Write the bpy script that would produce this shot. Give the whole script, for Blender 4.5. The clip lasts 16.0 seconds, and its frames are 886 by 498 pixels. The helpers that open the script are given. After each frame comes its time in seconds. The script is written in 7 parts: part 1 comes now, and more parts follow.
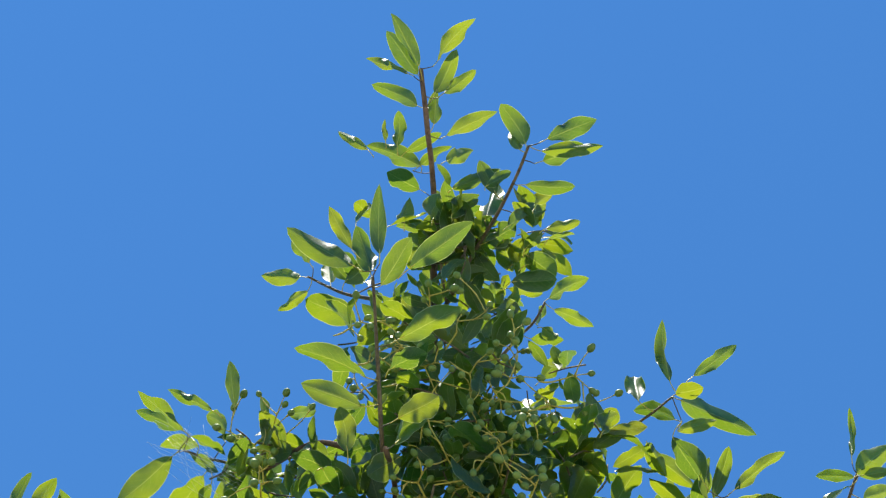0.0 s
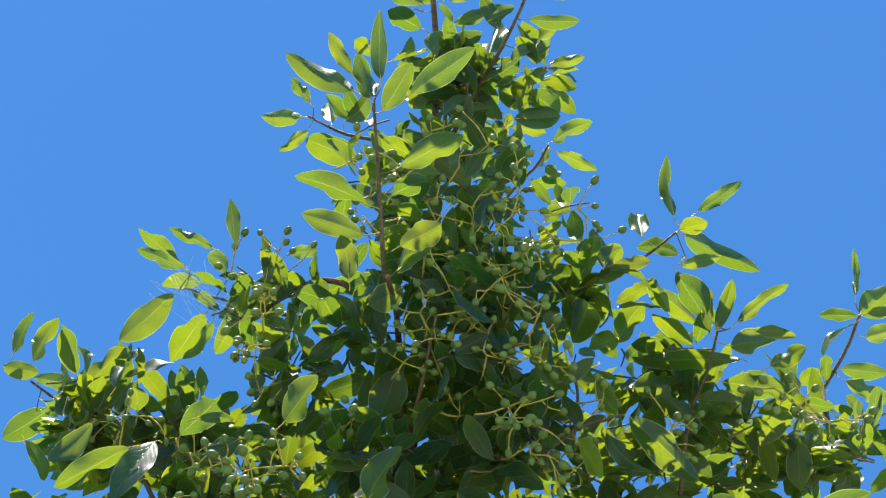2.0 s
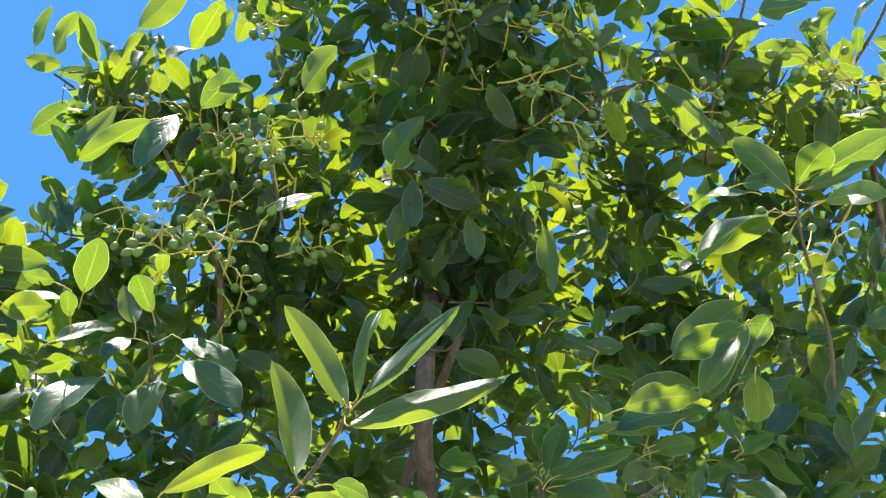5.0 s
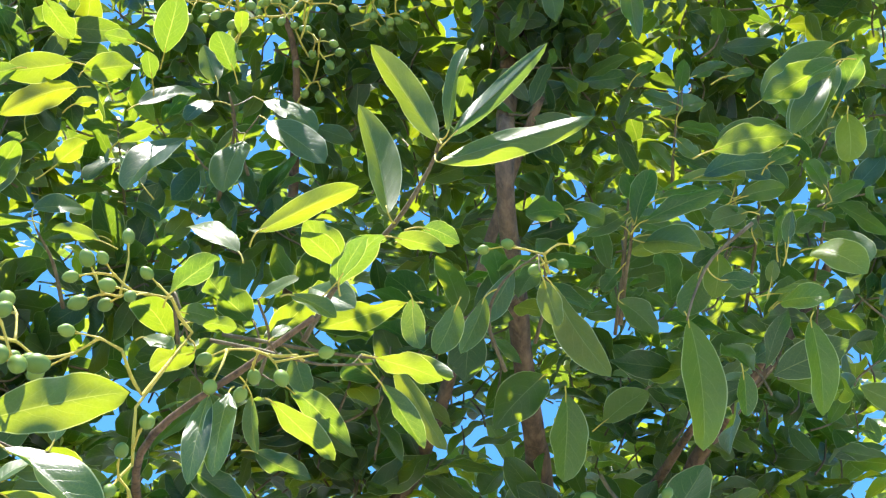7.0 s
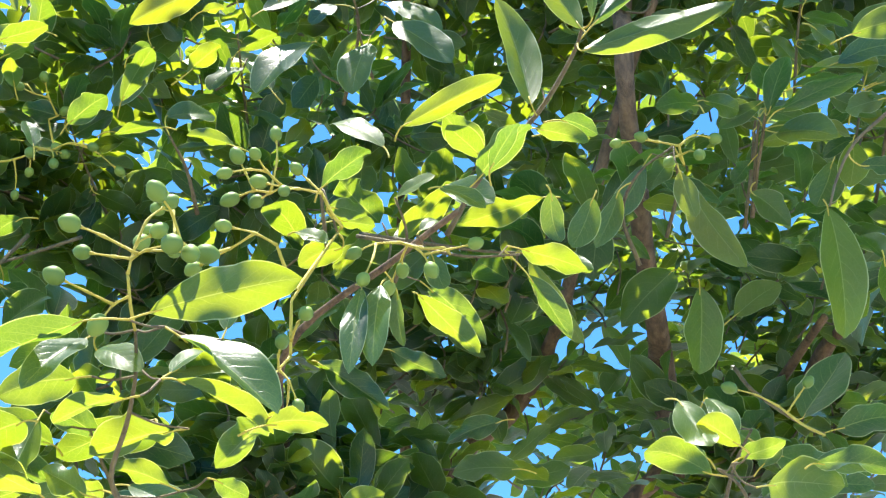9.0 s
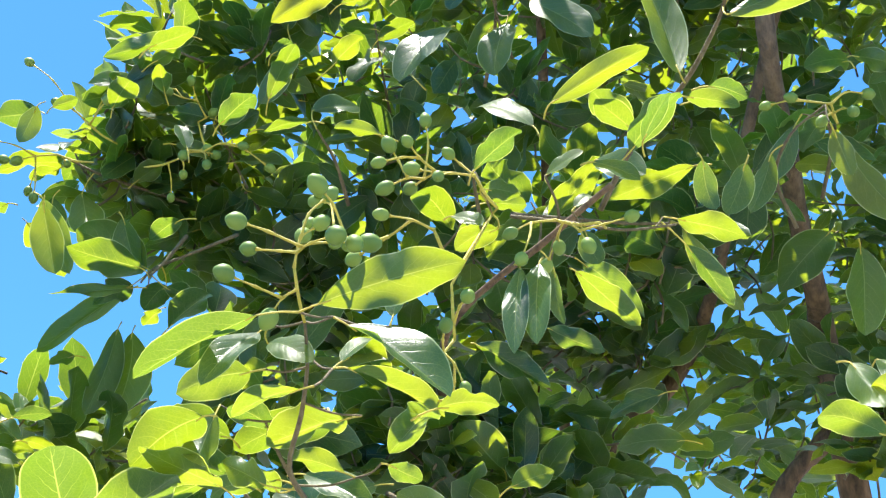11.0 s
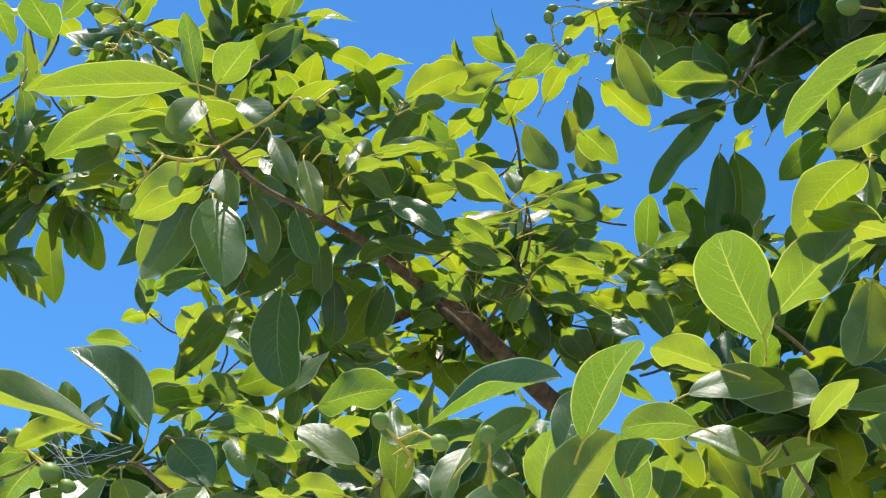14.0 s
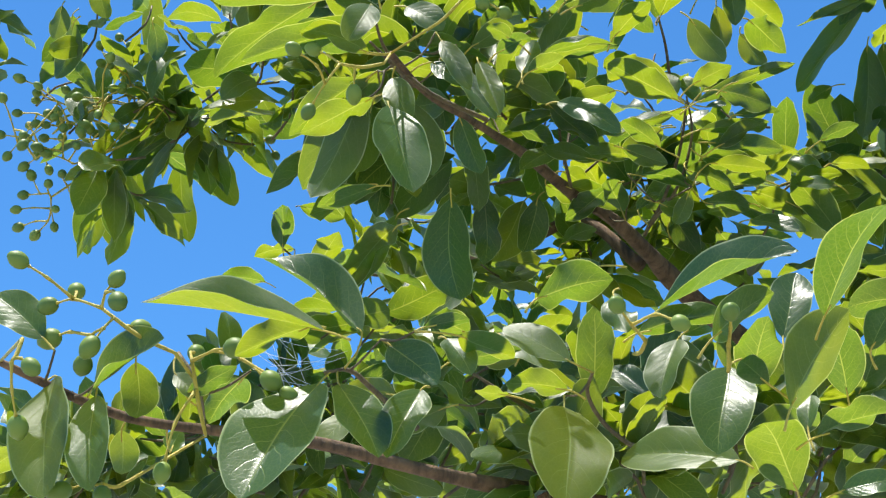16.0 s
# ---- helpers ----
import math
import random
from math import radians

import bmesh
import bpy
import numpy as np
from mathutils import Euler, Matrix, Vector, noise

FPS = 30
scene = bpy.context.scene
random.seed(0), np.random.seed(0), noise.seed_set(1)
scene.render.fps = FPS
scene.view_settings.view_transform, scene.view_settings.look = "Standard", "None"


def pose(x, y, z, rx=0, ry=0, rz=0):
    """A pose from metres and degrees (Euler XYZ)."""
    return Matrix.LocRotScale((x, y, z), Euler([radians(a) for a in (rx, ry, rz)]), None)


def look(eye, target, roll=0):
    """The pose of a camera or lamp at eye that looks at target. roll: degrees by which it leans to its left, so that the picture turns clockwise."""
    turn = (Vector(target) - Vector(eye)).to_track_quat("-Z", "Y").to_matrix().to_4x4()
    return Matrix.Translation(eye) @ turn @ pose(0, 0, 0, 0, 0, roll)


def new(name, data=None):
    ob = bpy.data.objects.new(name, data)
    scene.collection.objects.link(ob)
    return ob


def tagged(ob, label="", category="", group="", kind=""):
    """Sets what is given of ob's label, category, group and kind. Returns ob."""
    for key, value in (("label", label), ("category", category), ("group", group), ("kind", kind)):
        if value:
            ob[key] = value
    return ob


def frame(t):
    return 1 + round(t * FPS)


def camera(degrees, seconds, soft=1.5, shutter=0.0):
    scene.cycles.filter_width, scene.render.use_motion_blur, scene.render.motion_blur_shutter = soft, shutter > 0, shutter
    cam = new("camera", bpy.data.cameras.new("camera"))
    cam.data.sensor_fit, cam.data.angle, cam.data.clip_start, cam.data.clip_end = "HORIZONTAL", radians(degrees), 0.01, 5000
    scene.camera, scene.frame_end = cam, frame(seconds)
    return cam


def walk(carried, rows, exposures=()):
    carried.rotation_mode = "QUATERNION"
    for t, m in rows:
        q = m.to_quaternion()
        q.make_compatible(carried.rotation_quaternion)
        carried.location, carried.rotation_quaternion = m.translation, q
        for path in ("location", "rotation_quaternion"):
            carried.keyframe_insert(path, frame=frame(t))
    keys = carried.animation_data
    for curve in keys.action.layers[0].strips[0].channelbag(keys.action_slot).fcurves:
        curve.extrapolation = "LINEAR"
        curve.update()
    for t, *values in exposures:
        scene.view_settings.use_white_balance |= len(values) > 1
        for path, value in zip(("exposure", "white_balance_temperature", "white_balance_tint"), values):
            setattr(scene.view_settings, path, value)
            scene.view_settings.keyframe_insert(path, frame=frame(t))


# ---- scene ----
cam = camera(34.823, 16.0, soft=1.25)
# the camera is carried by hand: it tilts down the tree and pans to its left side
PATH = [
    (0.0, pose(0.0783, -0.1832, 1.7253, 150.954, 0.390, 0.703)),
    (0.5, pose(0.0668, -0.1557, 1.7174, 149.563, 0.379, 0.944)),
    (1.0, pose(0.0748, -0.1326, 1.7094, 148.447, 0.260, 1.176)),
    (1.5, pose(0.0866, -0.1153, 1.7058, 147.718, 0.265, 1.225)),
    (2.0, pose(0.0775, -0.0948, 1.7023, 146.275, 0.356, 0.838)),
    (2.5, pose(0.0793, -0.0712, 1.6945, 144.851, 0.535, 0.679)),
    (3.0, pose(0.0927, -0.0576, 1.6910, 143.768, 0.819, 0.709)),
    (3.5, pose(0.1033, -0.0484, 1.6818, 142.583, 1.276, 0.972)),
    (4.0, pose(0.1038, -0.0230, 1.6618, 139.907, 1.231, 1.507)),
    (4.2, pose(0.1047, -0.0164, 1.6588, 138.875, 1.076, 1.778)),
    (6.3, pose(0.0824, 0.0246, 1.6288, 130.755, -0.737, 5.195)),
    (6.5, pose(0.0798, 0.0390, 1.6187, 129.900, -0.631, 5.490)),
    (7.0, pose(0.0692, 0.0521, 1.6038, 128.170, -0.546, 5.788)),
    (7.5, pose(0.0622, 0.0577, 1.6001, 126.688, -0.710, 5.734)),
    (8.0, pose(0.0436, 0.0439, 1.5947, 126.098, -0.979, 6.216)),
    (8.5, pose(0.0207, 0.0485, 1.5836, 125.571, -1.174, 7.451)),
    (9.0, pose(0.0010, 0.0573, 1.5751, 125.009, -1.229, 9.056)),
    (11.3, pose(-0.0250, 0.0473, 1.5708, 123.976, -1.483, 17.331)),
    (11.5, pose(-0.0320, 0.0429, 1.5640, 124.119, -1.560, 18.785)),
    (12.0, pose(-0.0434, 0.0535, 1.5433, 123.154, -1.836, 23.750)),
    (12.5, pose(-0.0689, 0.0736, 1.5194, 121.156, -1.671, 27.951)),
    (13.0, pose(-0.0972, 0.0639, 1.5076, 119.883, -0.595, 33.678)),
    (13.5, pose(-0.1052, 0.0590, 1.5061, 119.342, 0.133, 38.886)),
    (14.0, pose(-0.1149, 0.0663, 1.4958, 119.369, 0.548, 42.207)),
    (14.5, pose(-0.1457, 0.0615, 1.4862, 119.085, 0.969, 43.434)),
    (15.0, pose(-0.1656, 0.0436, 1.4862, 118.826, 1.697, 43.817)),
    (15.5, pose(-0.1865, 0.0227, 1.4844, 118.376, 1.965, 44.394)),
    (16.0, pose(-0.2346, 0.0152, 1.4695, 117.532, 2.305, 45.683)),
]
walk(cam, PATH, [(0, 0.59), (2.5, 0.88), (4.2, 1.12), (6.5, 1.52), (9, 1.66), (11.5, 1.43), (13, 1.08), (14.5, 0.70), (16, 0.76)])

# ---- daylight: clear sky and a high sun beyond the tree ----
SUN_EL, SUN_AZ = radians(82), radians(215)
sky_world = bpy.data.worlds.new("sky")
scene.world = sky_world
sky_world.use_nodes = True
sky_nodes = sky_world.node_tree
sky_tex = sky_nodes.nodes.new("ShaderNodeTexSky")
sky_tex.sky_type, sky_tex.sun_disc = "NISHITA", False
sky_tex.sun_elevation, sky_tex.sun_rotation = SUN_EL, SUN_AZ
sky_tex.air_density, sky_tex.dust_density, sky_tex.ozone_density = 1.0, 0.0, 3.0
sky_bg = sky_nodes.nodes["Background"]
sky_bg.inputs["Strength"].default_value = 0.093
sky_tint = sky_nodes.nodes.new("ShaderNodeMix")
sky_tint.data_type, sky_tint.blend_type = "RGBA", "MULTIPLY"
sky_tint.inputs[0].default_value, sky_tint.inputs[7].default_value = 1.0, (0.50, 1.03, 1.40, 1)
sky_nodes.links.new(sky_tex.outputs[0], sky_tint.inputs[6])
sky_nodes.links.new(sky_tint.outputs[2], sky_bg.inputs["Color"])
sun_data = bpy.data.lights.new("sun", "SUN")
sun_data.energy, sun_data.angle, sun_data.color = 5.0, radians(0.55), (1.0, 0.95, 0.86)
sun = new("sun", sun_data)
sun_way = Vector((math.sin(SUN_AZ) * math.cos(SUN_EL), math.cos(SUN_AZ) * math.cos(SUN_EL), math.sin(SUN_EL)))
sun.matrix_world = look(sun_way * 30, (0, 0, 0))


# ---- materials ----
def material(name):
    m = bpy.data.materials.new(name)
    m.use_nodes = True
    t = m.node_tree
    return m, t, t.nodes["Principled BSDF"]


def node(t, kind, **values):
    n = t.nodes.new(kind)
    for k, v in values.items():
        n.inputs[k].default_value = v
    return n


def ramp(t, source, stops):
    r = t.nodes.new("ShaderNodeValToRGB")
    e = r.color_ramp.elements
    while len(e) < len(stops):
        e.new(0.5)
    for el, (p, c) in zip(e, stops):
        el.position, el.color = p, (*c, 1)
    t.links.new(source, r.inputs[0])
    return r.outputs[0]


def sums(t, op, a, b=None, clamp=False):
    n = t.nodes.new("ShaderNodeMath")
    n.operation, n.use_clamp = op, clamp
    for i, v in enumerate((a, b)):
        if v is None:
            continue
        if isinstance(v, (int, float)):
            n.inputs[i].default_value = v
        else:
            t.links.new(v, n.inputs[i])
    return n.outputs[0]


def mixed(t, fac, a, b):
    n = t.nodes.new("ShaderNodeMix")
    n.data_type = "RGBA"
    for i, v in ((0, fac), (6, a), (7, b)):
        if isinstance(v, (int, float)):
            n.inputs[i].default_value = v
        elif isinstance(v, tuple):
            n.inputs[i].default_value = (*v, 1)
        else:
            t.links.new(v, n.inputs[i])
    return n.outputs[2]


def leaf_material():
    m, t, b = material("leaf")
    ln = t.links.new
    uv = t.nodes.new("ShaderNodeUVMap")
    xyz = t.nodes.new("ShaderNodeSeparateXYZ")
    ln(uv.outputs[0], xyz.inputs[0])
    geo = t.nodes.new("ShaderNodeNewGeometry")
    info = t.nodes.new("ShaderNodeObjectInfo")
    crook = node(t, "ShaderNodeTexNoise", Scale=70.0, Detail=2.0)
    big = node(t, "ShaderNodeTexNoise", Scale=9.0, Detail=3.0)
    fine = node(t, "ShaderNodeTexNoise", Scale=260.0, Detail=4.0)
    patch = node(t, "ShaderNodeTexNoise", Scale=34.0, Detail=4.0)
    net = node(t, "ShaderNodeTexVoronoi", Scale=260.0)
    net.feature = "DISTANCE_TO_EDGE"
    for n in (crook, big, fine, patch, net):
        ln(geo.outputs["Position"], n.inputs["Vector"])
    side = sums(t, "ABSOLUTE", sums(t, "MULTIPLY", sums(t, "SUBTRACT", xyz.outputs[0], 0.5), 2.0))
    along = xyz.outputs[1]
    # midrib, arched and crooked side veins, fine net between them, pale margin
    rib = sums(t, "SUBTRACT", 1.0, sums(t, "DIVIDE", side, sums(t, "SUBTRACT", 0.055, sums(t, "MULTIPLY", along, 0.035))), True)
    run = sums(t, "SUBTRACT", sums(t, "MULTIPLY", along, 7.0), sums(t, "MULTIPLY", sums(t, "POWER", side, 1.3), 2.2))
    run = sums(t, "ADD", run, sums(t, "MULTIPLY", crook.outputs[0], 0.55))
    run = sums(t, "ADD", run, sums(t, "MULTIPLY", sums(t, "GREATER_THAN", xyz.outputs[0], 0.5), 0.37))
    wave = sums(t, "ABSOLUTE", sums(t, "SUBTRACT", sums(t, "FRACT", run), 0.5))
    vein = sums(t, "MULTIPLY", sums(t, "SUBTRACT", 1.0, sums(t, "DIVIDE", wave, 0.040), True), sums(t, "SUBTRACT", 1.05, side, True))
    mesh = sums(t, "SUBTRACT", 1.0, sums(t, "DIVIDE", net.outputs["Distance"], 0.10), True)
    edge = sums(t, "MULTIPLY", sums(t, "SUBTRACT", side, 0.938, True), 17.0, True)
    chance = sums(t, "FRACT", sums(t, "ADD", info.outputs["Random"], sums(t, "MULTIPLY", geo.outputs["Random Per Island"], 7.31)))
    tone = ramp(t, chance, ((0.0, (0.014, 0.053, 0.036)), (0.5, (0.022, 0.068, 0.037)), (0.95, (0.036, 0.088, 0.033)), (1.0, (0.085, 0.105, 0.026))))
    tone = mixed(t, sums(t, "MULTIPLY", big.outputs[0], 0.35), tone, (0.028, 0.080, 0.044))
    veined = sums(t, "MAXIMUM", sums(t, "MULTIPLY", rib, 0.85), sums(t, "MAXIMUM", sums(t, "MULTIPLY", vein, 0.45), sums(t, "MULTIPLY", mesh, 0.10)))
    ln(mixed(t, sums(t, "MULTIPLY", edge, 0.9), mixed(t, veined, tone, (0.13, 0.20, 0.07)), (0.55, 0.62, 0.36)), b.inputs["Base Color"])
    b.inputs["Specular IOR Level"].default_value = 0.62
    rough = sums(t, "ADD", sums(t, "ADD", 0.25, sums(t, "MULTIPLY", chance, 0.14)), sums(t, "MULTIPLY", fine.outputs[0], 0.12))
    ln(rough, b.inputs["Roughness"])
    bump = node(t, "ShaderNodeBump", Strength=0.25, Distance=0.0012)
    height = sums(t, "SUBTRACT", sums(t, "ADD", sums(t, "MULTIPLY", fine.outputs[0], 0.14), sums(t, "MULTIPLY", wave, 0.45)), sums(t, "ADD", rib, sums(t, "ADD", sums(t, "MULTIPLY", vein, 0.7), sums(t, "MULTIPLY", mesh, 0.15))))
    ln(height, bump.inputs["Height"])
    ln(bump.outputs[0], b.inputs["Normal"])
    glow = node(t, "ShaderNodeBsdfTranslucent")
    light = ramp(t, chance, ((0.0, (0.145, 0.255, 0.014)), (0.3, (0.232, 0.338, 0.011)), (0.65, (0.328, 0.410, 0.008)), (0.985, (0.402, 0.455, 0.007)), (1.0, (0.44, 0.46, 0.012))))
    light = mixed(t, sums(t, "MULTIPLY", sums(t, "SUBTRACT", patch.outputs[0], 0.35, True), 1.1), light, (0.17, 0.30, 0.006))
    pale = sums(t, "MAXIMUM", sums(t, "MULTIPLY", rib, 0.8), sums(t, "MAXIMUM", sums(t, "MULTIPLY", vein, 0.62), sums(t, "MAXIMUM", sums(t, "MULTIPLY", edge, 0.9), sums(t, "MULTIPLY", mesh, 0.13))))
    ln(mixed(t, pale, light, (0.64, 0.67, 0.12)), glow.inputs[0])
    mix = node(t, "ShaderNodeMixShader", Fac=0.50)
    ln(b.outputs[0], mix.inputs[1])
    ln(glow.outputs[0], mix.inputs[2])
    ln(mix.outputs[0], t.nodes["Material Output"].inputs[0])
    return m


def bark_material(name, dark, pale, scale, rough=0.85):
    m, t, b = material(name)
    ln = t.links.new
    pos = t.nodes.new("ShaderNodeNewGeometry")
    stretch = node(t, "ShaderNodeMapping")
    stretch.inputs["Scale"].default_value = (1, 1, 0.25)
    ln(pos.outputs["Position"], stretch.inputs[0])
    grain = node(t, "ShaderNodeTexNoise", Scale=scale, Detail=7.0, Roughness=0.65)
    spots = node(t, "ShaderNodeTexNoise", Scale=scale * 0.18, Detail=3.0)
    ln(stretch.outputs[0], grain.inputs["Vector"])
    ln(pos.outputs["Position"], spots.inputs["Vector"])
    both = sums(t, "ADD", sums(t, "MULTIPLY", grain.outputs[0], 0.65), sums(t, "MULTIPLY", spots.outputs[0], 0.35))
    ln(ramp(t, both, ((0.34, dark), (0.50, tuple((p + q) / 2 for p, q in zip(dark, pale))), (0.66, pale))), b.inputs["Base Color"])
    b.inputs["Roughness"].default_value = rough
    bump = node(t, "ShaderNodeBump", Strength=0.9, Distance=0.006)
    ln(grain.outputs[0], bump.inputs["Height"])
    ln(bump.outputs[0], b.inputs["Normal"])
    return m


def berry_material():
    m, t, b = material("berry")
    ln = t.links.new
    info = t.nodes.new("ShaderNodeObjectInfo")
    pos = t.nodes.new("ShaderNodeTexCoord")
    spots = node(t, "ShaderNodeTexNoise", Scale=900.0, Detail=3.0)
    ln(pos.outputs["Object"], spots.inputs["Vector"])
    tone = ramp(t, info.outputs["Random"], ((0.0, (0.100, 0.165, 0.030)), (0.6, (0.155, 0.230, 0.038)), (1.0, (0.210, 0.285, 0.050))))
    ln(mixed(t, sums(t, "MULTIPLY", spots.outputs[0], 0.5), tone, (0.19, 0.26, 0.06)), b.inputs["Base Color"])
    b.inputs["Roughness"].default_value = 0.50
    b.inputs["Specular IOR Level"].default_value = 0.3
    return m


def ground_material():
    m, t, b = material("pale_bounce_ground")
    ln = t.links.new
    pos = t.nodes.new("ShaderNodeNewGeometry")
    wide = node(t, "ShaderNodeTexNoise", Scale=0.35, Detail=6.0)
    fine = node(t, "ShaderNodeTexNoise", Scale=38.0, Detail=6.0)
    for n in (wide, fine):
        ln(pos.outputs["Position"], n.inputs["Vector"])
    both = sums(t, "ADD", sums(t, "MULTIPLY", wide.outputs[0], 0.5), sums(t, "MULTIPLY", fine.outputs[0], 0.5))
    # unseen ground; pale tones added as fill light for the leaf undersides
    ln(ramp(t, both, ((0.35, (0.245, 0.240, 0.205)), (0.5, (0.310, 0.305, 0.270)), (0.65, (0.390, 0.380, 0.345)))), b.inputs["Base Color"])
    b.inputs["Roughness"].default_value = 0.95
    bump = node(t, "ShaderNodeBump", Strength=0.8, Distance=0.03)
    ln(fine.outputs[0], bump.inputs["Height"])
    ln(bump.outputs[0], b.inputs["Normal"])
    return m


LEAF = leaf_material()
BARK = bark_material("bark", (0.040, 0.025, 0.016), (0.280, 0.165, 0.088), 85.0)
TWIG = bark_material("twig_bark", (0.085, 0.055, 0.028), (0.230, 0.170, 0.075), 160.0, 0.6)
STALK = bark_material("green_stalk", (0.480, 0.380, 0.040), (0.660, 0.510, 0.085), 120.0, 0.5)
BERRY = berry_material()
BOUNCE_GROUND = ground_material()


# ---- shapes ----
def smooth_mesh(name, verts, faces, materials, face_materials=None, uvs=None):
    me = bpy.data.meshes.new(name)
    me.from_pydata(verts, [], faces)
    for m in materials:
        me.materials.append(m)
    if face_materials is not None:
        me.polygons.foreach_set("material_index", face_materials)
    if uvs is not None:
        loops = np.empty(len(me.loops), dtype=np.int32)
        me.loops.foreach_get("vertex_index", loops)
        me.uv_layers.new(name="UVMap").data.foreach_set("uv", np.asarray(uvs, dtype=np.float32)[loops].ravel())
    me.polygons.foreach_set("use_smooth", [True] * len(me.polygons))
    me.update()
    return me


def part(name, me, parent, label="", kind=""):
    ob = new(name, me)
    ob.parent = parent
    return tagged(ob, label, kind=kind)


def bend(points, steps=4):
    """A smooth line through the points."""
    p = [Vector(q) for q in points]
    if len(p) < 3:
        return [p[0].lerp(p[-1], i / steps) for i in range(steps + 1)]
    ends = [p[0] * 2 - p[1]] + p + [p[-1] * 2 - p[-2]]
    out = []
    for a, b, c, d in zip(ends, ends[1:], ends[2:], ends[3:]):
        for i in range(steps):
            s = i / steps
            out.append(0.5 * (2 * b + (c - a) * s + (2 * a - 5 * b + 4 * c - d) * s * s + (3 * b - a - 3 * c + d) * s ** 3))
    return out + [p[-1]]


def tube(verts, faces, line, radii, sides=6, rough=0.0):
    """Adds a closed tapering tube to the lists."""
    first, n = len(verts), len(line)
    for i, p in enumerate(line):
        way = (line[min(i + 1, n - 1)] - line[max(i - 1, 0)]).normalized()
        x = way.orthogonal().normalized() if i == 0 else (x - way * x.dot(way)).normalized()
        y = way.cross(x)
        for k in range(sides):
            a = 2 * math.pi * k / sides
            r = radii[i] * (1 + (rough * noise.noise(p * 14 + Vector((math.cos(a), math.sin(a), 0)) * 0.9) if rough else 0))
            verts.append(p + (x * math.cos(a) + y * math.sin(a)) * r)
    for i in range(n - 1):
        for k in range(sides):
            a, b = first + i * sides + k, first + i * sides + (k + 1) % sides
            faces.append((a, b, b + sides, a + sides))
    faces.append(tuple(first + k for k in reversed(range(sides))))
    faces.append(tuple(first + (n - 1) * sides + k for k in range(sides)))


def taper(widths, count):
    """Widths spread over a bent line of that many points."""
    return list(np.interp(np.linspace(0, len(widths) - 1, count), range(len(widths)), widths))


def blade(rows, fold, roll, arch, wave, phase, twist=0.0, columns=5, full=0.6, point=0.0, uneven=0.0):
    """Vertices, faces and UVs of an oval leaf, one long and one wide, along +Y from its stalk.
    fold: how far both halves rise from the midrib; roll: how far the margins turn down again;
    arch: bend along the leaf; wave: ripple of the margins (all in radians or parts of the length)."""
    slim = 0.42
    spine, y, z = [], 0.0, 0.0
    for i in range(rows + 1):
        spine.append((y, z))
        a = arch * (0.5 - (i + 0.5) / rows) * 2 - 0.35 * arch * ((i + 0.5) / rows) ** 3
        y, z = y + math.cos(a) / rows, z + math.sin(a) / rows
    ly, lz = spine[-1]
    size = math.hypot(ly, lz)
    spine = [((p * ly + q * lz) / size ** 2, (q * ly - p * lz) / size ** 2) for p, q in spine]
    half_columns = columns // 2
    verts, uvs, faces = [], [], []
    for i, (y, z0) in enumerate(spine):
        v = i / rows
        s = v ** 1.04
        half = 0.5 * slim * (1 - (2 * s - 1) ** 2) ** (0.80 if s < 0.5 else full) + (0.004 if i < rows else 0.0015)
        half *= 1 - point * max(0, v - 0.75) * 2
        lean = twist * (v - 0.4)
        for hand in (-1, 1):
            x, z, line = 0.0, 0.0, []
            for k in range(half_columns):
                u = (k + 0.5) / half_columns
                a = fold * (1 + uneven * hand) * (0.55 + 0.45 * math.sin(math.pi * v)) - roll * u ** 1.5
                a += wave * math.sin(9.0 * v + phase * (1.7 + hand) + 0.8 * hand) * u * 1.6
                a += wave * 0.6 * math.sin(21.0 * v + phase * 3 * hand) * u * u
                x, z = x + math.cos(a) * half / half_columns, z + math.sin(a) * half / half_columns
                line.append((hand * x, z, 0.5 + 0.5 * hand * (k + 1) / half_columns))
            if hand == -1:
                other = line
        row = other[::-1] + [(0.0, 0.0, 0.5)] + line
        sway = 0.03 * math.sin(3.0 * v + phase) * v * (1 - v) * 4
        for x, z, u in row:
            verts.append((sway + (x * math.cos(lean) - z * math.sin(lean)) / slim, y, z0 + z * math.cos(lean) + x * math.sin(lean)))
            uvs.append((u, v))
    if fold < 0.7:
        broad = max(v[0] for v in verts) - min(v[0] for v in verts)
        verts = [(x / broad, y, z) for x, y, z in verts]
    k = 2 * half_columns + 1
    for i in range(rows):
        for j in range(k - 1):
            a = i * k + j
            faces.append((a, a + 1, a + k + 1, a + k))
    return verts, faces, uvs


chance = random.Random(7)


def any_blade(rows, columns):
    return blade(rows, chance.uniform(0.10, 0.69), chance.uniform(-0.4, 1.1), chance.uniform(-0.10, 0.50), chance.uniform(0.15, 0.60), chance.uniform(0, 6), chance.uniform(-0.7, 0.7), columns, chance.uniform(0.56, 0.80), chance.uniform(0, 0.7), chance.uniform(-0.6, 0.6))


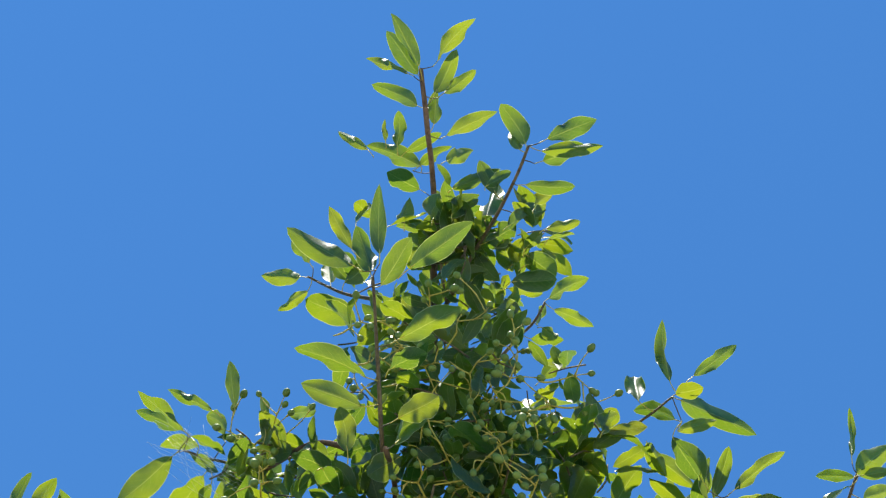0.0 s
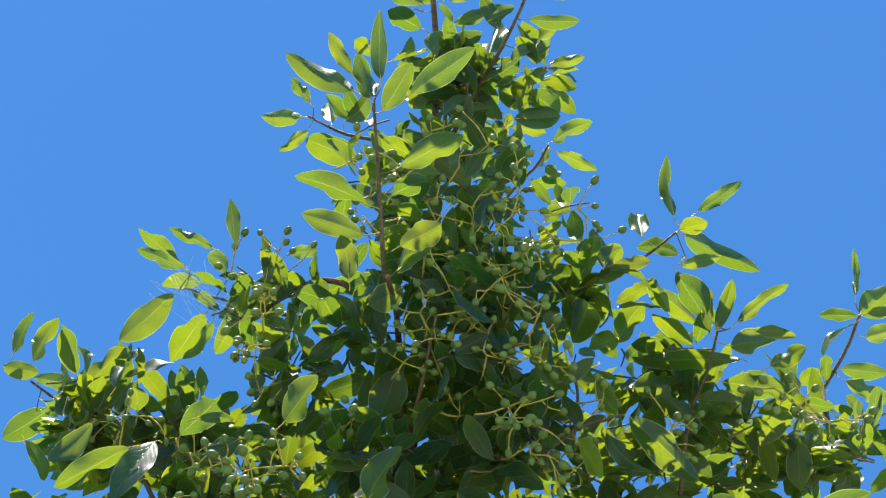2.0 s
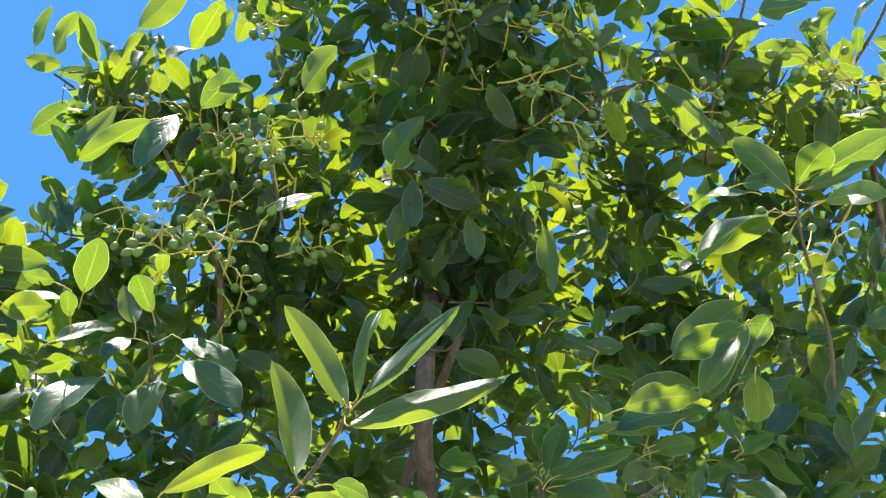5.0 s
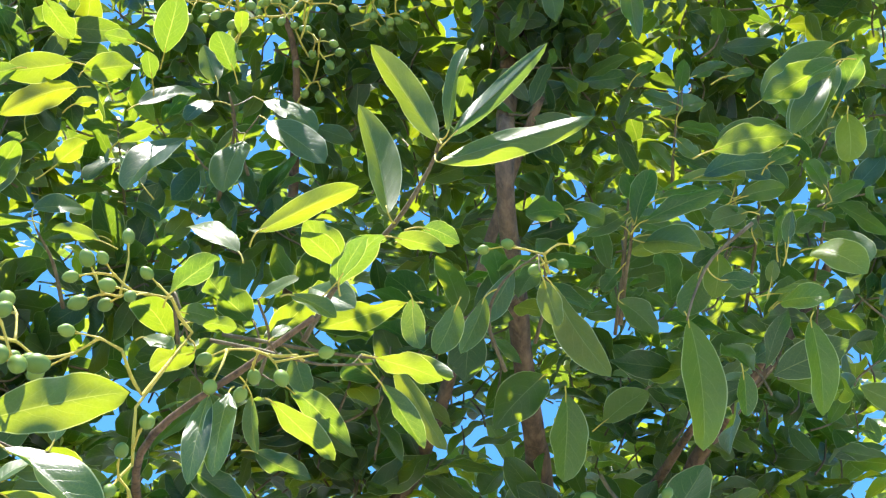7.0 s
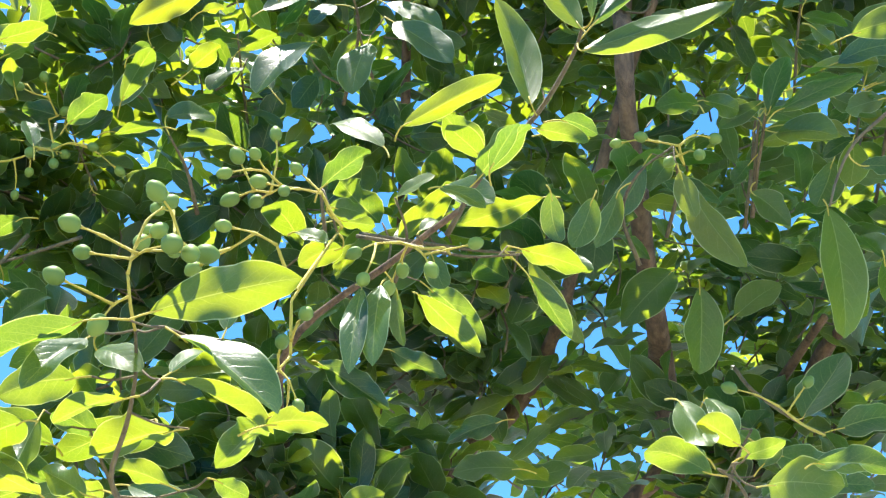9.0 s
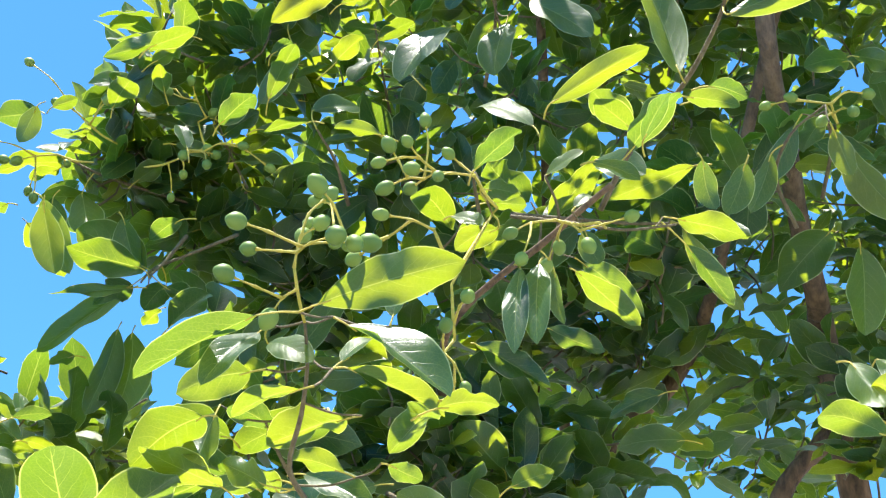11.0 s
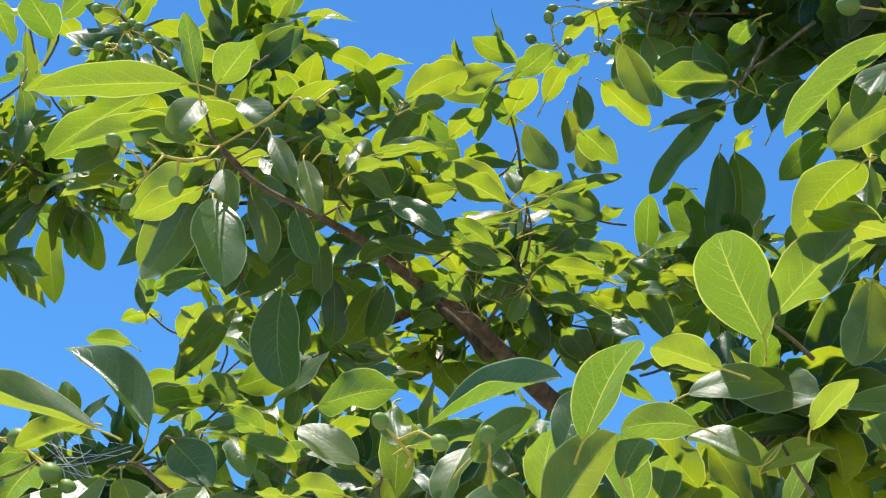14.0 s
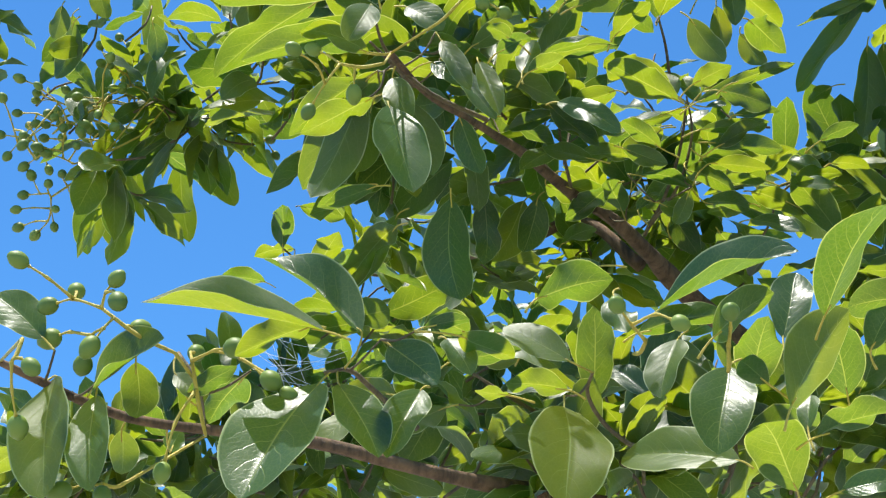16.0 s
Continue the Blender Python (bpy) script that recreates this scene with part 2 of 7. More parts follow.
BLADES = []
for i in range(40):
    v, f, u = any_blade(16, 10)
    BLADES.append(smooth_mesh("leaf", v, f, [LEAF], uvs=u))
EVEN = []
for i in range(12):
    v, f, u = blade(16, chance.uniform(0.20, 0.52), chance.uniform(0.0, 0.45), chance.uniform(0.05, 0.45), chance.uniform(0.08, 0.25), chance.uniform(0, 6), chance.uniform(-0.25, 0.25), 10, chance.uniform(0.52, 0.68), chance.uniform(0, 0.5))
    EVEN.append(smooth_mesh("leaf", v, f, [LEAF], uvs=u))
FOLDED = []
for i in range(8):
    v, f, u = blade(18, chance.uniform(0.75, 0.95), chance.uniform(0.0, 0.5), chance.uniform(0.04, 0.16), chance.uniform(0.10, 0.22), chance.uniform(0, 6), chance.uniform(-0.3, 0.3), 12, chance.uniform(0.56, 0.7), chance.uniform(0.2, 0.6))
    FOLDED.append(smooth_mesh("leaf", v, f, [LEAF], uvs=u))
CREASED = []
for i in range(8):
    v, f, u = blade(18, chance.uniform(0.40, 0.60), chance.uniform(-0.2, 0.4), chance.uniform(0.05, 0.25), chance.uniform(0.10, 0.22), chance.uniform(0, 6), chance.uniform(-0.3, 0.3), 12, chance.uniform(0.54, 0.66), chance.uniform(0.0, 0.4))
    CREASED.append(smooth_mesh("leaf", v, f, [LEAF], uvs=u))
KINDS = (BLADES, EVEN, FOLDED, CREASED)
SMALL = [[np.array(q) for q in any_blade(8, 4)] for i in range(20)]


def upright(axis):
    """The way square to a leaf's axis that its face takes when it lies flat."""
    up = Vector((0, 0, 1)) - axis * axis.z
    if up.length < 0.2:
        up = Vector((0, 1, 0)) - axis * axis.y
    return up.normalized()


def leaf_pose(base, tip, width, turn):
    base, tip = Vector(base), Vector(tip)
    long = (tip - base).length
    y = (tip - base) / long
    z = Matrix.Rotation(radians(turn), 3, y) @ upright(y)
    x = y.cross(z)
    m = Matrix((x * width, y * long, z * long)).transposed().to_4x4()
    m.translation = base
    return m


# ---- the ground: out of view, pale to bounce light upward ----
def ground_sheet():
    bm = bmesh.new()
    radii = [0, 1.5, 3, 5, 8, 13, 21, 34, 60, 110, 220, 450, 900, 1800, 3500]
    rings = []
    for r in radii:
        ring = []
        for k in range(1 if r == 0 else 48):
            a = 2 * math.pi * k / 48
            x, y = r * math.cos(a), 2 + r * math.sin(a)
            ring.append(bm.verts.new((x, y, 0.05 * noise.noise((x * 0.4, y * 0.4, 0)) if 3 < r < 900 else 0)))
        rings.append(ring)
    for k in range(48):
        bm.faces.new((rings[0][0], rings[1][k], rings[1][(k + 1) % 48]))
        for a, b in zip(rings[1:], rings[2:]):
            bm.faces.new((a[k], b[k], b[(k + 1) % 48], a[(k + 1) % 48]))
    me = bpy.data.meshes.new("ground")
    bm.to_mesh(me)
    bm.free()
    me.materials.append(BOUNCE_GROUND)
    me.polygons.foreach_set("use_smooth", [True] * len(me.polygons))
    return tagged(new("ground", me), "unseen ground under the tree, pale to bounce light into the leaves", "ground", kind="structure")


ground_sheet()

# ---- the tree ----
tree = tagged(new("tree"), "broad-leaved evergreen tree with glossy green leaves and unripe berries", "tree")
tree.location = (0.120, 2.255, 0.000)
bpy.context.view_layer.update()
HOME = tree.matrix_world.inverted()


WOOD, WAITING = [], []


def limb(name, rows, sides=10):
    """A trunk or limb from its foot to its tip: rows of x, y, z, radius."""
    line = bend([r[:3] for r in rows], 6)
    WOOD.extend(line)
    verts, faces = [], []
    tube(verts, faces, line, taper([r[3] for r in rows], len(line)), sides, 0.35)
    ob = part(name, smooth_mesh(name, [HOME @ v for v in verts], faces, [BARK]), tree)
    return ob


def shoot(radius, line):
    """A twig, from its tip down."""
    way = bend(line, 4)
    WOOD.extend(way)
    verts, faces = [], []
    tube(verts, faces, way, [radius * (0.55 + 0.45 * i / (len(way) - 1)) for i in range(len(way))], 6, 0.2)
    return part("twig", smooth_mesh("twig", [HOME @ v for v in verts], faces, [TWIG]), tree)


def leafy(twig, leaves):
    """Leaves on a twig: base x, y, z, tip x, y, z, width, turn, and the kind of blade."""
    for bx, by, bz, tx, ty, tz, width, turn, kind in leaves:
        ob = part("leaf", chance.choice(KINDS[kind]), twig)
        ob.matrix_basis = HOME @ leaf_pose((bx, by, bz), (tx, ty, tz), width, turn)
        base = Vector((bx, by, bz))
        WAITING.append((twig, base, (Vector((tx, ty, tz)) - base).normalized(), (Vector((tx, ty, tz)) - base).length))


def leaf_stalks():
    """Joins each leaf to the nearest wood by its stalk, and by a side twig where that is far off."""
    spots = np.array([tuple(p) for p in WOOD])
    left = sorted(WAITING, key=lambda w: np.min(np.sum((spots - np.array(w[1])) ** 2, axis=1)))
    for twig, base, ahead, long in left:
        aim = base - ahead * 0.02
        cost = np.linalg.norm(spots - np.array(aim), axis=1) + 0.3 * np.maximum(0, spots[:, 2] - aim.z)
        foot = Vector(spots[int(np.argmin(cost))])
        gap = (foot - base).length
        if gap > 0.05:
            foot = base - ahead * 0.015 + Vector((chance.uniform(-1, 1), chance.uniform(0, 1), -0.6)) * 0.008
        elif gap > 0.035:
            knot = base - ahead * min(0.016, 0.2 * long) + Vector((0, 0, -0.002))
            sag = foot.lerp(knot, 0.5) + Vector((chance.uniform(-1, 1), chance.uniform(-1, 1), -1.2)) * 0.07 * gap
            sprig = bend([foot, sag, knot], 5)
            verts, faces = [], []
            tube(verts, faces, sprig, taper([0.0012, 0.0010, 0.0009], len(sprig)), 5, 0.25)
            part("side_twig", smooth_mesh("side_twig", [HOME @ v for v in verts], faces, [TWIG]), twig)
            spots = np.concatenate([spots, np.array([tuple(p) for p in sprig[3:]])])
            foot = knot
        if (foot - base).length > 0.003:
            mid = foot.lerp(base, 0.55) - ahead * 0.12 * (foot - base).length
            stalk = bend([foot, mid, base, base + ahead * 0.010], 3)
            verts, faces = [], []
            tube(verts, faces, stalk, taper([0.0011, 0.0009, 0.0008, 0.0006], len(stalk)), 5)
            part("leaf_stalk", smooth_mesh("leaf_stalk", [HOME @ v for v in verts], faces, [STALK]), twig)


def berry_mesh():
    bm = bmesh.new()
    bmesh.ops.create_uvsphere(bm, u_segments=14, v_segments=9, radius=1)
    for v in bm.verts:
        v.co.z *= 1.14
        if v.co.z < -1.05:
            v.co.z -= 0.10
    me = bpy.data.meshes.new("berry")
    bm.to_mesh(me)
    bm.free()
    me.materials.append(BERRY)
    me.polygons.foreach_set("use_smooth", [True] * len(me.polygons))
    return me


BERRY_MESH = berry_mesh()


def fruit_cluster(radius, foot, fork, berries, reach=0.13):
    """A branching stalk with a green berry at the end of each branch."""
    foot, fork = Vector(foot), Vector(fork)
    root = min(WOOD, key=lambda p: (p - foot).length)
    spine = bend([foot, foot.lerp(fork, 0.5) + Vector((0, 0, -0.004)), fork], 3)
    if 0.004 < (root - foot).length < reach:
        spine = bend([root, root.lerp(foot, 0.5) + Vector((0, 0, -0.08)) * (root - foot).length], 1)[:-1] + spine
    verts, faces, places = [], [], []
    tube(verts, faces, spine, taper([0.0012, 0.0017, 0.0017, 0.0014], len(spine)), 6, 0.2)
    joints = spine[-3:]
    for b in sorted((Vector(b) for b in berries), key=lambda p: (p - fork).length):
        near = min(joints, key=lambda p: (p - b).length)
        span = (b - near).length
        knee = near.lerp(b, 0.55) + Vector((chance.uniform(-1, 1), chance.uniform(-1, 1), chance.uniform(0, 1.5))) * 0.10 * span
        line = bend([near, knee, b], 4)
        wide = taper([0.0014, 0.0010, 0.0008], len(line))
        wide[0], wide[4], wide[-1] = 0.0019, 0.0016, 0.0020
        tube(verts, faces, line, wide, 6, 0.2)
        joints += [line[2], line[4]]
        places.append((b, (b - line[-2]).normalized()))
    stalk = part("fruit_stalk", smooth_mesh("fruit_stalk", [HOME @ v for v in verts], faces, [STALK]), tree, "yellow-green branching fruit stalk")
    for b, way in places:
        ob = part("berry", BERRY_MESH, stalk)
        size = radius * chance.uniform(0.9, 1.2)
        turn = (-way).to_track_quat("Z", "Y").to_matrix().to_4x4()
        ob.matrix_basis = HOME @ Matrix.Translation(b + way * size) @ turn @ Matrix.Diagonal((size, size, size * chance.uniform(0.98, 1.15), 1))


def spider_web(a, b, width, count):
    """Loose silk threads strung between two leaves."""
    silk, t, shader = material("silk")
    shader.inputs["Base Color"].default_value = (0.85, 0.86, 0.88, 1)
    shader.inputs["Roughness"].default_value = 0.3
    rnd = random.Random(5)
    a, b = Vector(a), Vector(b)
    web = tagged(new("spider_web"), "thin white spider silk strung between leaves of the tree", "spider web")
    for i in range(count):
        p = a + Vector((rnd.uniform(-1, 1), rnd.uniform(-0.4, 0.4), rnd.uniform(-1, 1))) * width
        q = b + Vector((rnd.uniform(-1, 1), rnd.uniform(-0.4, 0.4), rnd.uniform(-1, 1))) * width
        if i % 3 == 0:
            q = p.lerp(q, 0.4) + Vector((rnd.uniform(-1, 1), 0, rnd.uniform(-1, 1))) * width * 0.8
        verts, faces = [], []
        tube(verts, faces, bend([p, p.lerp(q, 0.5) - Vector((0, 0, 0.06 * (q - p).length)), q], 4), [0.00018] * 9, 3)
        part("thread", smooth_mesh("thread", verts, faces, [silk]), web)
    return web


def scattered_fruit(a, b, radius, count):
    """Fruit stalks hung at random along the line from a to b."""
    rnd = random.Random(int(abs(a[0] * 517 + a[1] * 291 + b[2] * 733) * 100))
    a, b = Vector(a), Vector(b)
    for i in range(count):
        foot = a.lerp(b, rnd.random()) + Vector((rnd.gauss(0, 1), rnd.gauss(0, 1), rnd.gauss(0, 1))).normalized() * radius * rnd.random() ** 0.4
        way = Vector((rnd.gauss(0, 1), rnd.gauss(0, 0.6) - 0.6, rnd.uniform(-0.5, 0.6))).normalized()
        fork = foot + way * rnd.uniform(0.03, 0.06)
        spread = Vector((rnd.gauss(0, 1), rnd.gauss(0, 1), rnd.gauss(0, 1)))
        fruit_cluster(rnd.uniform(0.0055, 0.0065), foot, fork, [fork + way * rnd.uniform(0.0, 0.06) + Vector((rnd.gauss(0, 1), rnd.gauss(0, 1), rnd.gauss(0, 1) - 0.3)) * 0.024 for k in range(rnd.randint(4, 9))], 0.05)


def foliage(a, b, radius, count, size=1.0, loose=1.0, droop=0.0):
    """Leafy sprigs scattered round the line from a to b: the inner mass of the crown."""
    rnd = random.Random(int(abs(a[0] * 971 + a[1] * 577 + a[2] * 331 + b[0] * 173) * 100))
    a, b = Vector(a), Vector(b)
    V, Fc, U, mats, twv, twf = [], [], [], [], [], []
    total = 0
    for i in range(count):
        off = Vector((rnd.gauss(0, 1), rnd.gauss(0, 1), rnd.gauss(0, 1))).normalized() * radius * rnd.random() ** 0.45
        c = a.lerp(b, rnd.random()) + off
        up = Vector((rnd.gauss(0, 0.75) * loose, rnd.gauss(0, 0.75) * loose - 0.2, rnd.uniform(1 - 1.2 * loose, 1.0))).normalized()
        x = up.orthogonal().normalized()
        y = up.cross(x)
        tube(twv, twf, bend([c - up * 0.07 - x * 0.02, c - up * 0.035, c], 2), [0.0018, 0.0018, 0.0017, 0.0016, 0.0012], 5)
        ring = rnd.uniform(0, 6.28)
        for k in range(rnd.randint(4, 7)):
            ring += 2.4 + rnd.uniform(-0.4, 0.4)
            way = (up * rnd.uniform(-0.15, 0.25 + 0.5 * loose) + (x * math.cos(ring) + y * math.sin(ring)) + Vector((0, 0, rnd.uniform(-0.45 * loose, 0.1) - droop))).normalized()
            base = c - up * rnd.uniform(0, 0.05) + way * 0.012
            long = rnd.uniform(0.065, 0.115) * size
            m = leaf_pose(base, base + way * long, long * rnd.uniform(0.34, 0.48), rnd.gauss(0, 10 + 46 * loose))
            v, f, u = rnd.choice(SMALL)
            r = np.array(m)
            V.append(v @ r[:3, :3].T + r[:3, 3])
            Fc.append(f + total)
            U.append(u)
            total += len(v)
    n0 = sum(len(f) for f in Fc)
    verts = np.concatenate(V + [np.array([tuple(v) for v in twv])]) - np.array(tree.location)
    faces = np.concatenate(Fc).tolist() + [tuple(k + total for k in f) for f in twf]
    uvs = np.concatenate(U + [np.zeros((len(twv), 2))])
    me = smooth_mesh("foliage", verts.tolist(), faces, [LEAF, TWIG], [0] * n0 + [1] * len(twf), uvs)
    part("foliage", me, tree, "dense mass of small glossy green leaves", "stuff")


limb("trunk", [(0.1201, 2.2546, -0.0500, 0.0558), (0.1201, 2.2546, 0.1200, 0.0450), (0.0901, 2.1446, 1.2740, 0.0312), (0.0201, 1.9746, 2.5480, 0.0194), (0.0109, 1.8539, 2.6624, 0.0170), (0.0007, 1.7599, 2.7699, 0.0156), (-0.0089, 1.5782, 2.9497, 0.0140), (-0.0039, 1.6630, 3.2265, 0.0137), (-0.0046, 1.6342, 3.4659, 0.0122), (0.0513, 1.4184, 3.8861, 0.0083), (0.0590, 1.3613, 4.0182, 0.0065), (0.0587, 1.1465, 4.2001, 0.0067), (0.0617, 1.0952, 4.2388, 0.0056), (0.0543, 0.9956, 4.2650, 0.0050), (0.0393, 0.8734, 4.3719, 0.0046)])
limb("limb", [(0.1102, 2.2183, 0.5000, 0.0218), (-0.0091, 2.1690, 0.9430, 0.0192), (-0.1523, 2.1098, 1.5076, 0.0166), (-0.2717, 2.0605, 2.0056, 0.0166), (-0.3672, 2.0210, 2.4220, 0.0158), (-0.2931, 1.9915, 2.5607, 0.0151), (-0.2227, 1.9739, 2.6164, 0.0144), (-0.1724, 1.9442, 2.6819, 0.0130), (-0.1347, 1.8672, 2.7199, 0.0108), (-0.0212, 1.6935, 2.9804, 0.0087), (0.0460, 1.6263, 3.1365, 0.0069)])
limb("limb", [(0.0998, 2.1802, 0.9000, 0.0196), (-0.2172, 2.0245, 1.1902, 0.0150), (-0.5976, 1.8377, 1.5715, 0.0150), (-0.9146, 1.6820, 1.9168, 0.0150), (-1.1682, 1.5574, 2.2109, 0.0144), (-1.1900, 1.4141, 2.2787, 0.0137), (-1.1756, 1.3492, 2.2885, 0.0110), (-1.1679, 1.2720, 2.3057, 0.0079), (-1.1650, 1.1936, 2.3135, 0.0073), (-1.1337, 1.0716, 2.3057, 0.0056), (-1.0997, 0.9585, 2.2835, 0.0043), (-1.0640, 0.8470, 2.2559, 0.0032), (-1.0294, 0.7660, 2.2480, 0.0028)])
limb("limb", [(-1.2144, 1.3841, 2.2959, 0.0089), (-1.2777, 1.3499, 2.3787, 0.0073), (-1.3716, 1.3361, 2.3809, 0.0064), (-1.4913, 1.3519, 2.4100, 0.0050)])
limb("limb", [(0.1037, 2.1945, 0.7500, 0.0101), (-0.1751, 1.9342, 0.9844, 0.0089), (-0.5097, 1.6218, 1.2987, 0.0089), (-0.7885, 1.3615, 1.5881, 0.0089), (-1.0116, 1.1532, 1.8376, 0.0085), (-1.0608, 1.0046, 1.8707, 0.0081), (-1.0702, 0.9001, 1.8660, 0.0069), (-1.0909, 0.8164, 1.8726, 0.0060), (-1.1170, 0.7492, 1.8831, 0.0049), (-1.1461, 0.6759, 1.8851, 0.0041), (-1.1830, 0.6168, 1.8922, 0.0038), (-1.1707, 0.5562, 1.8900, 0.0035), (-1.1851, 0.4882, 1.9115, 0.0028)])
limb("limb", [(0.0920, 2.1516, 1.2000, 0.0104), (-0.0430, 2.0587, 1.4198, 0.0092), (-0.2051, 1.9473, 1.7167, 0.0092), (-0.3401, 1.8544, 1.9915, 0.0092), (-0.4482, 1.7801, 2.2294, 0.0088), (-0.4830, 1.7135, 2.3706, 0.0084), (-0.4882, 1.6857, 2.4230, 0.0068), (-0.3894, 1.3256, 2.3589, 0.0043), (-0.2429, 1.1986, 2.3813, 0.0034), (-0.1775, 1.1609, 2.4042, 0.0031)])
limb("limb", [(0.1141, 2.2326, 0.3500, 0.0120), (-0.0169, 2.2152, 0.8739, 0.0106), (-0.1741, 2.1942, 1.5355, 0.0106), (-0.3051, 2.1768, 2.1144, 0.0106), (-0.4100, 2.1628, 2.5955, 0.0101), (-0.4186, 2.1063, 2.7449, 0.0096), (-0.4061, 1.9790, 2.9532, 0.0096), (-0.3767, 1.8064, 3.1796, 0.0077), (-0.3617, 1.6438, 3.3280, 0.0053), (-0.4596, 1.5553, 3.5192, 0.0040)])
limb("limb", [(0.0777, 2.1144, 1.5000, 0.0165), (0.0945, 2.1004, 1.6966, 0.0145), (0.1146, 2.0837, 1.9655, 0.0145), (0.1313, 2.0697, 2.2171, 0.0145), (0.1447, 2.0586, 2.4364, 0.0139), (0.1968, 2.0058, 2.5782, 0.0132), (0.2544, 1.9465, 2.6789, 0.0114), (0.3019, 1.8699, 2.6999, 0.0086), (0.3737, 1.7494, 2.7746, 0.0050)])
limb("limb", [(0.2544, 1.9465, 2.6789, 0.0097), (0.4453, 1.9552, 2.9300, 0.0085), (0.5999, 1.8506, 3.1782, 0.0078), (0.7520, 1.7143, 3.3427, 0.0065), (0.7881, 1.6342, 3.7991, 0.0056)])
limb("limb", [(0.0048, 1.6615, 3.3010, 0.0094), (0.1370, 1.6786, 3.6300, 0.0073), (0.2280, 1.5605, 3.5948, 0.0055), (0.2842, 1.4155, 3.4375, 0.0046)])
limb("limb", [(-0.0033, 1.6052, 3.4921, 0.0078), (-0.0557, 1.4256, 3.7546, 0.0061), (-0.1502, 1.3907, 3.8323, 0.0052), (-0.2666, 1.4445, 3.8115, 0.0037)])
limb("limb", [(-0.0033, 1.5930, 3.5688, 0.0070), (-0.0095, 1.3390, 3.6345, 0.0053), (-0.0147, 1.1354, 3.4716, 0.0043)])
limb("limb", [(0.0566, 1.4185, 3.8861, 0.0074), (0.1523, 1.4016, 3.8964, 0.0058), (0.3011, 1.3767, 3.7819, 0.0046)])
limb("limb", [(0.0887, 2.1411, 1.3000, 0.0183), (0.0455, 2.1015, 1.5347, 0.0161), (-0.0063, 2.0540, 1.8494, 0.0161), (-0.0495, 2.0144, 2.1391, 0.0161), (-0.0840, 1.9828, 2.3889, 0.0154), (0.0093, 1.9892, 2.5187, 0.0146), (0.1235, 2.0070, 2.5869, 0.0114), (0.1701, 1.8899, 2.5866, 0.0076), (0.2371, 1.7479, 2.6173, 0.0048)])
twig = shoot(0.0051, [(0.039, 0.873, 4.372), (0.046, 0.942, 4.365), (0.054, 1.034, 4.347), (0.061, 1.136, 4.319), (0.065, 1.218, 4.299)])
leafy(twig, [
    (0.036, 0.861, 4.354, -0.020, 0.782, 4.444, 0.029, -10, 0),
    (0.033, 0.887, 4.375, -0.031, 0.826, 4.463, 0.039, 30, 0),
    (0.014, 0.867, 4.332, -0.073, 0.870, 4.423, 0.025, 10, 0),
    (0.031, 0.933, 4.324, -0.063, 0.924, 4.417, 0.032, 16, 0),
    (0.073, 0.869, 4.403, 0.152, 0.810, 4.484, 0.035, 6, 0),
    (0.067, 0.908, 4.328, 0.112, 0.852, 4.420, 0.034, -27, 0),
    (0.084, 0.920, 4.355, 0.151, 0.893, 4.411, 0.030, -42, 0),
    (0.064, 0.961, 4.297, 0.069, 0.924, 4.380, 0.032, 5, 0),
    (0.036, 1.062, 4.313, -0.078, 1.050, 4.392, 0.042, 10, 0),
    (-0.071, 1.022, 4.312, -0.133, 1.007, 4.371, 0.025, 51, 0),
])
leafy(twig, [
    (-0.012, 1.023, 4.331, -0.009, 0.974, 4.396, 0.030, -12, 0),
    (-0.034, 1.007, 4.319, -0.036, 0.981, 4.369, 0.014, 21, 0),
    (0.006, 1.021, 4.295, 0.079, 0.995, 4.329, 0.025, -3, 0),
    (0.088, 0.989, 4.302, 0.194, 0.977, 4.391, 0.034, -9, 0),
    (0.032, 1.065, 4.319, 0.100, 1.044, 4.369, 0.030, -8, 0),
    (0.088, 1.045, 4.303, 0.145, 1.068, 4.401, 0.035, -35, 0),
    (0.032, 1.108, 4.302, -0.033, 1.063, 4.291, 0.047, 7, 0),
    (0.087, 1.117, 4.306, 0.068, 1.083, 4.369, 0.021, -17, 0),
])
twig = shoot(0.0048, [(0.241, 0.931, 4.124), (0.220, 0.989, 4.120), (0.188, 1.056, 4.110), (0.156, 1.113, 4.104), (0.117, 1.180, 4.090), (0.083, 1.246, 4.075)])
leafy(twig, [
    (0.237, 0.940, 4.152, 0.193, 0.897, 4.244, 0.041, 2, 0),
    (0.225, 0.945, 4.138, 0.214, 0.949, 4.232, 0.026, -14, 0),
    (0.273, 0.907, 4.100, 0.370, 0.893, 4.155, 0.038, -33, 0),
    (0.264, 0.939, 4.117, 0.383, 0.943, 4.145, 0.034, -40, 0),
    (0.269, 0.970, 4.139, 0.356, 0.950, 4.150, 0.041, -19, 0),
    (0.234, 0.994, 4.087, 0.327, 0.999, 4.088, 0.028, -43, 0),
    (0.180, 1.023, 4.106, 0.150, 0.980, 4.167, 0.032, 32, 0),
    (0.097, 1.006, 4.098, 0.192, 1.013, 4.194, 0.028, -37, 0),
    (0.269, 1.059, 4.034, 0.336, 1.057, 4.056, 0.025, -44, 0),
    (0.273, 1.072, 4.015, 0.325, 1.078, 4.045, 0.019, 11, 0),
])
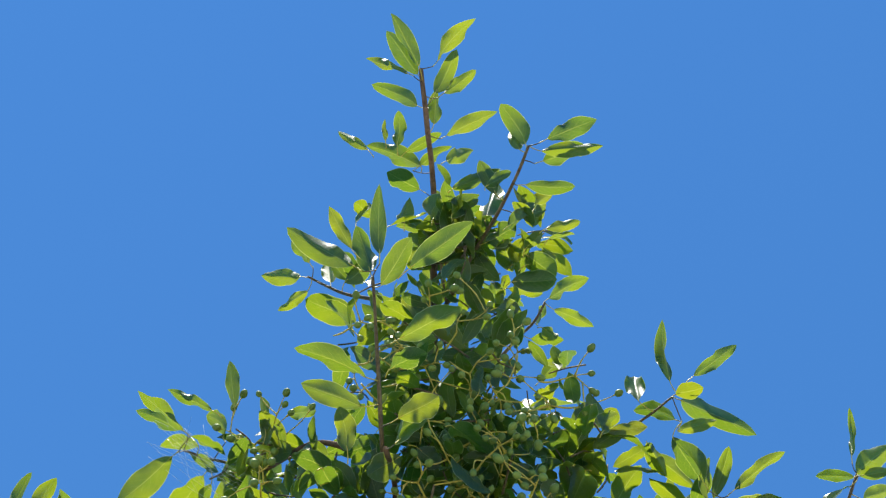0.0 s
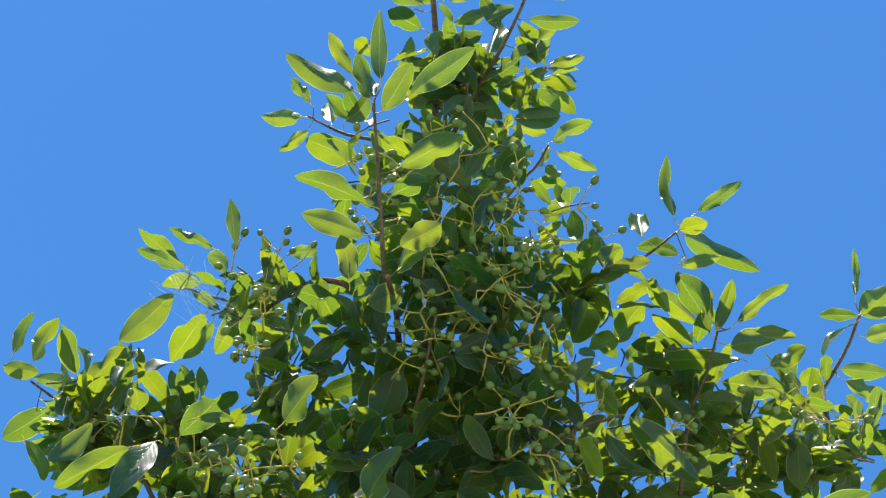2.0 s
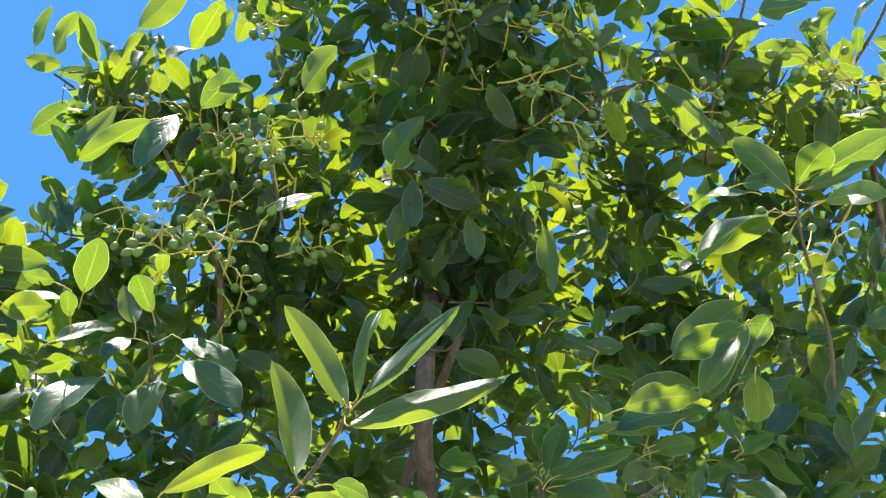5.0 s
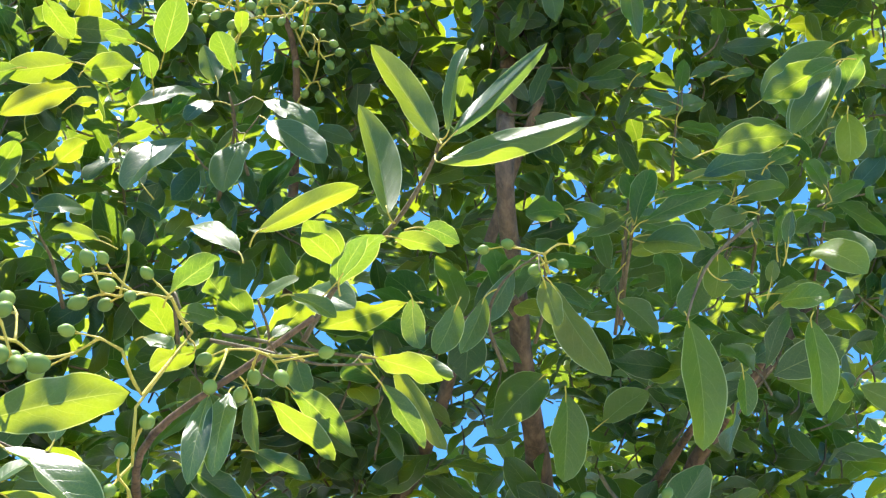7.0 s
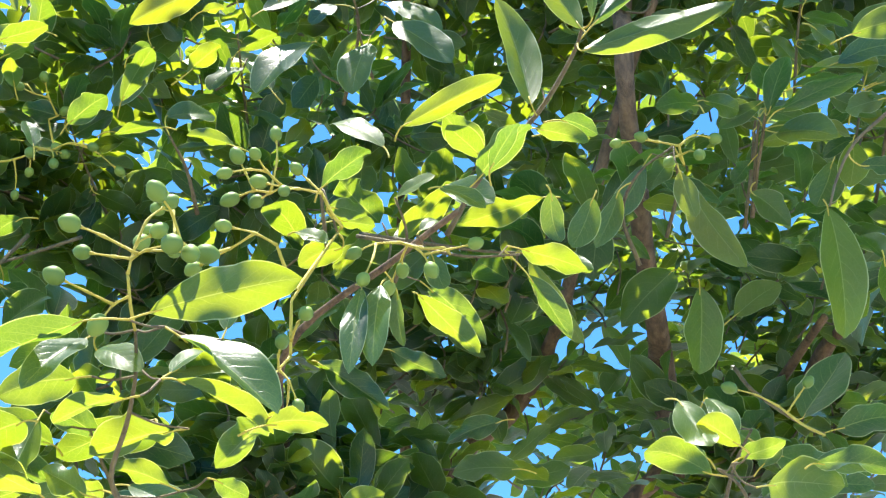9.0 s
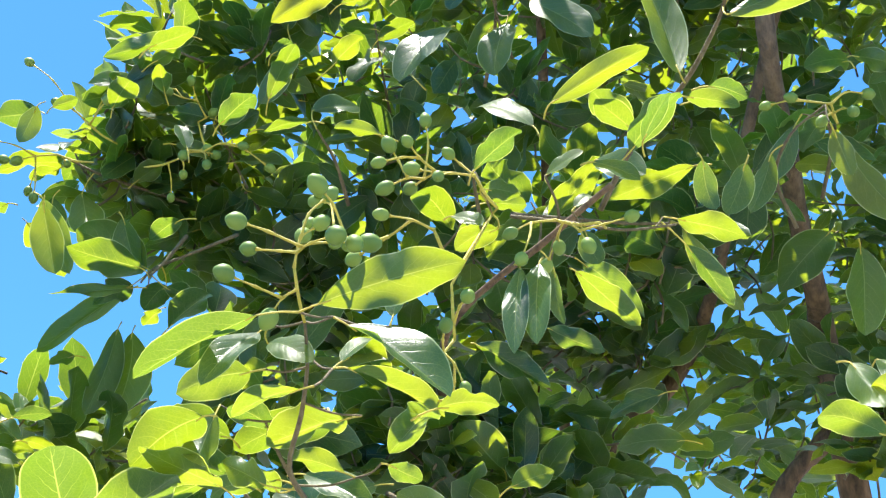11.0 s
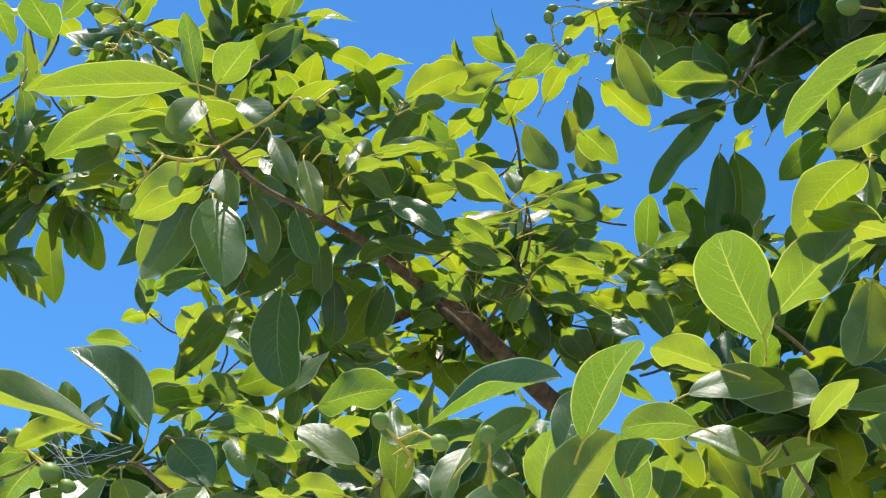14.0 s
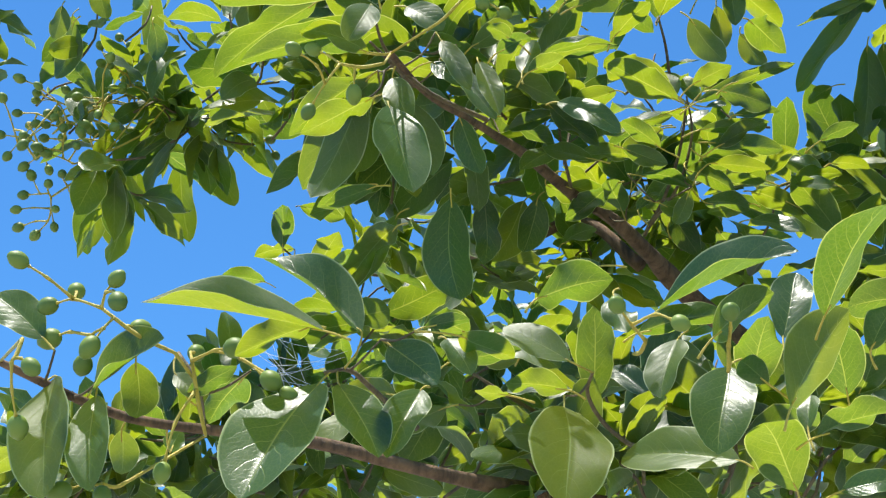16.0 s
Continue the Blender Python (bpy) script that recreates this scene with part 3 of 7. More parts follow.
leafy(twig, [
    (0.225, 1.059, 4.104, 0.236, 1.060, 4.195, 0.028, -55, 0),
    (0.247, 1.020, 4.039, 0.288, 1.031, 4.118, 0.028, -18, 0),
    (0.200, 1.052, 4.034, 0.278, 1.074, 4.137, 0.047, -15, 0),
    (0.096, 1.047, 4.074, 0.152, 1.066, 4.191, 0.039, -42, 0),
    (-0.019, 1.048, 4.034, 0.047, 1.078, 4.138, 0.038, 17, 0),
    (0.191, 1.094, 4.057, 0.214, 1.203, 4.125, 0.047, -15, 0),
    (0.178, 1.189, 3.968, 0.230, 1.250, 4.036, 0.043, -38, 0),
    (0.205, 1.154, 4.002, 0.289, 1.143, 3.991, 0.043, -32, 0),
    (0.233, 1.133, 4.028, 0.299, 1.166, 4.117, 0.039, -50, 0),
    (0.160, 0.999, 4.093, 0.211, 1.003, 4.161, 0.026, -14, 0),
])
twig = shoot(0.0039, [(-0.029, 0.895, 3.583), (-0.027, 0.957, 3.569), (-0.025, 1.026, 3.548), (-0.020, 1.151, 3.484)])
leafy(twig, [
    (-0.057, 0.870, 3.574, -0.162, 0.842, 3.647, 0.040, 50, 0),
    (-0.035, 0.905, 3.618, -0.059, 0.875, 3.711, 0.035, 19, 0),
    (-0.018, 0.864, 3.597, -0.020, 0.803, 3.715, 0.027, 11, 0),
    (-0.016, 0.901, 3.567, 0.030, 0.857, 3.637, 0.038, 2, 0),
    (0.027, 0.889, 3.597, 0.126, 0.851, 3.674, 0.038, -4, 0),
    (-0.062, 0.867, 3.621, -0.098, 0.824, 3.681, 0.023, 32, 0),
    (0.009, 0.987, 3.550, 0.109, 0.970, 3.612, 0.044, -9, 0),
    (-0.042, 1.037, 3.521, -0.153, 1.003, 3.554, 0.038, -10, 0),
    (-0.005, 1.012, 3.504, 0.052, 0.980, 3.500, 0.038, -7, 0),
    (-0.050, 1.080, 3.505, -0.151, 1.092, 3.588, 0.039, 41, 0),
])
leafy(twig, [
    (0.006, 1.090, 3.487, 0.069, 1.059, 3.501, 0.046, -41, 0),
    (0.007, 1.109, 3.457, 0.052, 1.156, 3.579, 0.050, -51, 0),
    (-0.071, 1.126, 3.453, -0.085, 1.084, 3.512, 0.035, 6, 0),
])
twig = shoot(0.0039, [(-0.189, 1.214, 4.137), (-0.158, 1.241, 4.148), (-0.120, 1.268, 4.159), (-0.065, 1.290, 4.173)])
leafy(twig, [
    (-0.188, 1.204, 4.174, -0.228, 1.176, 4.229, 0.028, 38, 0),
    (-0.059, 1.112, 4.190, -0.093, 1.074, 4.182, 0.032, 20, 0),
    (-0.144, 1.220, 4.124, -0.155, 1.223, 4.207, 0.030, 41, 0),
    (-0.206, 1.227, 4.160, -0.292, 1.253, 4.210, 0.037, 38, 0),
    (-0.189, 1.235, 4.117, -0.252, 1.283, 4.122, 0.027, 36, 0),
    (-0.094, 1.281, 4.073, -0.192, 1.241, 4.094, 0.057, 22, 0),
])
twig = shoot(0.0042, [(0.293, 1.370, 4.283), (0.270, 1.416, 4.280), (0.234, 1.458, 4.279), (0.192, 1.510, 4.271)])
leafy(twig, [
    (0.304, 1.378, 4.313, 0.397, 1.379, 4.398, 0.037, -22, 0),
    (0.314, 1.401, 4.304, 0.404, 1.463, 4.330, 0.032, -22, 0),
    (0.276, 1.421, 4.276, 0.303, 1.443, 4.392, 0.039, -25, 0),
    (0.264, 1.456, 4.275, 0.334, 1.457, 4.270, 0.035, -5, 0),
    (0.286, 1.521, 4.220, 0.336, 1.480, 4.254, 0.042, -34, 0),
])
twig = shoot(0.0036, [(0.483, 1.275, 3.796), (0.441, 1.319, 3.798), (0.393, 1.358, 3.803), (0.329, 1.390, 3.814), (0.256, 1.450, 3.802)])
leafy(twig, [
    (0.474, 1.232, 3.782, 0.475, 1.181, 3.906, 0.024, 14, 0),
    (0.527, 1.260, 3.839, 0.616, 1.240, 3.909, 0.028, -34, 0),
    (0.425, 1.289, 3.804, 0.432, 1.311, 3.915, 0.037, -2, 0),
    (0.489, 1.271, 3.798, 0.534, 1.246, 3.782, 0.036, -20, 0),
    (0.497, 1.275, 3.785, 0.647, 1.375, 3.814, 0.039, -25, 0),
    (0.489, 1.317, 3.750, 0.562, 1.310, 3.772, 0.025, -35, 0),
    (0.487, 1.307, 3.771, 0.424, 1.341, 3.848, 0.031, 6, 0),
    (0.478, 1.319, 3.737, 0.532, 1.405, 3.716, 0.041, -17, 0),
    (0.433, 1.329, 3.735, 0.476, 1.414, 3.746, 0.030, -39, 0),
    (0.377, 1.455, 3.713, 0.432, 1.406, 3.769, 0.046, -20, 0),
])
leafy(twig, [
    (0.442, 1.364, 3.748, 0.528, 1.442, 3.747, 0.035, -17, 0),
    (0.332, 1.314, 3.769, 0.319, 1.348, 3.899, 0.042, 46, 0),
    (0.363, 1.327, 3.778, 0.384, 1.296, 3.793, 0.035, -33, 0),
])
twig = shoot(0.0038, [(0.527, 1.337, 3.586), (0.513, 1.403, 3.564), (0.482, 1.485, 3.530), (0.467, 1.593, 3.464)])
leafy(twig, [
    (0.529, 1.350, 3.604, 0.561, 1.286, 3.664, 0.025, -34, 0),
    (0.515, 1.341, 3.584, 0.525, 1.293, 3.644, 0.029, 20, 0),
    (0.560, 1.321, 3.591, 0.652, 1.283, 3.643, 0.027, -27, 0),
    (0.505, 1.296, 3.578, 0.470, 1.278, 3.671, 0.032, -4, 0),
    (0.544, 1.344, 3.556, 0.647, 1.395, 3.641, 0.043, -9, 0),
    (0.577, 1.310, 3.556, 0.650, 1.325, 3.554, 0.022, -23, 0),
    (0.614, 1.387, 3.555, 0.672, 1.353, 3.562, 0.035, -64, 0),
    (0.566, 1.375, 3.558, 0.403, 1.460, 3.665, 0.035, 53, 0),
    (0.536, 1.418, 3.552, 0.650, 1.442, 3.559, 0.047, -28, 0),
    (0.387, 1.417, 3.539, 0.489, 1.477, 3.623, 0.048, -48, 0),
])
leafy(twig, [
    (0.496, 1.452, 3.549, 0.567, 1.443, 3.527, 0.039, -40, 0),
])
twig = shoot(0.0035, [(0.345, 1.330, 3.369), (0.321, 1.351, 3.382), (0.279, 1.377, 3.392), (0.217, 1.426, 3.382)])
leafy(twig, [
    (0.354, 1.334, 3.369, 0.469, 1.451, 3.342, 0.053, -24, 0),
    (0.318, 1.348, 3.351, 0.384, 1.420, 3.339, 0.032, -67, 0),
    (0.340, 1.350, 3.400, 0.317, 1.386, 3.514, 0.040, 64, 0),
    (0.273, 1.352, 3.336, 0.302, 1.338, 3.244, 0.053, -44, 0),
])
twig = shoot(0.0051, [(0.876, 1.540, 3.906), (0.849, 1.623, 3.880), (0.777, 1.745, 3.831), (0.736, 1.832, 3.796)])
leafy(twig, [
    (0.873, 1.525, 3.942, 0.889, 1.481, 4.044, 0.016, -40, 0),
    (0.873, 1.534, 3.899, 0.965, 1.529, 3.980, 0.047, -38, 0),
    (0.862, 1.527, 3.880, 0.802, 1.559, 3.924, 0.027, 40, 0),
    (0.857, 1.543, 3.874, 0.790, 1.579, 3.822, 0.062, -57, 1),
    (0.888, 1.559, 3.923, 0.946, 1.544, 3.919, 0.024, -23, 0),
    (0.889, 1.586, 3.886, 0.969, 1.611, 3.946, 0.035, -22, 0),
    (0.844, 1.647, 3.867, 0.940, 1.658, 3.865, 0.036, -42, 0),
    (0.847, 1.649, 3.834, 0.947, 1.709, 3.841, 0.039, -41, 0),
    (0.816, 1.667, 3.856, 0.815, 1.620, 3.877, 0.028, 19, 0),
    (0.766, 1.689, 3.868, 0.809, 1.658, 3.879, 0.030, -9, 0),
])
twig = shoot(0.0037, [(-0.404, 1.396, 3.820), (-0.362, 1.426, 3.833), (-0.334, 1.447, 3.848), (-0.274, 1.480, 3.859), (-0.192, 1.508, 3.875)])
leafy(twig, [
    (-0.399, 1.352, 3.821, -0.484, 1.292, 3.863, 0.036, -9, 0),
    (-0.413, 1.377, 3.857, -0.500, 1.356, 3.892, 0.032, 17, 0),
    (-0.351, 1.338, 3.862, -0.439, 1.318, 3.904, 0.024, 39, 0),
    (-0.307, 1.324, 3.850, -0.326, 1.287, 3.951, 0.025, -6, 0),
    (-0.255, 1.382, 3.850, -0.272, 1.359, 3.936, 0.030, 4, 0),
    (-0.335, 1.396, 3.854, -0.386, 1.426, 3.969, 0.046, 27, 0),
    (-0.381, 1.399, 3.842, -0.463, 1.436, 3.885, 0.036, 21, 0),
    (-0.419, 1.386, 3.789, -0.512, 1.437, 3.717, 0.054, 32, 0),
    (-0.374, 1.458, 3.824, -0.444, 1.541, 3.788, 0.058, -5, 0),
    (-0.357, 1.462, 3.804, -0.417, 1.524, 3.773, 0.032, 51, 0),
])
leafy(twig, [
    (-0.304, 1.434, 3.782, -0.364, 1.549, 3.818, 0.042, 5, 0),
    (-0.217, 1.376, 3.903, -0.174, 1.428, 3.985, 0.034, -35, 0),
])
twig = shoot(0.0039, [(-0.704, 1.563, 3.763), (-0.670, 1.607, 3.767), (-0.626, 1.662, 3.764), (-0.569, 1.718, 3.762)])
leafy(twig, [
    (-0.741, 1.532, 3.810, -0.725, 1.516, 3.916, 0.027, 2, 0),
    (-0.710, 1.557, 3.816, -0.681, 1.535, 3.922, 0.036, -1, 0),
    (-0.684, 1.542, 3.762, -0.746, 1.520, 3.757, 0.037, 54, 0),
    (-0.613, 1.577, 3.770, -0.709, 1.580, 3.794, 0.034, 51, 0),
    (-0.613, 1.561, 3.759, -0.640, 1.565, 3.869, 0.042, 30, 0),
    (-0.555, 1.595, 3.757, -0.586, 1.624, 3.873, 0.044, 86, 0),
    (-0.684, 1.607, 3.733, -0.646, 1.672, 3.832, 0.040, -45, 0),
    (-0.678, 1.629, 3.760, -0.763, 1.661, 3.715, 0.052, 23, 0),
    (-0.454, 1.666, 3.800, -0.516, 1.651, 3.858, 0.023, 20, 0),
    (-0.400, 1.618, 3.766, -0.438, 1.584, 3.833, 0.028, 20, 0),
])
twig = shoot(0.0029, [(-0.208, 1.271, 3.217), (-0.219, 1.313, 3.204), (-0.209, 1.375, 3.175), (-0.208, 1.418, 3.161)])
leafy(twig, [
    (-0.312, 1.255, 3.250, -0.251, 1.182, 3.239, 0.043, -18, 0),
    (-0.344, 1.247, 3.229, -0.379, 1.235, 3.101, 0.045, -82, 1),
    (-0.372, 1.227, 3.195, -0.468, 1.246, 3.137, 0.034, 22, 0),
    (-0.281, 1.198, 3.220, -0.224, 1.195, 3.214, 0.015, -23, 0),
    (-0.158, 1.225, 3.243, -0.117, 1.226, 3.346, 0.053, -36, 0),
    (-0.039, 1.317, 3.181, 0.006, 1.328, 3.302, 0.060, -57, 0),
    (-0.156, 1.346, 3.156, -0.208, 1.339, 3.116, 0.035, -71, 1),
])
twig = shoot(0.0027, [(0.455, 1.117, 2.877), (0.461, 1.159, 2.863), (0.473, 1.200, 2.847), (0.498, 1.276, 2.787), (0.504, 1.330, 2.753)])
leafy(twig, [
    (0.445, 1.105, 2.865, 0.386, 1.074, 2.923, 0.038, 26, 0),
    (0.462, 1.132, 2.903, 0.484, 1.053, 2.878, 0.040, -25, 0),
    (0.472, 1.116, 2.895, 0.571, 1.072, 2.921, 0.042, -33, 0),
    (0.464, 1.113, 2.872, 0.545, 1.085, 2.886, 0.021, -28, 0),
    (0.429, 1.164, 2.889, 0.336, 1.148, 2.797, 0.056, -48, 1),
    (0.432, 1.145, 2.859, 0.360, 1.187, 2.849, 0.028, 31, 0),
    (0.389, 1.094, 2.866, 0.430, 1.107, 2.887, 0.022, -34, 0),
    (0.399, 1.107, 2.865, 0.321, 1.146, 2.877, 0.037, -57, 1),
    (0.480, 1.103, 2.842, 0.538, 1.066, 2.808, 0.035, 89, 1),
    (0.391, 1.215, 2.791, 0.305, 1.253, 2.745, 0.045, 40, 0),
])
leafy(twig, [
    (0.377, 1.219, 2.742, 0.322, 1.210, 2.651, 0.032, -74, 1),
    (0.571, 1.178, 2.820, 0.619, 1.232, 2.800, 0.035, -13, 0),
    (0.336, 1.299, 2.735, 0.256, 1.309, 2.738, 0.037, 28, 0),
    (0.161, 1.185, 2.910, 0.171, 1.243, 2.846, 0.028, -3, 0),
])
twig = shoot(0.0030, [(-0.042, 1.036, 2.514), (-0.056, 1.068, 2.506), (-0.094, 1.112, 2.477), (-0.151, 1.152, 2.443), (-0.195, 1.196, 2.401)])
leafy(twig, [
    (-0.041, 1.012, 2.490, -0.105, 0.985, 2.597, 0.031, 38, 3),
    (-0.032, 1.012, 2.500, -0.013, 1.008, 2.607, 0.016, 166, 1),
    (-0.033, 1.047, 2.527, 0.064, 1.040, 2.640, 0.020, -56, 3),
    (-0.044, 1.043, 2.492, 0.107, 1.085, 2.578, 0.030, -66, 3),
    (-0.096, 1.081, 2.464, -0.130, 1.072, 2.603, 0.037, 50, 3),
    (-0.218, 1.067, 2.439, -0.118, 1.039, 2.464, 0.025, -38, 0),
    (-0.148, 1.120, 2.435, -0.176, 1.074, 2.442, 0.030, 8, 0),
    (-0.150, 1.101, 2.394, -0.094, 1.038, 2.404, 0.035, -10, 0),
    (-0.096, 1.113, 2.461, -0.045, 1.134, 2.456, 0.022, -27, 0),
])
twig = shoot(0.0022, [(-0.117, 1.156, 2.343), (-0.171, 1.165, 2.352), (-0.228, 1.165, 2.371), (-0.280, 1.165, 2.386)])
leafy(twig, [
    (-0.118, 1.178, 2.365, -0.056, 1.218, 2.361, 0.031, -14, 0),
    (-0.113, 1.191, 2.343, -0.076, 1.242, 2.299, 0.025, -19, 0),
    (-0.243, 1.123, 2.297, -0.241, 1.100, 2.197, 0.028, -2, 1),
    (-0.259, 1.115, 2.290, -0.259, 1.089, 2.184, 0.024, -6, 1),
    (-0.224, 1.206, 2.339, -0.175, 1.299, 2.323, 0.030, -11, 0),
    (-0.182, 1.078, 2.371, -0.139, 1.079, 2.343, 0.028, 62, 1),
    (-0.239, 1.086, 2.431, -0.295, 1.097, 2.476, 0.034, -56, 1),
    (-0.251, 1.232, 2.363, -0.247, 1.261, 2.313, 0.018, -48, 3),
    (-0.129, 1.030, 2.348, -0.098, 0.978, 2.355, 0.019, -9, 0),
    (-0.208, 1.125, 2.357, -0.195, 1.136, 2.377, 0.014, 51, 1),
])
twig = shoot(0.0026, [(0.041, 1.305, 2.579), (0.000, 1.337, 2.570), (-0.022, 1.379, 2.545), (-0.006, 1.430, 2.507)])
leafy(twig, [
    (0.052, 1.366, 2.584, 0.115, 1.429, 2.493, 0.046, -68, 3),
    (0.045, 1.303, 2.542, 0.059, 1.332, 2.499, 0.032, -54, 1),
    (0.062, 1.481, 2.505, 0.054, 1.532, 2.415, 0.054, 40, 1),
    (-0.090, 1.213, 2.536, -0.047, 1.222, 2.532, 0.018, -20, 0),
    (-0.023, 1.348, 2.556, -0.054, 1.378, 2.500, 0.030, 64, 1),
])
twig = shoot(0.0024, [(0.192, 1.266, 2.452), (0.204, 1.264, 2.487), (0.226, 1.257, 2.525), (0.271, 1.247, 2.561)])
leafy(twig, [
    (0.201, 1.340, 2.505, 0.208, 1.418, 2.384, 0.053, 32, 1),
    (0.257, 1.376, 2.458, 0.258, 1.403, 2.416, 0.026, 36, 3),
    (0.338, 1.369, 2.517, 0.344, 1.430, 2.428, 0.039, 36, 1),
    (0.233, 1.286, 2.517, 0.275, 1.293, 2.515, 0.023, -22, 0),
])
twig = shoot(0.0031, [(0.152, 1.362, 2.663), (0.149, 1.394, 2.655), (0.141, 1.435, 2.635), (0.133, 1.484, 2.602)])
leafy(twig, [
    (0.153, 1.336, 2.642, 0.171, 1.255, 2.652, 0.030, -6, 0),
    (0.156, 1.292, 2.606, 0.247, 1.247, 2.610, 0.026, -23, 0),
    (0.236, 1.324, 2.698, 0.312, 1.302, 2.696, 0.042, 86, 1),
    (0.237, 1.221, 2.645, 0.323, 1.209, 2.648, 0.036, -20, 0),
    (0.371, 1.150, 2.699, 0.295, 1.200, 2.695, 0.044, 16, 0),
    (0.394, 1.241, 2.782, 0.339, 1.238, 2.669, 0.037, -78, 1),
    (0.180, 1.389, 2.665, 0.247, 1.386, 2.637, 0.032, 66, 1),
    (0.324, 1.349, 2.607, 0.330, 1.330, 2.641, 0.016, -14, 0),
    (0.284, 1.341, 2.653, 0.235, 1.323, 2.625, 0.027, 55, 0),
    (0.315, 1.407, 2.569, 0.363, 1.364, 2.543, 0.037, 75, 1),
])
twig = shoot(0.0029, [(-0.336, 1.283, 2.844), (-0.336, 1.323, 2.833), (-0.351, 1.369, 2.808), (-0.373, 1.414, 2.781)])
leafy(twig, [
    (-0.301, 1.319, 2.861, -0.232, 1.337, 2.817, 0.045, 72, 1),
    (-0.284, 1.292, 2.800, -0.211, 1.300, 2.731, 0.054, 76, 1),
    (-0.387, 1.296, 2.783, -0.436, 1.257, 2.671, 0.055, -47, 1),
    (-0.499, 1.210, 2.796, -0.603, 1.237, 2.786, 0.037, 10, 0),
    (-0.569, 1.189, 2.815, -0.655, 1.198, 2.803, 0.033, 21, 0),
    (-0.494, 1.204, 2.817, -0.422, 1.182, 2.798, 0.036, -39, 0),
    (-0.455, 1.293, 2.844, -0.401, 1.345, 2.910, 0.034, 56, 1),
    (-0.312, 1.217, 2.814, -0.321, 1.159, 2.821, 0.032, 5, 0),
    (-0.603, 1.300, 2.795, -0.645, 1.321, 2.731, 0.035, 58, 3),
])
twig = shoot(0.0027, [(-0.399, 0.952, 2.155), (-0.408, 0.987, 2.134), (-0.423, 1.019, 2.108), (-0.443, 1.052, 2.077), (-0.435, 1.089, 2.056)])
leafy(twig, [
    (-0.405, 0.872, 2.114, -0.521, 0.911, 2.096, 0.035, -2, 3),
    (-0.432, 0.939, 2.142, -0.456, 0.899, 2.076, 0.031, -38, 1),
    (-0.363, 0.890, 2.129, -0.250, 0.894, 2.153, 0.040, -40, 0),
    (-0.357, 0.938, 2.138, -0.275, 0.948, 2.070, 0.065, 45, 2),
    (-0.441, 0.978, 2.155, -0.396, 0.969, 2.127, 0.029, 65, 1),
    (-0.363, 0.959, 2.112, -0.308, 1.049, 2.108, 0.026, 1, 3),
    (-0.448, 0.966, 2.123, -0.516, 0.974, 2.115, 0.037, 29, 0),
    (-0.495, 0.987, 2.099, -0.584, 1.038, 2.086, 0.049, 12, 0),
    (-0.312, 1.037, 2.116, -0.373, 1.102, 2.107, 0.030, 18, 0),
    (-0.302, 1.004, 2.092, -0.252, 1.009, 2.092, 0.024, -19, 0),
])
leafy(twig, [
    (-0.392, 1.043, 2.113, -0.474, 1.070, 2.110, 0.046, 11, 0),
    (-0.370, 0.964, 2.121, -0.347, 0.992, 2.154, 0.026, 24, 1),
    (-0.392, 0.939, 2.086, -0.455, 0.956, 2.078, 0.030, -9, 3),
    (-0.472, 1.073, 2.074, -0.525, 1.091, 2.110, 0.030, 81, 0),
    (-0.325, 0.952, 2.149, -0.319, 0.961, 2.186, 0.021, 24, 1),
])
twig = shoot(0.0022, [(-0.286, 1.115, 2.355), (-0.302, 1.102, 2.400), (-0.306, 1.152, 2.367)])
leafy(twig, [
    (-0.288, 1.051, 2.359, -0.234, 1.013, 2.368, 0.028, -17, 0),
    (-0.315, 1.078, 2.332, -0.283, 1.069, 2.310, 0.022, 56, 1),
    (-0.290, 1.088, 2.366, -0.256, 1.106, 2.366, 0.021, -24, 0),
    (-0.288, 1.145, 2.359, -0.337, 1.168, 2.356, 0.029, 17, 0),
])
twig = shoot(0.0028, [(-0.126, 1.316, 2.456), (-0.178, 1.325, 2.470), (-0.253, 1.325, 2.489), (-0.317, 1.325, 2.506)])
leafy(twig, [
    (-0.237, 1.343, 2.483, -0.224, 1.364, 2.449, 0.033, -66, 1),
    (-0.128, 1.304, 2.448, -0.054, 1.302, 2.419, 0.027, -51, 0),
    (-0.132, 1.384, 2.500, -0.075, 1.441, 2.412, 0.030, -72, 1),
    (-0.244, 1.368, 2.455, -0.192, 1.477, 2.441, 0.034, -20, 0),
    (-0.207, 1.261, 2.516, -0.152, 1.238, 2.469, 0.041, 71, 1),
    (-0.159, 1.186, 2.490, -0.188, 1.125, 2.499, 0.037, 16, 0),
    (-0.075, 1.171, 2.518, -0.038, 1.197, 2.516, 0.024, -17, 0),
])
twig = shoot(0.0025, [(-0.800, 1.368, 2.512), (-0.792, 1.380, 2.539), (-0.757, 1.403, 2.571), (-0.705, 1.427, 2.609)])
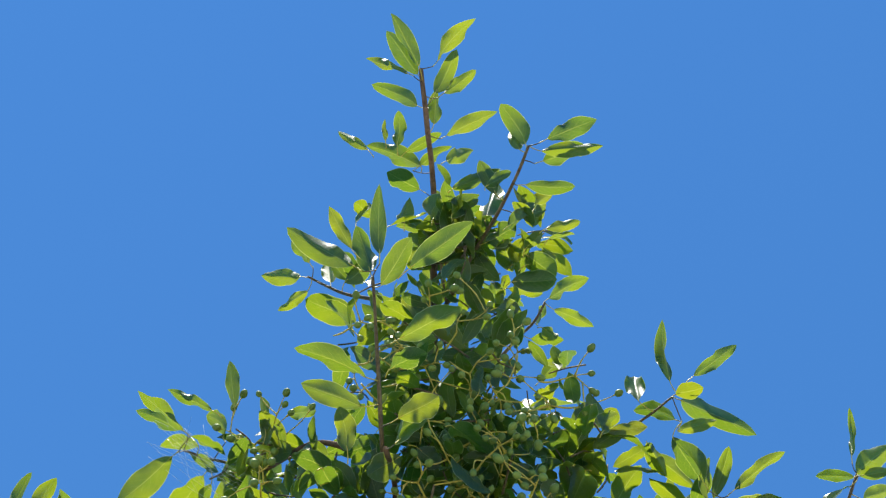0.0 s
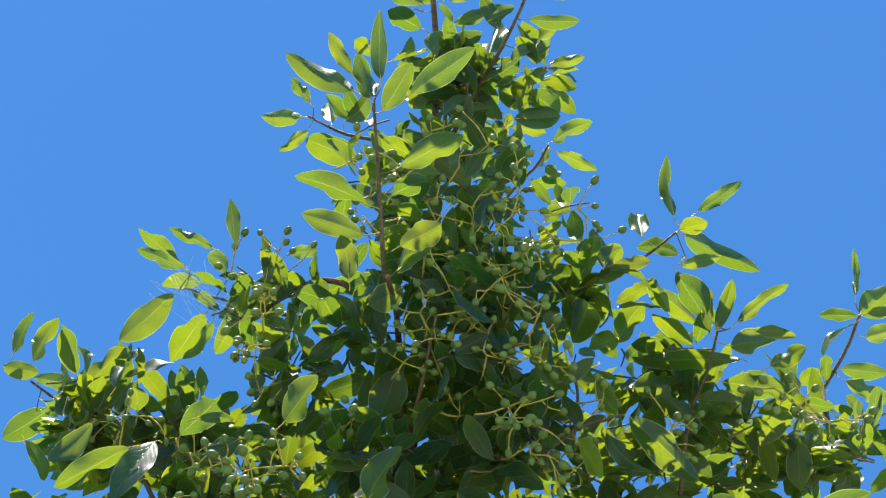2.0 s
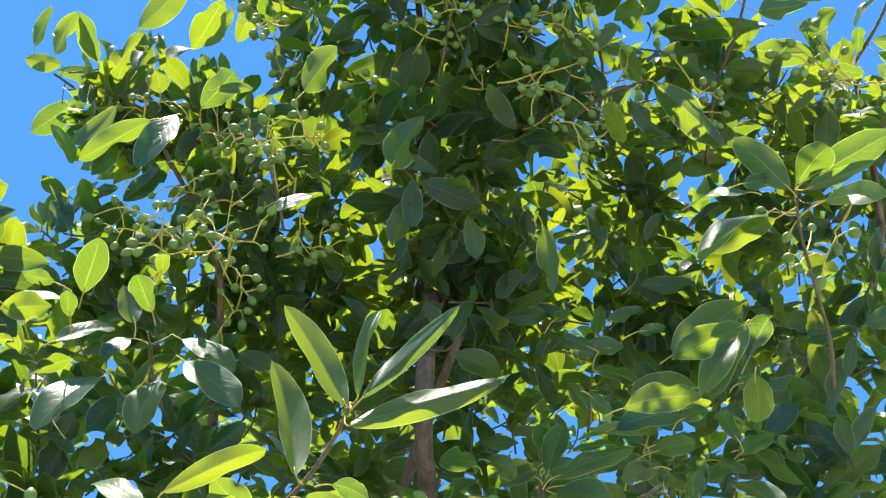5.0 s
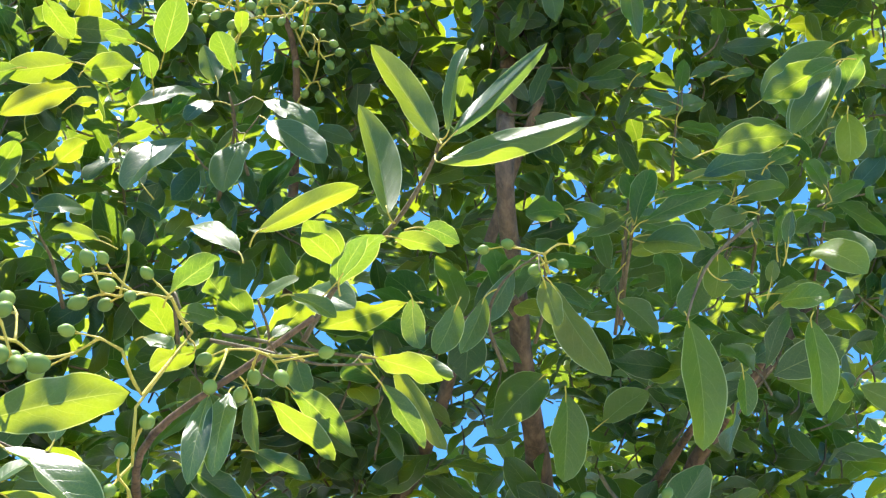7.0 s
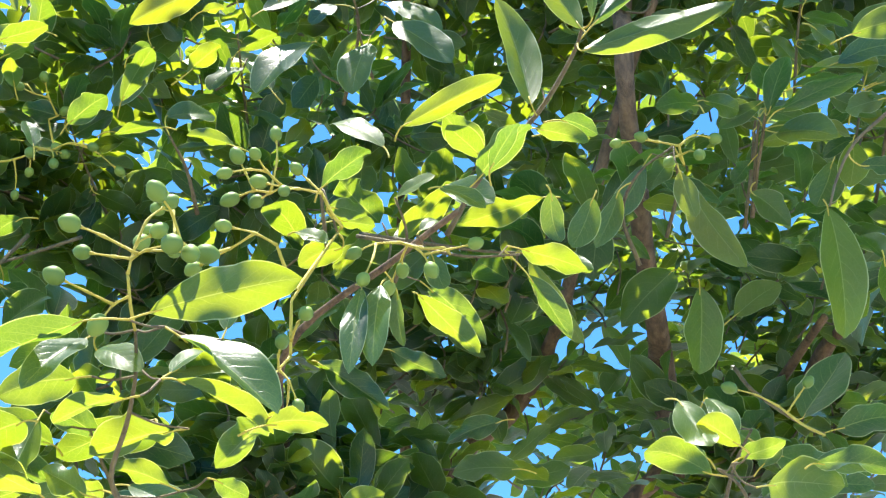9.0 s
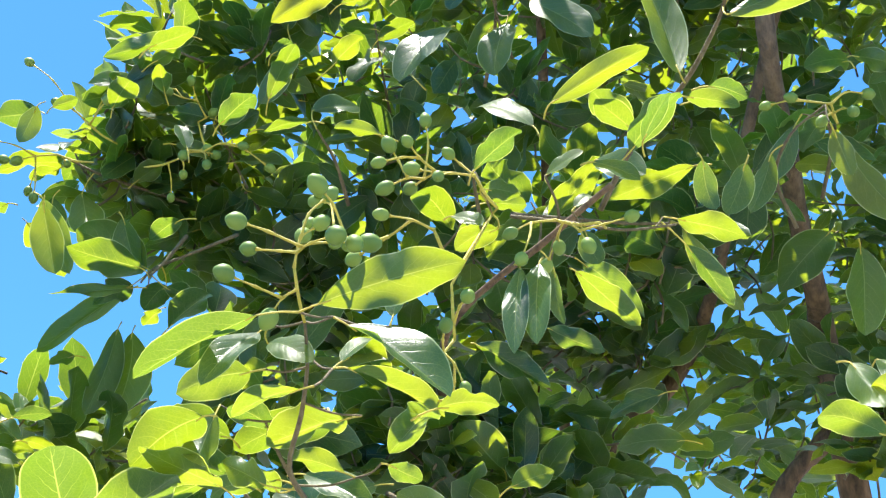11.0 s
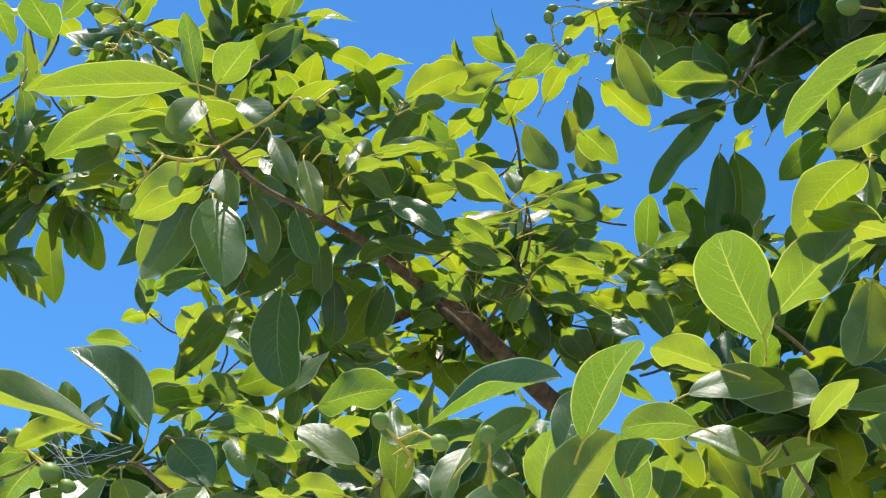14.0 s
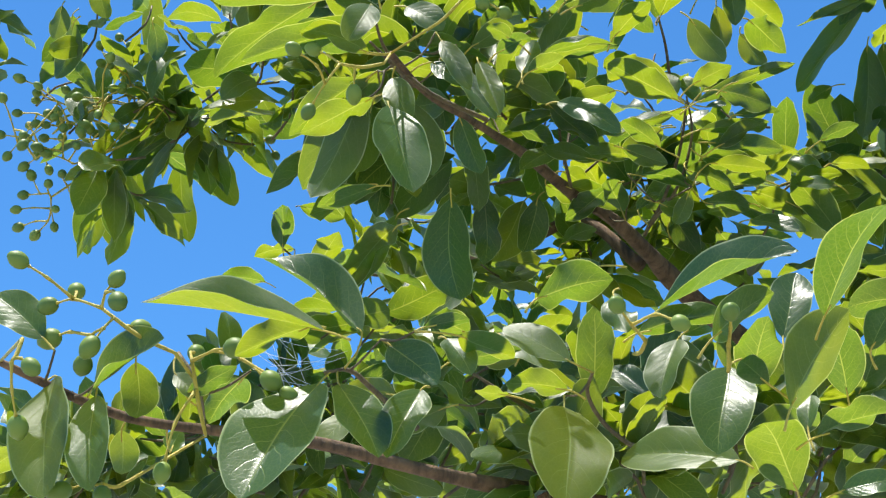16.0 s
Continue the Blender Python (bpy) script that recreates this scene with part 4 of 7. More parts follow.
leafy(twig, [
    (-0.827, 1.401, 2.529, -0.916, 1.349, 2.501, 0.013, 38, 0),
    (-0.874, 1.468, 2.575, -0.984, 1.449, 2.482, 0.034, 47, 0),
    (-0.826, 1.393, 2.528, -0.891, 1.413, 2.520, 0.037, 22, 0),
    (-0.897, 1.494, 2.532, -0.944, 1.526, 2.424, 0.047, 54, 3),
    (-0.880, 1.503, 2.529, -0.908, 1.542, 2.427, 0.063, 36, 1),
    (-0.791, 1.350, 2.520, -0.864, 1.290, 2.525, 0.051, 25, 0),
    (-0.825, 1.340, 2.596, -0.809, 1.382, 2.535, 0.044, -72, 3),
    (-0.789, 1.408, 2.529, -0.764, 1.459, 2.527, 0.030, -11, 0),
    (-0.726, 1.310, 2.555, -0.775, 1.330, 2.546, 0.029, 18, 0),
])
twig = shoot(0.0025, [(-0.688, 1.170, 2.088), (-0.685, 1.200, 2.082), (-0.681, 1.232, 2.070)])
leafy(twig, [
    (-0.668, 1.116, 2.043, -0.627, 0.978, 2.082, 0.066, 17, 3),
    (-0.643, 1.087, 2.048, -0.526, 1.015, 2.063, 0.056, -21, 0),
    (-0.514, 1.077, 2.078, -0.555, 0.996, 2.083, 0.042, 12, 0),
    (-0.503, 1.139, 2.113, -0.537, 1.102, 2.082, 0.032, 39, 0),
    (-0.486, 1.289, 2.132, -0.562, 1.308, 2.183, 0.051, -64, 1),
    (-0.362, 1.278, 2.114, -0.420, 1.271, 2.150, 0.037, -77, 1),
    (-0.473, 1.079, 2.128, -0.497, 1.034, 2.132, 0.028, 13, 0),
    (-0.419, 1.077, 2.128, -0.484, 1.092, 2.125, 0.036, 18, 0),
])
twig = shoot(0.0026, [(-0.979, 1.178, 2.347), (-1.013, 1.205, 2.313), (-1.056, 1.225, 2.275), (-1.101, 1.237, 2.245)])
leafy(twig, [
    (-0.904, 1.078, 2.265, -0.815, 1.134, 2.293, 0.017, -50, 0),
    (-0.929, 1.075, 2.287, -0.945, 0.987, 2.294, 0.039, 21, 0),
    (-1.001, 1.195, 2.332, -0.977, 1.219, 2.353, 0.022, 57, 1),
    (-0.902, 1.114, 2.299, -0.878, 1.176, 2.293, 0.036, -10, 0),
    (-0.920, 1.118, 2.304, -0.877, 1.107, 2.311, 0.025, -21, 0),
    (-0.984, 1.168, 2.355, -0.999, 1.167, 2.392, 0.022, -45, 1),
    (-0.825, 1.073, 2.323, -0.831, 1.149, 2.321, 0.034, -31, 0),
    (-0.954, 0.945, 2.358, -0.876, 0.954, 2.363, 0.042, -15, 0),
    (-0.941, 0.937, 2.337, -0.909, 0.957, 2.341, 0.021, -26, 0),
    (-0.903, 0.973, 2.368, -0.885, 1.025, 2.407, 0.031, -55, 0),
])
leafy(twig, [
    (-0.933, 0.990, 2.322, -0.877, 0.978, 2.328, 0.031, -12, 0),
    (-0.880, 1.052, 2.346, -0.867, 1.085, 2.300, 0.037, -78, 1),
    (-1.060, 1.031, 2.320, -1.065, 1.123, 2.307, 0.027, -12, 0),
    (-0.989, 0.934, 2.299, -0.931, 0.974, 2.303, 0.018, -27, 0),
    (-0.903, 1.146, 2.278, -0.866, 1.180, 2.280, 0.014, -30, 0),
    (-0.938, 1.161, 2.261, -0.876, 1.166, 2.263, 0.023, -22, 0),
    (-0.984, 1.199, 2.286, -0.954, 1.258, 2.285, 0.030, -29, 0),
    (-0.968, 1.108, 2.277, -1.030, 1.113, 2.272, 0.030, 25, 0),
    (-1.085, 1.208, 2.262, -1.079, 1.227, 2.283, 0.016, 44, 1),
    (-0.998, 1.216, 2.238, -0.971, 1.263, 2.233, 0.029, -19, 0),
])
leafy(twig, [
    (-0.987, 1.289, 2.237, -0.927, 1.288, 2.197, 0.027, 53, 1),
])
twig = shoot(0.0025, [(-1.024, 0.740, 2.278), (-1.043, 0.776, 2.259), (-1.044, 0.831, 2.240), (-1.029, 0.895, 2.228)])
leafy(twig, [
    (-0.954, 0.673, 2.235, -1.038, 0.570, 2.215, 0.040, 17, 3),
    (-0.950, 0.676, 2.234, -0.923, 0.635, 2.276, 0.022, 14, 0),
    (-0.958, 0.703, 2.253, -0.891, 0.689, 2.260, 0.037, -6, 0),
    (-1.009, 0.724, 2.272, -1.011, 0.697, 2.219, 0.032, -58, 1),
    (-1.018, 0.778, 2.302, -0.984, 0.792, 2.262, 0.030, 70, 1),
    (-1.017, 0.739, 2.268, -1.116, 0.657, 2.235, 0.034, 39, 0),
    (-1.035, 0.744, 2.242, -1.055, 0.677, 2.245, 0.027, 20, 0),
    (-1.054, 0.791, 2.245, -1.034, 0.792, 2.184, 0.029, 61, 1),
    (-1.037, 0.769, 2.195, -1.003, 0.764, 2.085, 0.051, 21, 1),
    (-1.123, 0.813, 2.256, -1.262, 0.850, 2.234, 0.049, 12, 0),
])
leafy(twig, [
    (-1.081, 0.790, 2.235, -1.170, 0.772, 2.228, 0.035, 14, 0),
    (-1.119, 0.931, 2.191, -1.143, 0.963, 2.093, 0.060, -38, 1),
    (-1.200, 0.929, 2.191, -1.343, 0.969, 2.165, 0.037, 12, 0),
    (-1.159, 0.862, 2.197, -1.190, 0.821, 2.174, 0.020, 41, 0),
    (-0.967, 0.819, 2.230, -0.945, 0.819, 2.160, 0.022, 43, 1),
    (-1.018, 0.809, 2.252, -0.986, 0.820, 2.213, 0.026, 59, 1),
    (-0.946, 0.821, 2.229, -0.909, 0.828, 2.230, 0.020, -21, 0),
    (-0.922, 0.836, 2.202, -0.885, 0.843, 2.203, 0.020, -18, 0),
])
twig = shoot(0.0026, [(-1.011, 0.669, 1.893), (-1.012, 0.696, 1.902), (-1.018, 0.726, 1.895), (-1.016, 0.772, 1.872)])
leafy(twig, [
    (-0.938, 0.608, 1.885, -1.036, 0.517, 1.916, 0.053, -39, 2),
    (-0.985, 0.685, 1.922, -1.068, 0.653, 2.008, 0.064, -38, 2),
    (-0.963, 0.615, 1.899, -1.027, 0.595, 1.892, 0.027, 20, 0),
    (-0.965, 0.696, 1.908, -0.921, 0.702, 1.862, 0.035, 63, 3),
    (-1.010, 0.663, 1.882, -0.995, 0.580, 1.770, 0.075, -18, 3),
    (-1.007, 0.680, 1.885, -0.961, 0.678, 1.812, 0.042, 22, 1),
    (-0.966, 0.729, 1.880, -0.962, 0.687, 1.814, 0.036, -35, 3),
    (-0.939, 0.731, 1.914, -0.914, 0.731, 1.875, 0.025, 33, 1),
    (-0.907, 0.712, 1.900, -0.905, 0.771, 1.897, 0.026, -16, 0),
    (-0.925, 0.694, 1.908, -0.893, 0.711, 1.908, 0.014, -39, 0),
])
twig = shoot(0.0026, [(-0.911, 0.874, 1.914), (-0.931, 0.890, 1.904), (-0.937, 0.923, 1.883), (-0.920, 0.974, 1.854)])
leafy(twig, [
    (-0.909, 0.844, 1.915, -0.957, 0.818, 1.955, 0.036, -59, 1),
    (-0.857, 0.747, 1.923, -0.836, 0.816, 1.953, 0.036, -54, 0),
    (-0.884, 0.866, 2.000, -0.923, 0.853, 2.000, 0.021, -70, 1),
    (-0.787, 0.801, 1.904, -0.675, 0.818, 1.914, 0.068, 47, 2),
    (-0.854, 0.919, 1.937, -0.855, 0.887, 1.877, 0.037, -14, 3),
    (-0.793, 0.781, 1.882, -0.739, 0.818, 1.887, 0.019, -36, 0),
    (-0.923, 0.848, 1.881, -0.898, 0.809, 1.783, 0.070, -32, 3),
    (-0.823, 0.938, 1.827, -0.938, 0.937, 1.861, 0.050, -59, 3),
    (-0.879, 0.801, 1.870, -0.904, 0.758, 1.872, 0.027, 23, 0),
    (-0.819, 0.791, 1.927, -0.799, 0.776, 1.883, 0.026, -155, 0),
])
leafy(twig, [
    (-0.922, 0.781, 1.874, -0.933, 0.754, 1.875, 0.016, 15, 0),
])
twig = shoot(0.0025, [(-0.779, 0.938, 1.795), (-0.788, 0.961, 1.784), (-0.796, 0.984, 1.772)])
leafy(twig, [
    (-0.787, 0.884, 1.881, -0.781, 0.844, 1.800, 0.049, -29, 3),
    (-0.750, 0.892, 1.774, -0.727, 0.822, 1.803, 0.043, 8, 0),
    (-0.708, 0.830, 1.811, -0.685, 0.895, 1.896, 0.048, -70, 3),
    (-0.758, 0.921, 1.905, -0.754, 0.952, 1.971, 0.035, 40, 1),
    (-0.712, 0.864, 1.798, -0.651, 0.878, 1.801, 0.034, -23, 0),
    (-0.676, 0.840, 1.871, -0.598, 0.805, 1.914, 0.046, 13, 3),
    (-0.725, 0.772, 1.852, -0.703, 0.824, 1.894, 0.032, -50, 3),
    (-0.719, 0.824, 1.830, -0.716, 0.787, 1.836, 0.020, 20, 0),
    (-0.654, 0.853, 1.841, -0.613, 0.821, 1.851, 0.025, -23, 0),
    (-0.740, 0.904, 1.821, -0.741, 0.919, 1.852, 0.018, 4, 1),
])
leafy(twig, [
    (-0.733, 0.924, 1.776, -0.697, 0.943, 1.779, 0.022, 72, 1),
])
twig = shoot(0.0021, [(-1.118, 0.636, 1.865), (-1.126, 0.632, 1.910), (-1.143, 0.622, 1.941)])
leafy(twig, [
    (-1.172, 0.530, 1.906, -1.133, 0.507, 1.791, 0.052, 38, 3),
    (-1.135, 0.545, 1.882, -1.099, 0.525, 1.792, 0.035, 27, 3),
    (-1.163, 0.558, 1.899, -1.061, 0.555, 1.907, 0.054, 73, 2),
    (-1.126, 0.621, 1.898, -1.091, 0.645, 1.918, 0.019, -46, 0),
    (-1.130, 0.575, 1.916, -1.142, 0.586, 1.875, 0.037, 24, 1),
    (-1.148, 0.504, 1.922, -1.187, 0.478, 1.967, 0.035, -70, 1),
    (-1.206, 0.613, 1.890, -1.216, 0.622, 1.856, 0.029, 22, 1),
    (-1.096, 0.655, 1.912, -1.161, 0.669, 1.895, 0.037, 8, 0),
    (-1.199, 0.657, 1.878, -1.210, 0.674, 1.906, 0.019, -144, 0),
    (-1.138, 0.617, 1.920, -1.119, 0.628, 1.895, 0.018, 65, 1),
])
leafy(twig, [
    (-1.258, 0.553, 1.872, -1.307, 0.550, 1.866, 0.027, 18, 0),
])
twig = shoot(0.0024, [(-1.650, 0.899, 2.573), (-1.652, 0.947, 2.566), (-1.611, 0.994, 2.614), (-1.569, 1.030, 2.667)])
leafy(twig, [
    (-1.884, 0.961, 2.575, -1.924, 0.979, 2.472, 0.035, 36, 3),
    (-1.852, 0.958, 2.540, -1.856, 0.998, 2.461, 0.035, -76, 1),
    (-1.810, 1.056, 2.609, -1.837, 1.097, 2.487, 0.051, -50, 1),
    (-1.709, 1.051, 2.579, -1.716, 1.091, 2.496, 0.048, -68, 3),
    (-1.836, 0.994, 2.576, -1.844, 1.013, 2.528, 0.038, -60, 1),
    (-1.658, 0.774, 2.640, -1.695, 0.777, 2.569, 0.037, 50, 1),
    (-1.660, 0.973, 2.562, -1.606, 0.924, 2.571, 0.039, 5, 0),
    (-1.536, 0.938, 2.596, -1.492, 0.945, 2.521, 0.040, -122, 0),
    (-1.566, 0.839, 2.621, -1.577, 0.856, 2.573, 0.031, 8, 1),
    (-1.626, 0.738, 2.632, -1.646, 0.742, 2.591, 0.031, 44, 3),
])
twig = shoot(0.0026, [(-1.766, 1.221, 2.490), (-1.767, 1.267, 2.476), (-1.750, 1.322, 2.477), (-1.713, 1.397, 2.477)])
leafy(twig, [
    (-1.700, 1.169, 2.446, -1.625, 1.108, 2.466, 0.034, 0, 0),
    (-1.641, 1.153, 2.487, -1.608, 1.213, 2.475, 0.031, -44, 0),
    (-1.671, 1.412, 2.465, -1.695, 1.425, 2.400, 0.054, 44, 3),
    (-1.756, 1.235, 2.490, -1.809, 1.199, 2.485, 0.033, 24, 0),
    (-1.712, 1.244, 2.438, -1.621, 1.211, 2.456, 0.044, -14, 0),
    (-1.768, 1.384, 2.443, -1.806, 1.480, 2.424, 0.039, -15, 0),
    (-1.721, 1.320, 2.475, -1.812, 1.327, 2.462, 0.050, 13, 0),
    (-1.841, 1.247, 2.468, -1.870, 1.180, 2.468, 0.039, 23, 0),
])
twig = shoot(0.0021, [(0.052, 1.244, 2.152), (0.071, 1.268, 2.146), (0.085, 1.298, 2.125)])
leafy(twig, [
    (0.070, 1.175, 2.139, 0.035, 1.133, 2.143, 0.030, 25, 0),
    (0.071, 1.208, 2.144, 0.109, 1.181, 2.145, 0.025, -26, 0),
    (0.094, 1.235, 2.129, 0.169, 1.303, 2.157, 0.048, -59, 0),
    (0.138, 1.251, 2.156, 0.213, 1.270, 2.153, 0.030, -15, 0),
    (0.046, 1.246, 2.148, -0.013, 1.203, 2.152, 0.035, 15, 0),
    (0.020, 1.152, 2.174, 0.044, 1.129, 2.117, 0.030, -121, 0),
])
twig = shoot(0.0027, [(0.190, 1.562, 2.343), (0.156, 1.573, 2.373), (0.115, 1.577, 2.416), (0.098, 1.581, 2.450)])
leafy(twig, [
    (0.170, 1.585, 2.378, 0.213, 1.467, 2.395, 0.055, -17, 0),
    (0.207, 1.583, 2.360, 0.275, 1.561, 2.359, 0.039, -34, 0),
])
twig = shoot(0.0024, [(-0.561, 1.164, 2.144), (-0.553, 1.198, 2.134), (-0.541, 1.239, 2.113), (-0.531, 1.284, 2.076)])
leafy(twig, [
    (-0.601, 1.212, 2.119, -0.639, 1.225, 2.047, 0.051, 70, 1),
    (-0.556, 1.141, 2.120, -0.673, 1.146, 2.084, 0.046, 31, 0),
    (-0.537, 1.112, 2.120, -0.591, 1.059, 2.123, 0.041, 14, 0),
    (-0.542, 1.255, 2.108, -0.593, 1.254, 2.044, 0.047, -90, 1),
    (-0.427, 1.230, 2.140, -0.484, 1.211, 2.102, 0.038, -76, 1),
    (-0.481, 1.178, 2.133, -0.403, 1.163, 2.083, 0.031, 69, 1),
    (-0.405, 1.235, 2.090, -0.442, 1.261, 2.085, 0.025, 19, 0),
])
twig = shoot(0.0028, [(-0.436, 1.427, 2.180), (-0.454, 1.432, 2.206), (-0.486, 1.435, 2.228)])
leafy(twig, [
    (-0.461, 1.492, 2.206, -0.481, 1.530, 2.116, 0.065, 42, 3),
    (-0.418, 1.529, 2.221, -0.336, 1.588, 2.134, 0.043, -33, 0),
    (-0.330, 1.375, 2.193, -0.279, 1.353, 2.197, 0.030, -27, 0),
    (-0.568, 1.566, 2.193, -0.658, 1.538, 2.140, 0.047, 39, 0),
    (-0.343, 1.460, 2.170, -0.308, 1.460, 2.169, 0.019, -18, 0),
])
twig = shoot(0.0028, [(-0.558, 1.309, 2.663), (-0.549, 1.355, 2.646), (-0.547, 1.407, 2.615)])
leafy(twig, [
    (-0.594, 1.239, 2.661, -0.536, 1.173, 2.678, 0.028, -5, 0),
    (-0.683, 1.104, 2.645, -0.625, 1.096, 2.652, 0.030, -12, 0),
    (-0.639, 1.210, 2.608, -0.583, 1.181, 2.619, 0.033, -8, 0),
    (-0.546, 1.263, 2.637, -0.608, 1.264, 2.632, 0.019, 18, 0),
    (-0.471, 1.302, 2.632, -0.524, 1.280, 2.636, 0.021, 13, 0),
    (-0.494, 1.184, 2.644, -0.447, 1.153, 2.653, 0.027, -14, 0),
    (-0.440, 1.319, 2.731, -0.474, 1.318, 2.781, 0.033, -53, 1),
    (-0.695, 1.245, 2.609, -0.712, 1.243, 2.648, 0.023, -52, 1),
])
twig = shoot(0.0025, [(-0.265, 1.266, 2.508), (-0.259, 1.310, 2.485), (-0.279, 1.352, 2.454)])
leafy(twig, [
    (-0.267, 1.279, 2.518, -0.222, 1.269, 2.537, 0.027, 71, 1),
    (-0.327, 1.268, 2.484, -0.289, 1.282, 2.483, 0.022, -11, 0),
    (-0.105, 1.288, 2.509, -0.210, 1.322, 2.505, 0.035, 23, 0),
    (-0.093, 1.245, 2.483, -0.086, 1.273, 2.437, 0.030, -48, 1),
    (-0.051, 1.310, 2.520, -0.078, 1.335, 2.472, 0.038, 66, 1),
    (-0.310, 1.484, 2.447, -0.251, 1.548, 2.442, 0.032, -22, 0),
    (-0.397, 1.474, 2.431, -0.316, 1.528, 2.390, 0.041, -46, 0),
    (-0.393, 1.611, 2.326, -0.421, 1.491, 2.336, 0.058, 10, 0),
    (-0.172, 1.644, 2.360, -0.259, 1.652, 2.361, 0.047, 31, 0),
    (-0.188, 1.603, 2.407, -0.262, 1.622, 2.389, 0.031, 35, 0),
])
leafy(twig, [
    (-0.508, 1.479, 2.411, -0.478, 1.585, 2.395, 0.039, -14, 0),
])
twig = shoot(0.0027, [(0.042, 1.386, 2.635), (0.046, 1.427, 2.615), (0.028, 1.479, 2.578)])
leafy(twig, [
    (0.034, 1.588, 2.602, -0.038, 1.702, 2.592, 0.061, 23, 0),
    (0.249, 1.386, 2.630, 0.242, 1.416, 2.586, 0.041, 48, 1),
    (0.008, 1.383, 2.619, -0.036, 1.412, 2.561, 0.035, 72, 1),
    (0.040, 1.362, 2.607, 0.012, 1.411, 2.598, 0.031, 11, 0),
    (0.131, 1.433, 2.603, 0.179, 1.499, 2.596, 0.037, -9, 0),
    (0.107, 1.608, 2.540, 0.162, 1.549, 2.547, 0.044, -25, 0),
])
twig = shoot(0.0022, [(-0.477, 1.069, 2.133), (-0.476, 1.102, 2.118), (-0.471, 1.136, 2.102)])
leafy(twig, [
    (-0.437, 1.081, 2.143, -0.525, 1.114, 2.132, 0.039, 26, 0),
    (-0.512, 1.043, 2.133, -0.514, 1.018, 2.074, 0.030, 142, 0),
    (-0.426, 1.139, 2.111, -0.467, 1.106, 2.114, 0.028, 16, 0),
    (-0.383, 1.131, 2.111, -0.361, 1.163, 2.108, 0.021, -31, 0),
    (-0.552, 1.095, 2.097, -0.535, 1.116, 2.096, 0.015, -20, 0),
])
twig = shoot(0.0026, [(-0.610, 1.264, 2.134), (-0.625, 1.298, 2.102), (-0.640, 1.331, 2.067)])
leafy(twig, [
    (-0.621, 1.239, 2.140, -0.634, 1.271, 2.064, 0.057, 30, 1),
    (-0.523, 1.100, 2.137, -0.575, 1.051, 2.137, 0.038, 21, 0),
    (-0.521, 1.132, 2.110, -0.582, 1.050, 2.119, 0.036, 13, 0),
    (-0.558, 1.224, 2.114, -0.580, 1.240, 2.056, 0.052, 60, 1),
    (-0.496, 1.157, 2.107, -0.502, 1.114, 2.113, 0.023, 8, 0),
])
twig = shoot(0.0022, [(-0.633, 1.054, 1.919), (-0.638, 1.080, 1.908), (-0.640, 1.109, 1.891)])
leafy(twig, [
    (-0.576, 1.037, 1.929, -0.478, 1.061, 1.909, 0.026, -42, 0),
    (-0.683, 0.999, 1.960, -0.622, 1.052, 1.966, 0.040, 67, 1),
    (-0.654, 0.965, 1.912, -0.703, 0.927, 1.913, 0.034, 34, 0),
    (-0.573, 0.987, 1.894, -0.512, 0.946, 1.904, 0.024, -21, 0),
    (-0.646, 1.037, 1.898, -0.702, 1.026, 1.937, 0.059, -40, 2),
    (-0.653, 1.048, 1.897, -0.615, 1.110, 1.926, 0.042, 36, 1),
    (-0.544, 1.050, 1.887, -0.535, 1.008, 1.901, 0.024, 9, 0),
    (-0.553, 1.092, 1.897, -0.531, 1.159, 1.920, 0.040, -45, 0),
    (-0.593, 0.903, 1.923, -0.613, 0.842, 1.926, 0.034, 13, 0),
])
twig = shoot(0.0029, [(-0.792, 1.371, 2.521), (-0.776, 1.381, 2.552), (-0.757, 1.387, 2.589)])
leafy(twig, [
    (-0.802, 1.381, 2.541, -0.904, 1.362, 2.605, 0.066, 49, 0),
    (-0.903, 1.277, 2.595, -0.880, 1.332, 2.514, 0.044, -74, 1),
    (-0.786, 1.429, 2.480, -0.712, 1.383, 2.492, 0.047, -8, 0),
    (-0.792, 1.417, 2.537, -0.842, 1.458, 2.531, 0.035, 13, 0),
    (-1.055, 1.153, 2.561, -1.120, 1.129, 2.553, 0.038, 27, 0),
    (-1.015, 1.168, 2.546, -1.077, 1.166, 2.544, 0.034, 14, 0),
    (-1.111, 1.160, 2.524, -1.099, 1.105, 2.516, 0.031, 30, 0),
    (-0.991, 1.197, 2.566, -0.974, 1.243, 2.563, 0.027, -19, 0),
    (-0.902, 1.212, 2.541, -0.946, 1.225, 2.538, 0.025, 8, 0),
    (-0.960, 1.501, 2.502, -1.001, 1.508, 2.498, 0.023, 23, 0),
])
twig = shoot(0.0025, [(-1.630, 0.885, 2.737), (-1.634, 0.874, 2.774), (-1.637, 0.862, 2.811)])
leafy(twig, [
    (-1.676, 0.889, 2.806, -1.715, 0.928, 2.674, 0.035, 16, 1),
    (-1.710, 0.829, 2.772, -1.714, 0.856, 2.718, 0.035, -70, 3),
    (-1.791, 0.842, 2.762, -1.816, 0.854, 2.697, 0.035, 32, 1),
    (-1.956, 1.033, 2.689, -1.963, 1.079, 2.593, 0.038, -72, 1),
    (-1.993, 1.003, 2.609, -2.019, 1.030, 2.516, 0.041, -46, 3),
    (-2.000, 1.035, 2.634, -2.009, 1.078, 2.539, 0.043, -72, 1),
])
twig = shoot(0.0036, [(0.059, 1.245, 3.519), (0.040, 1.322, 3.486), (0.020, 1.398, 3.451)])
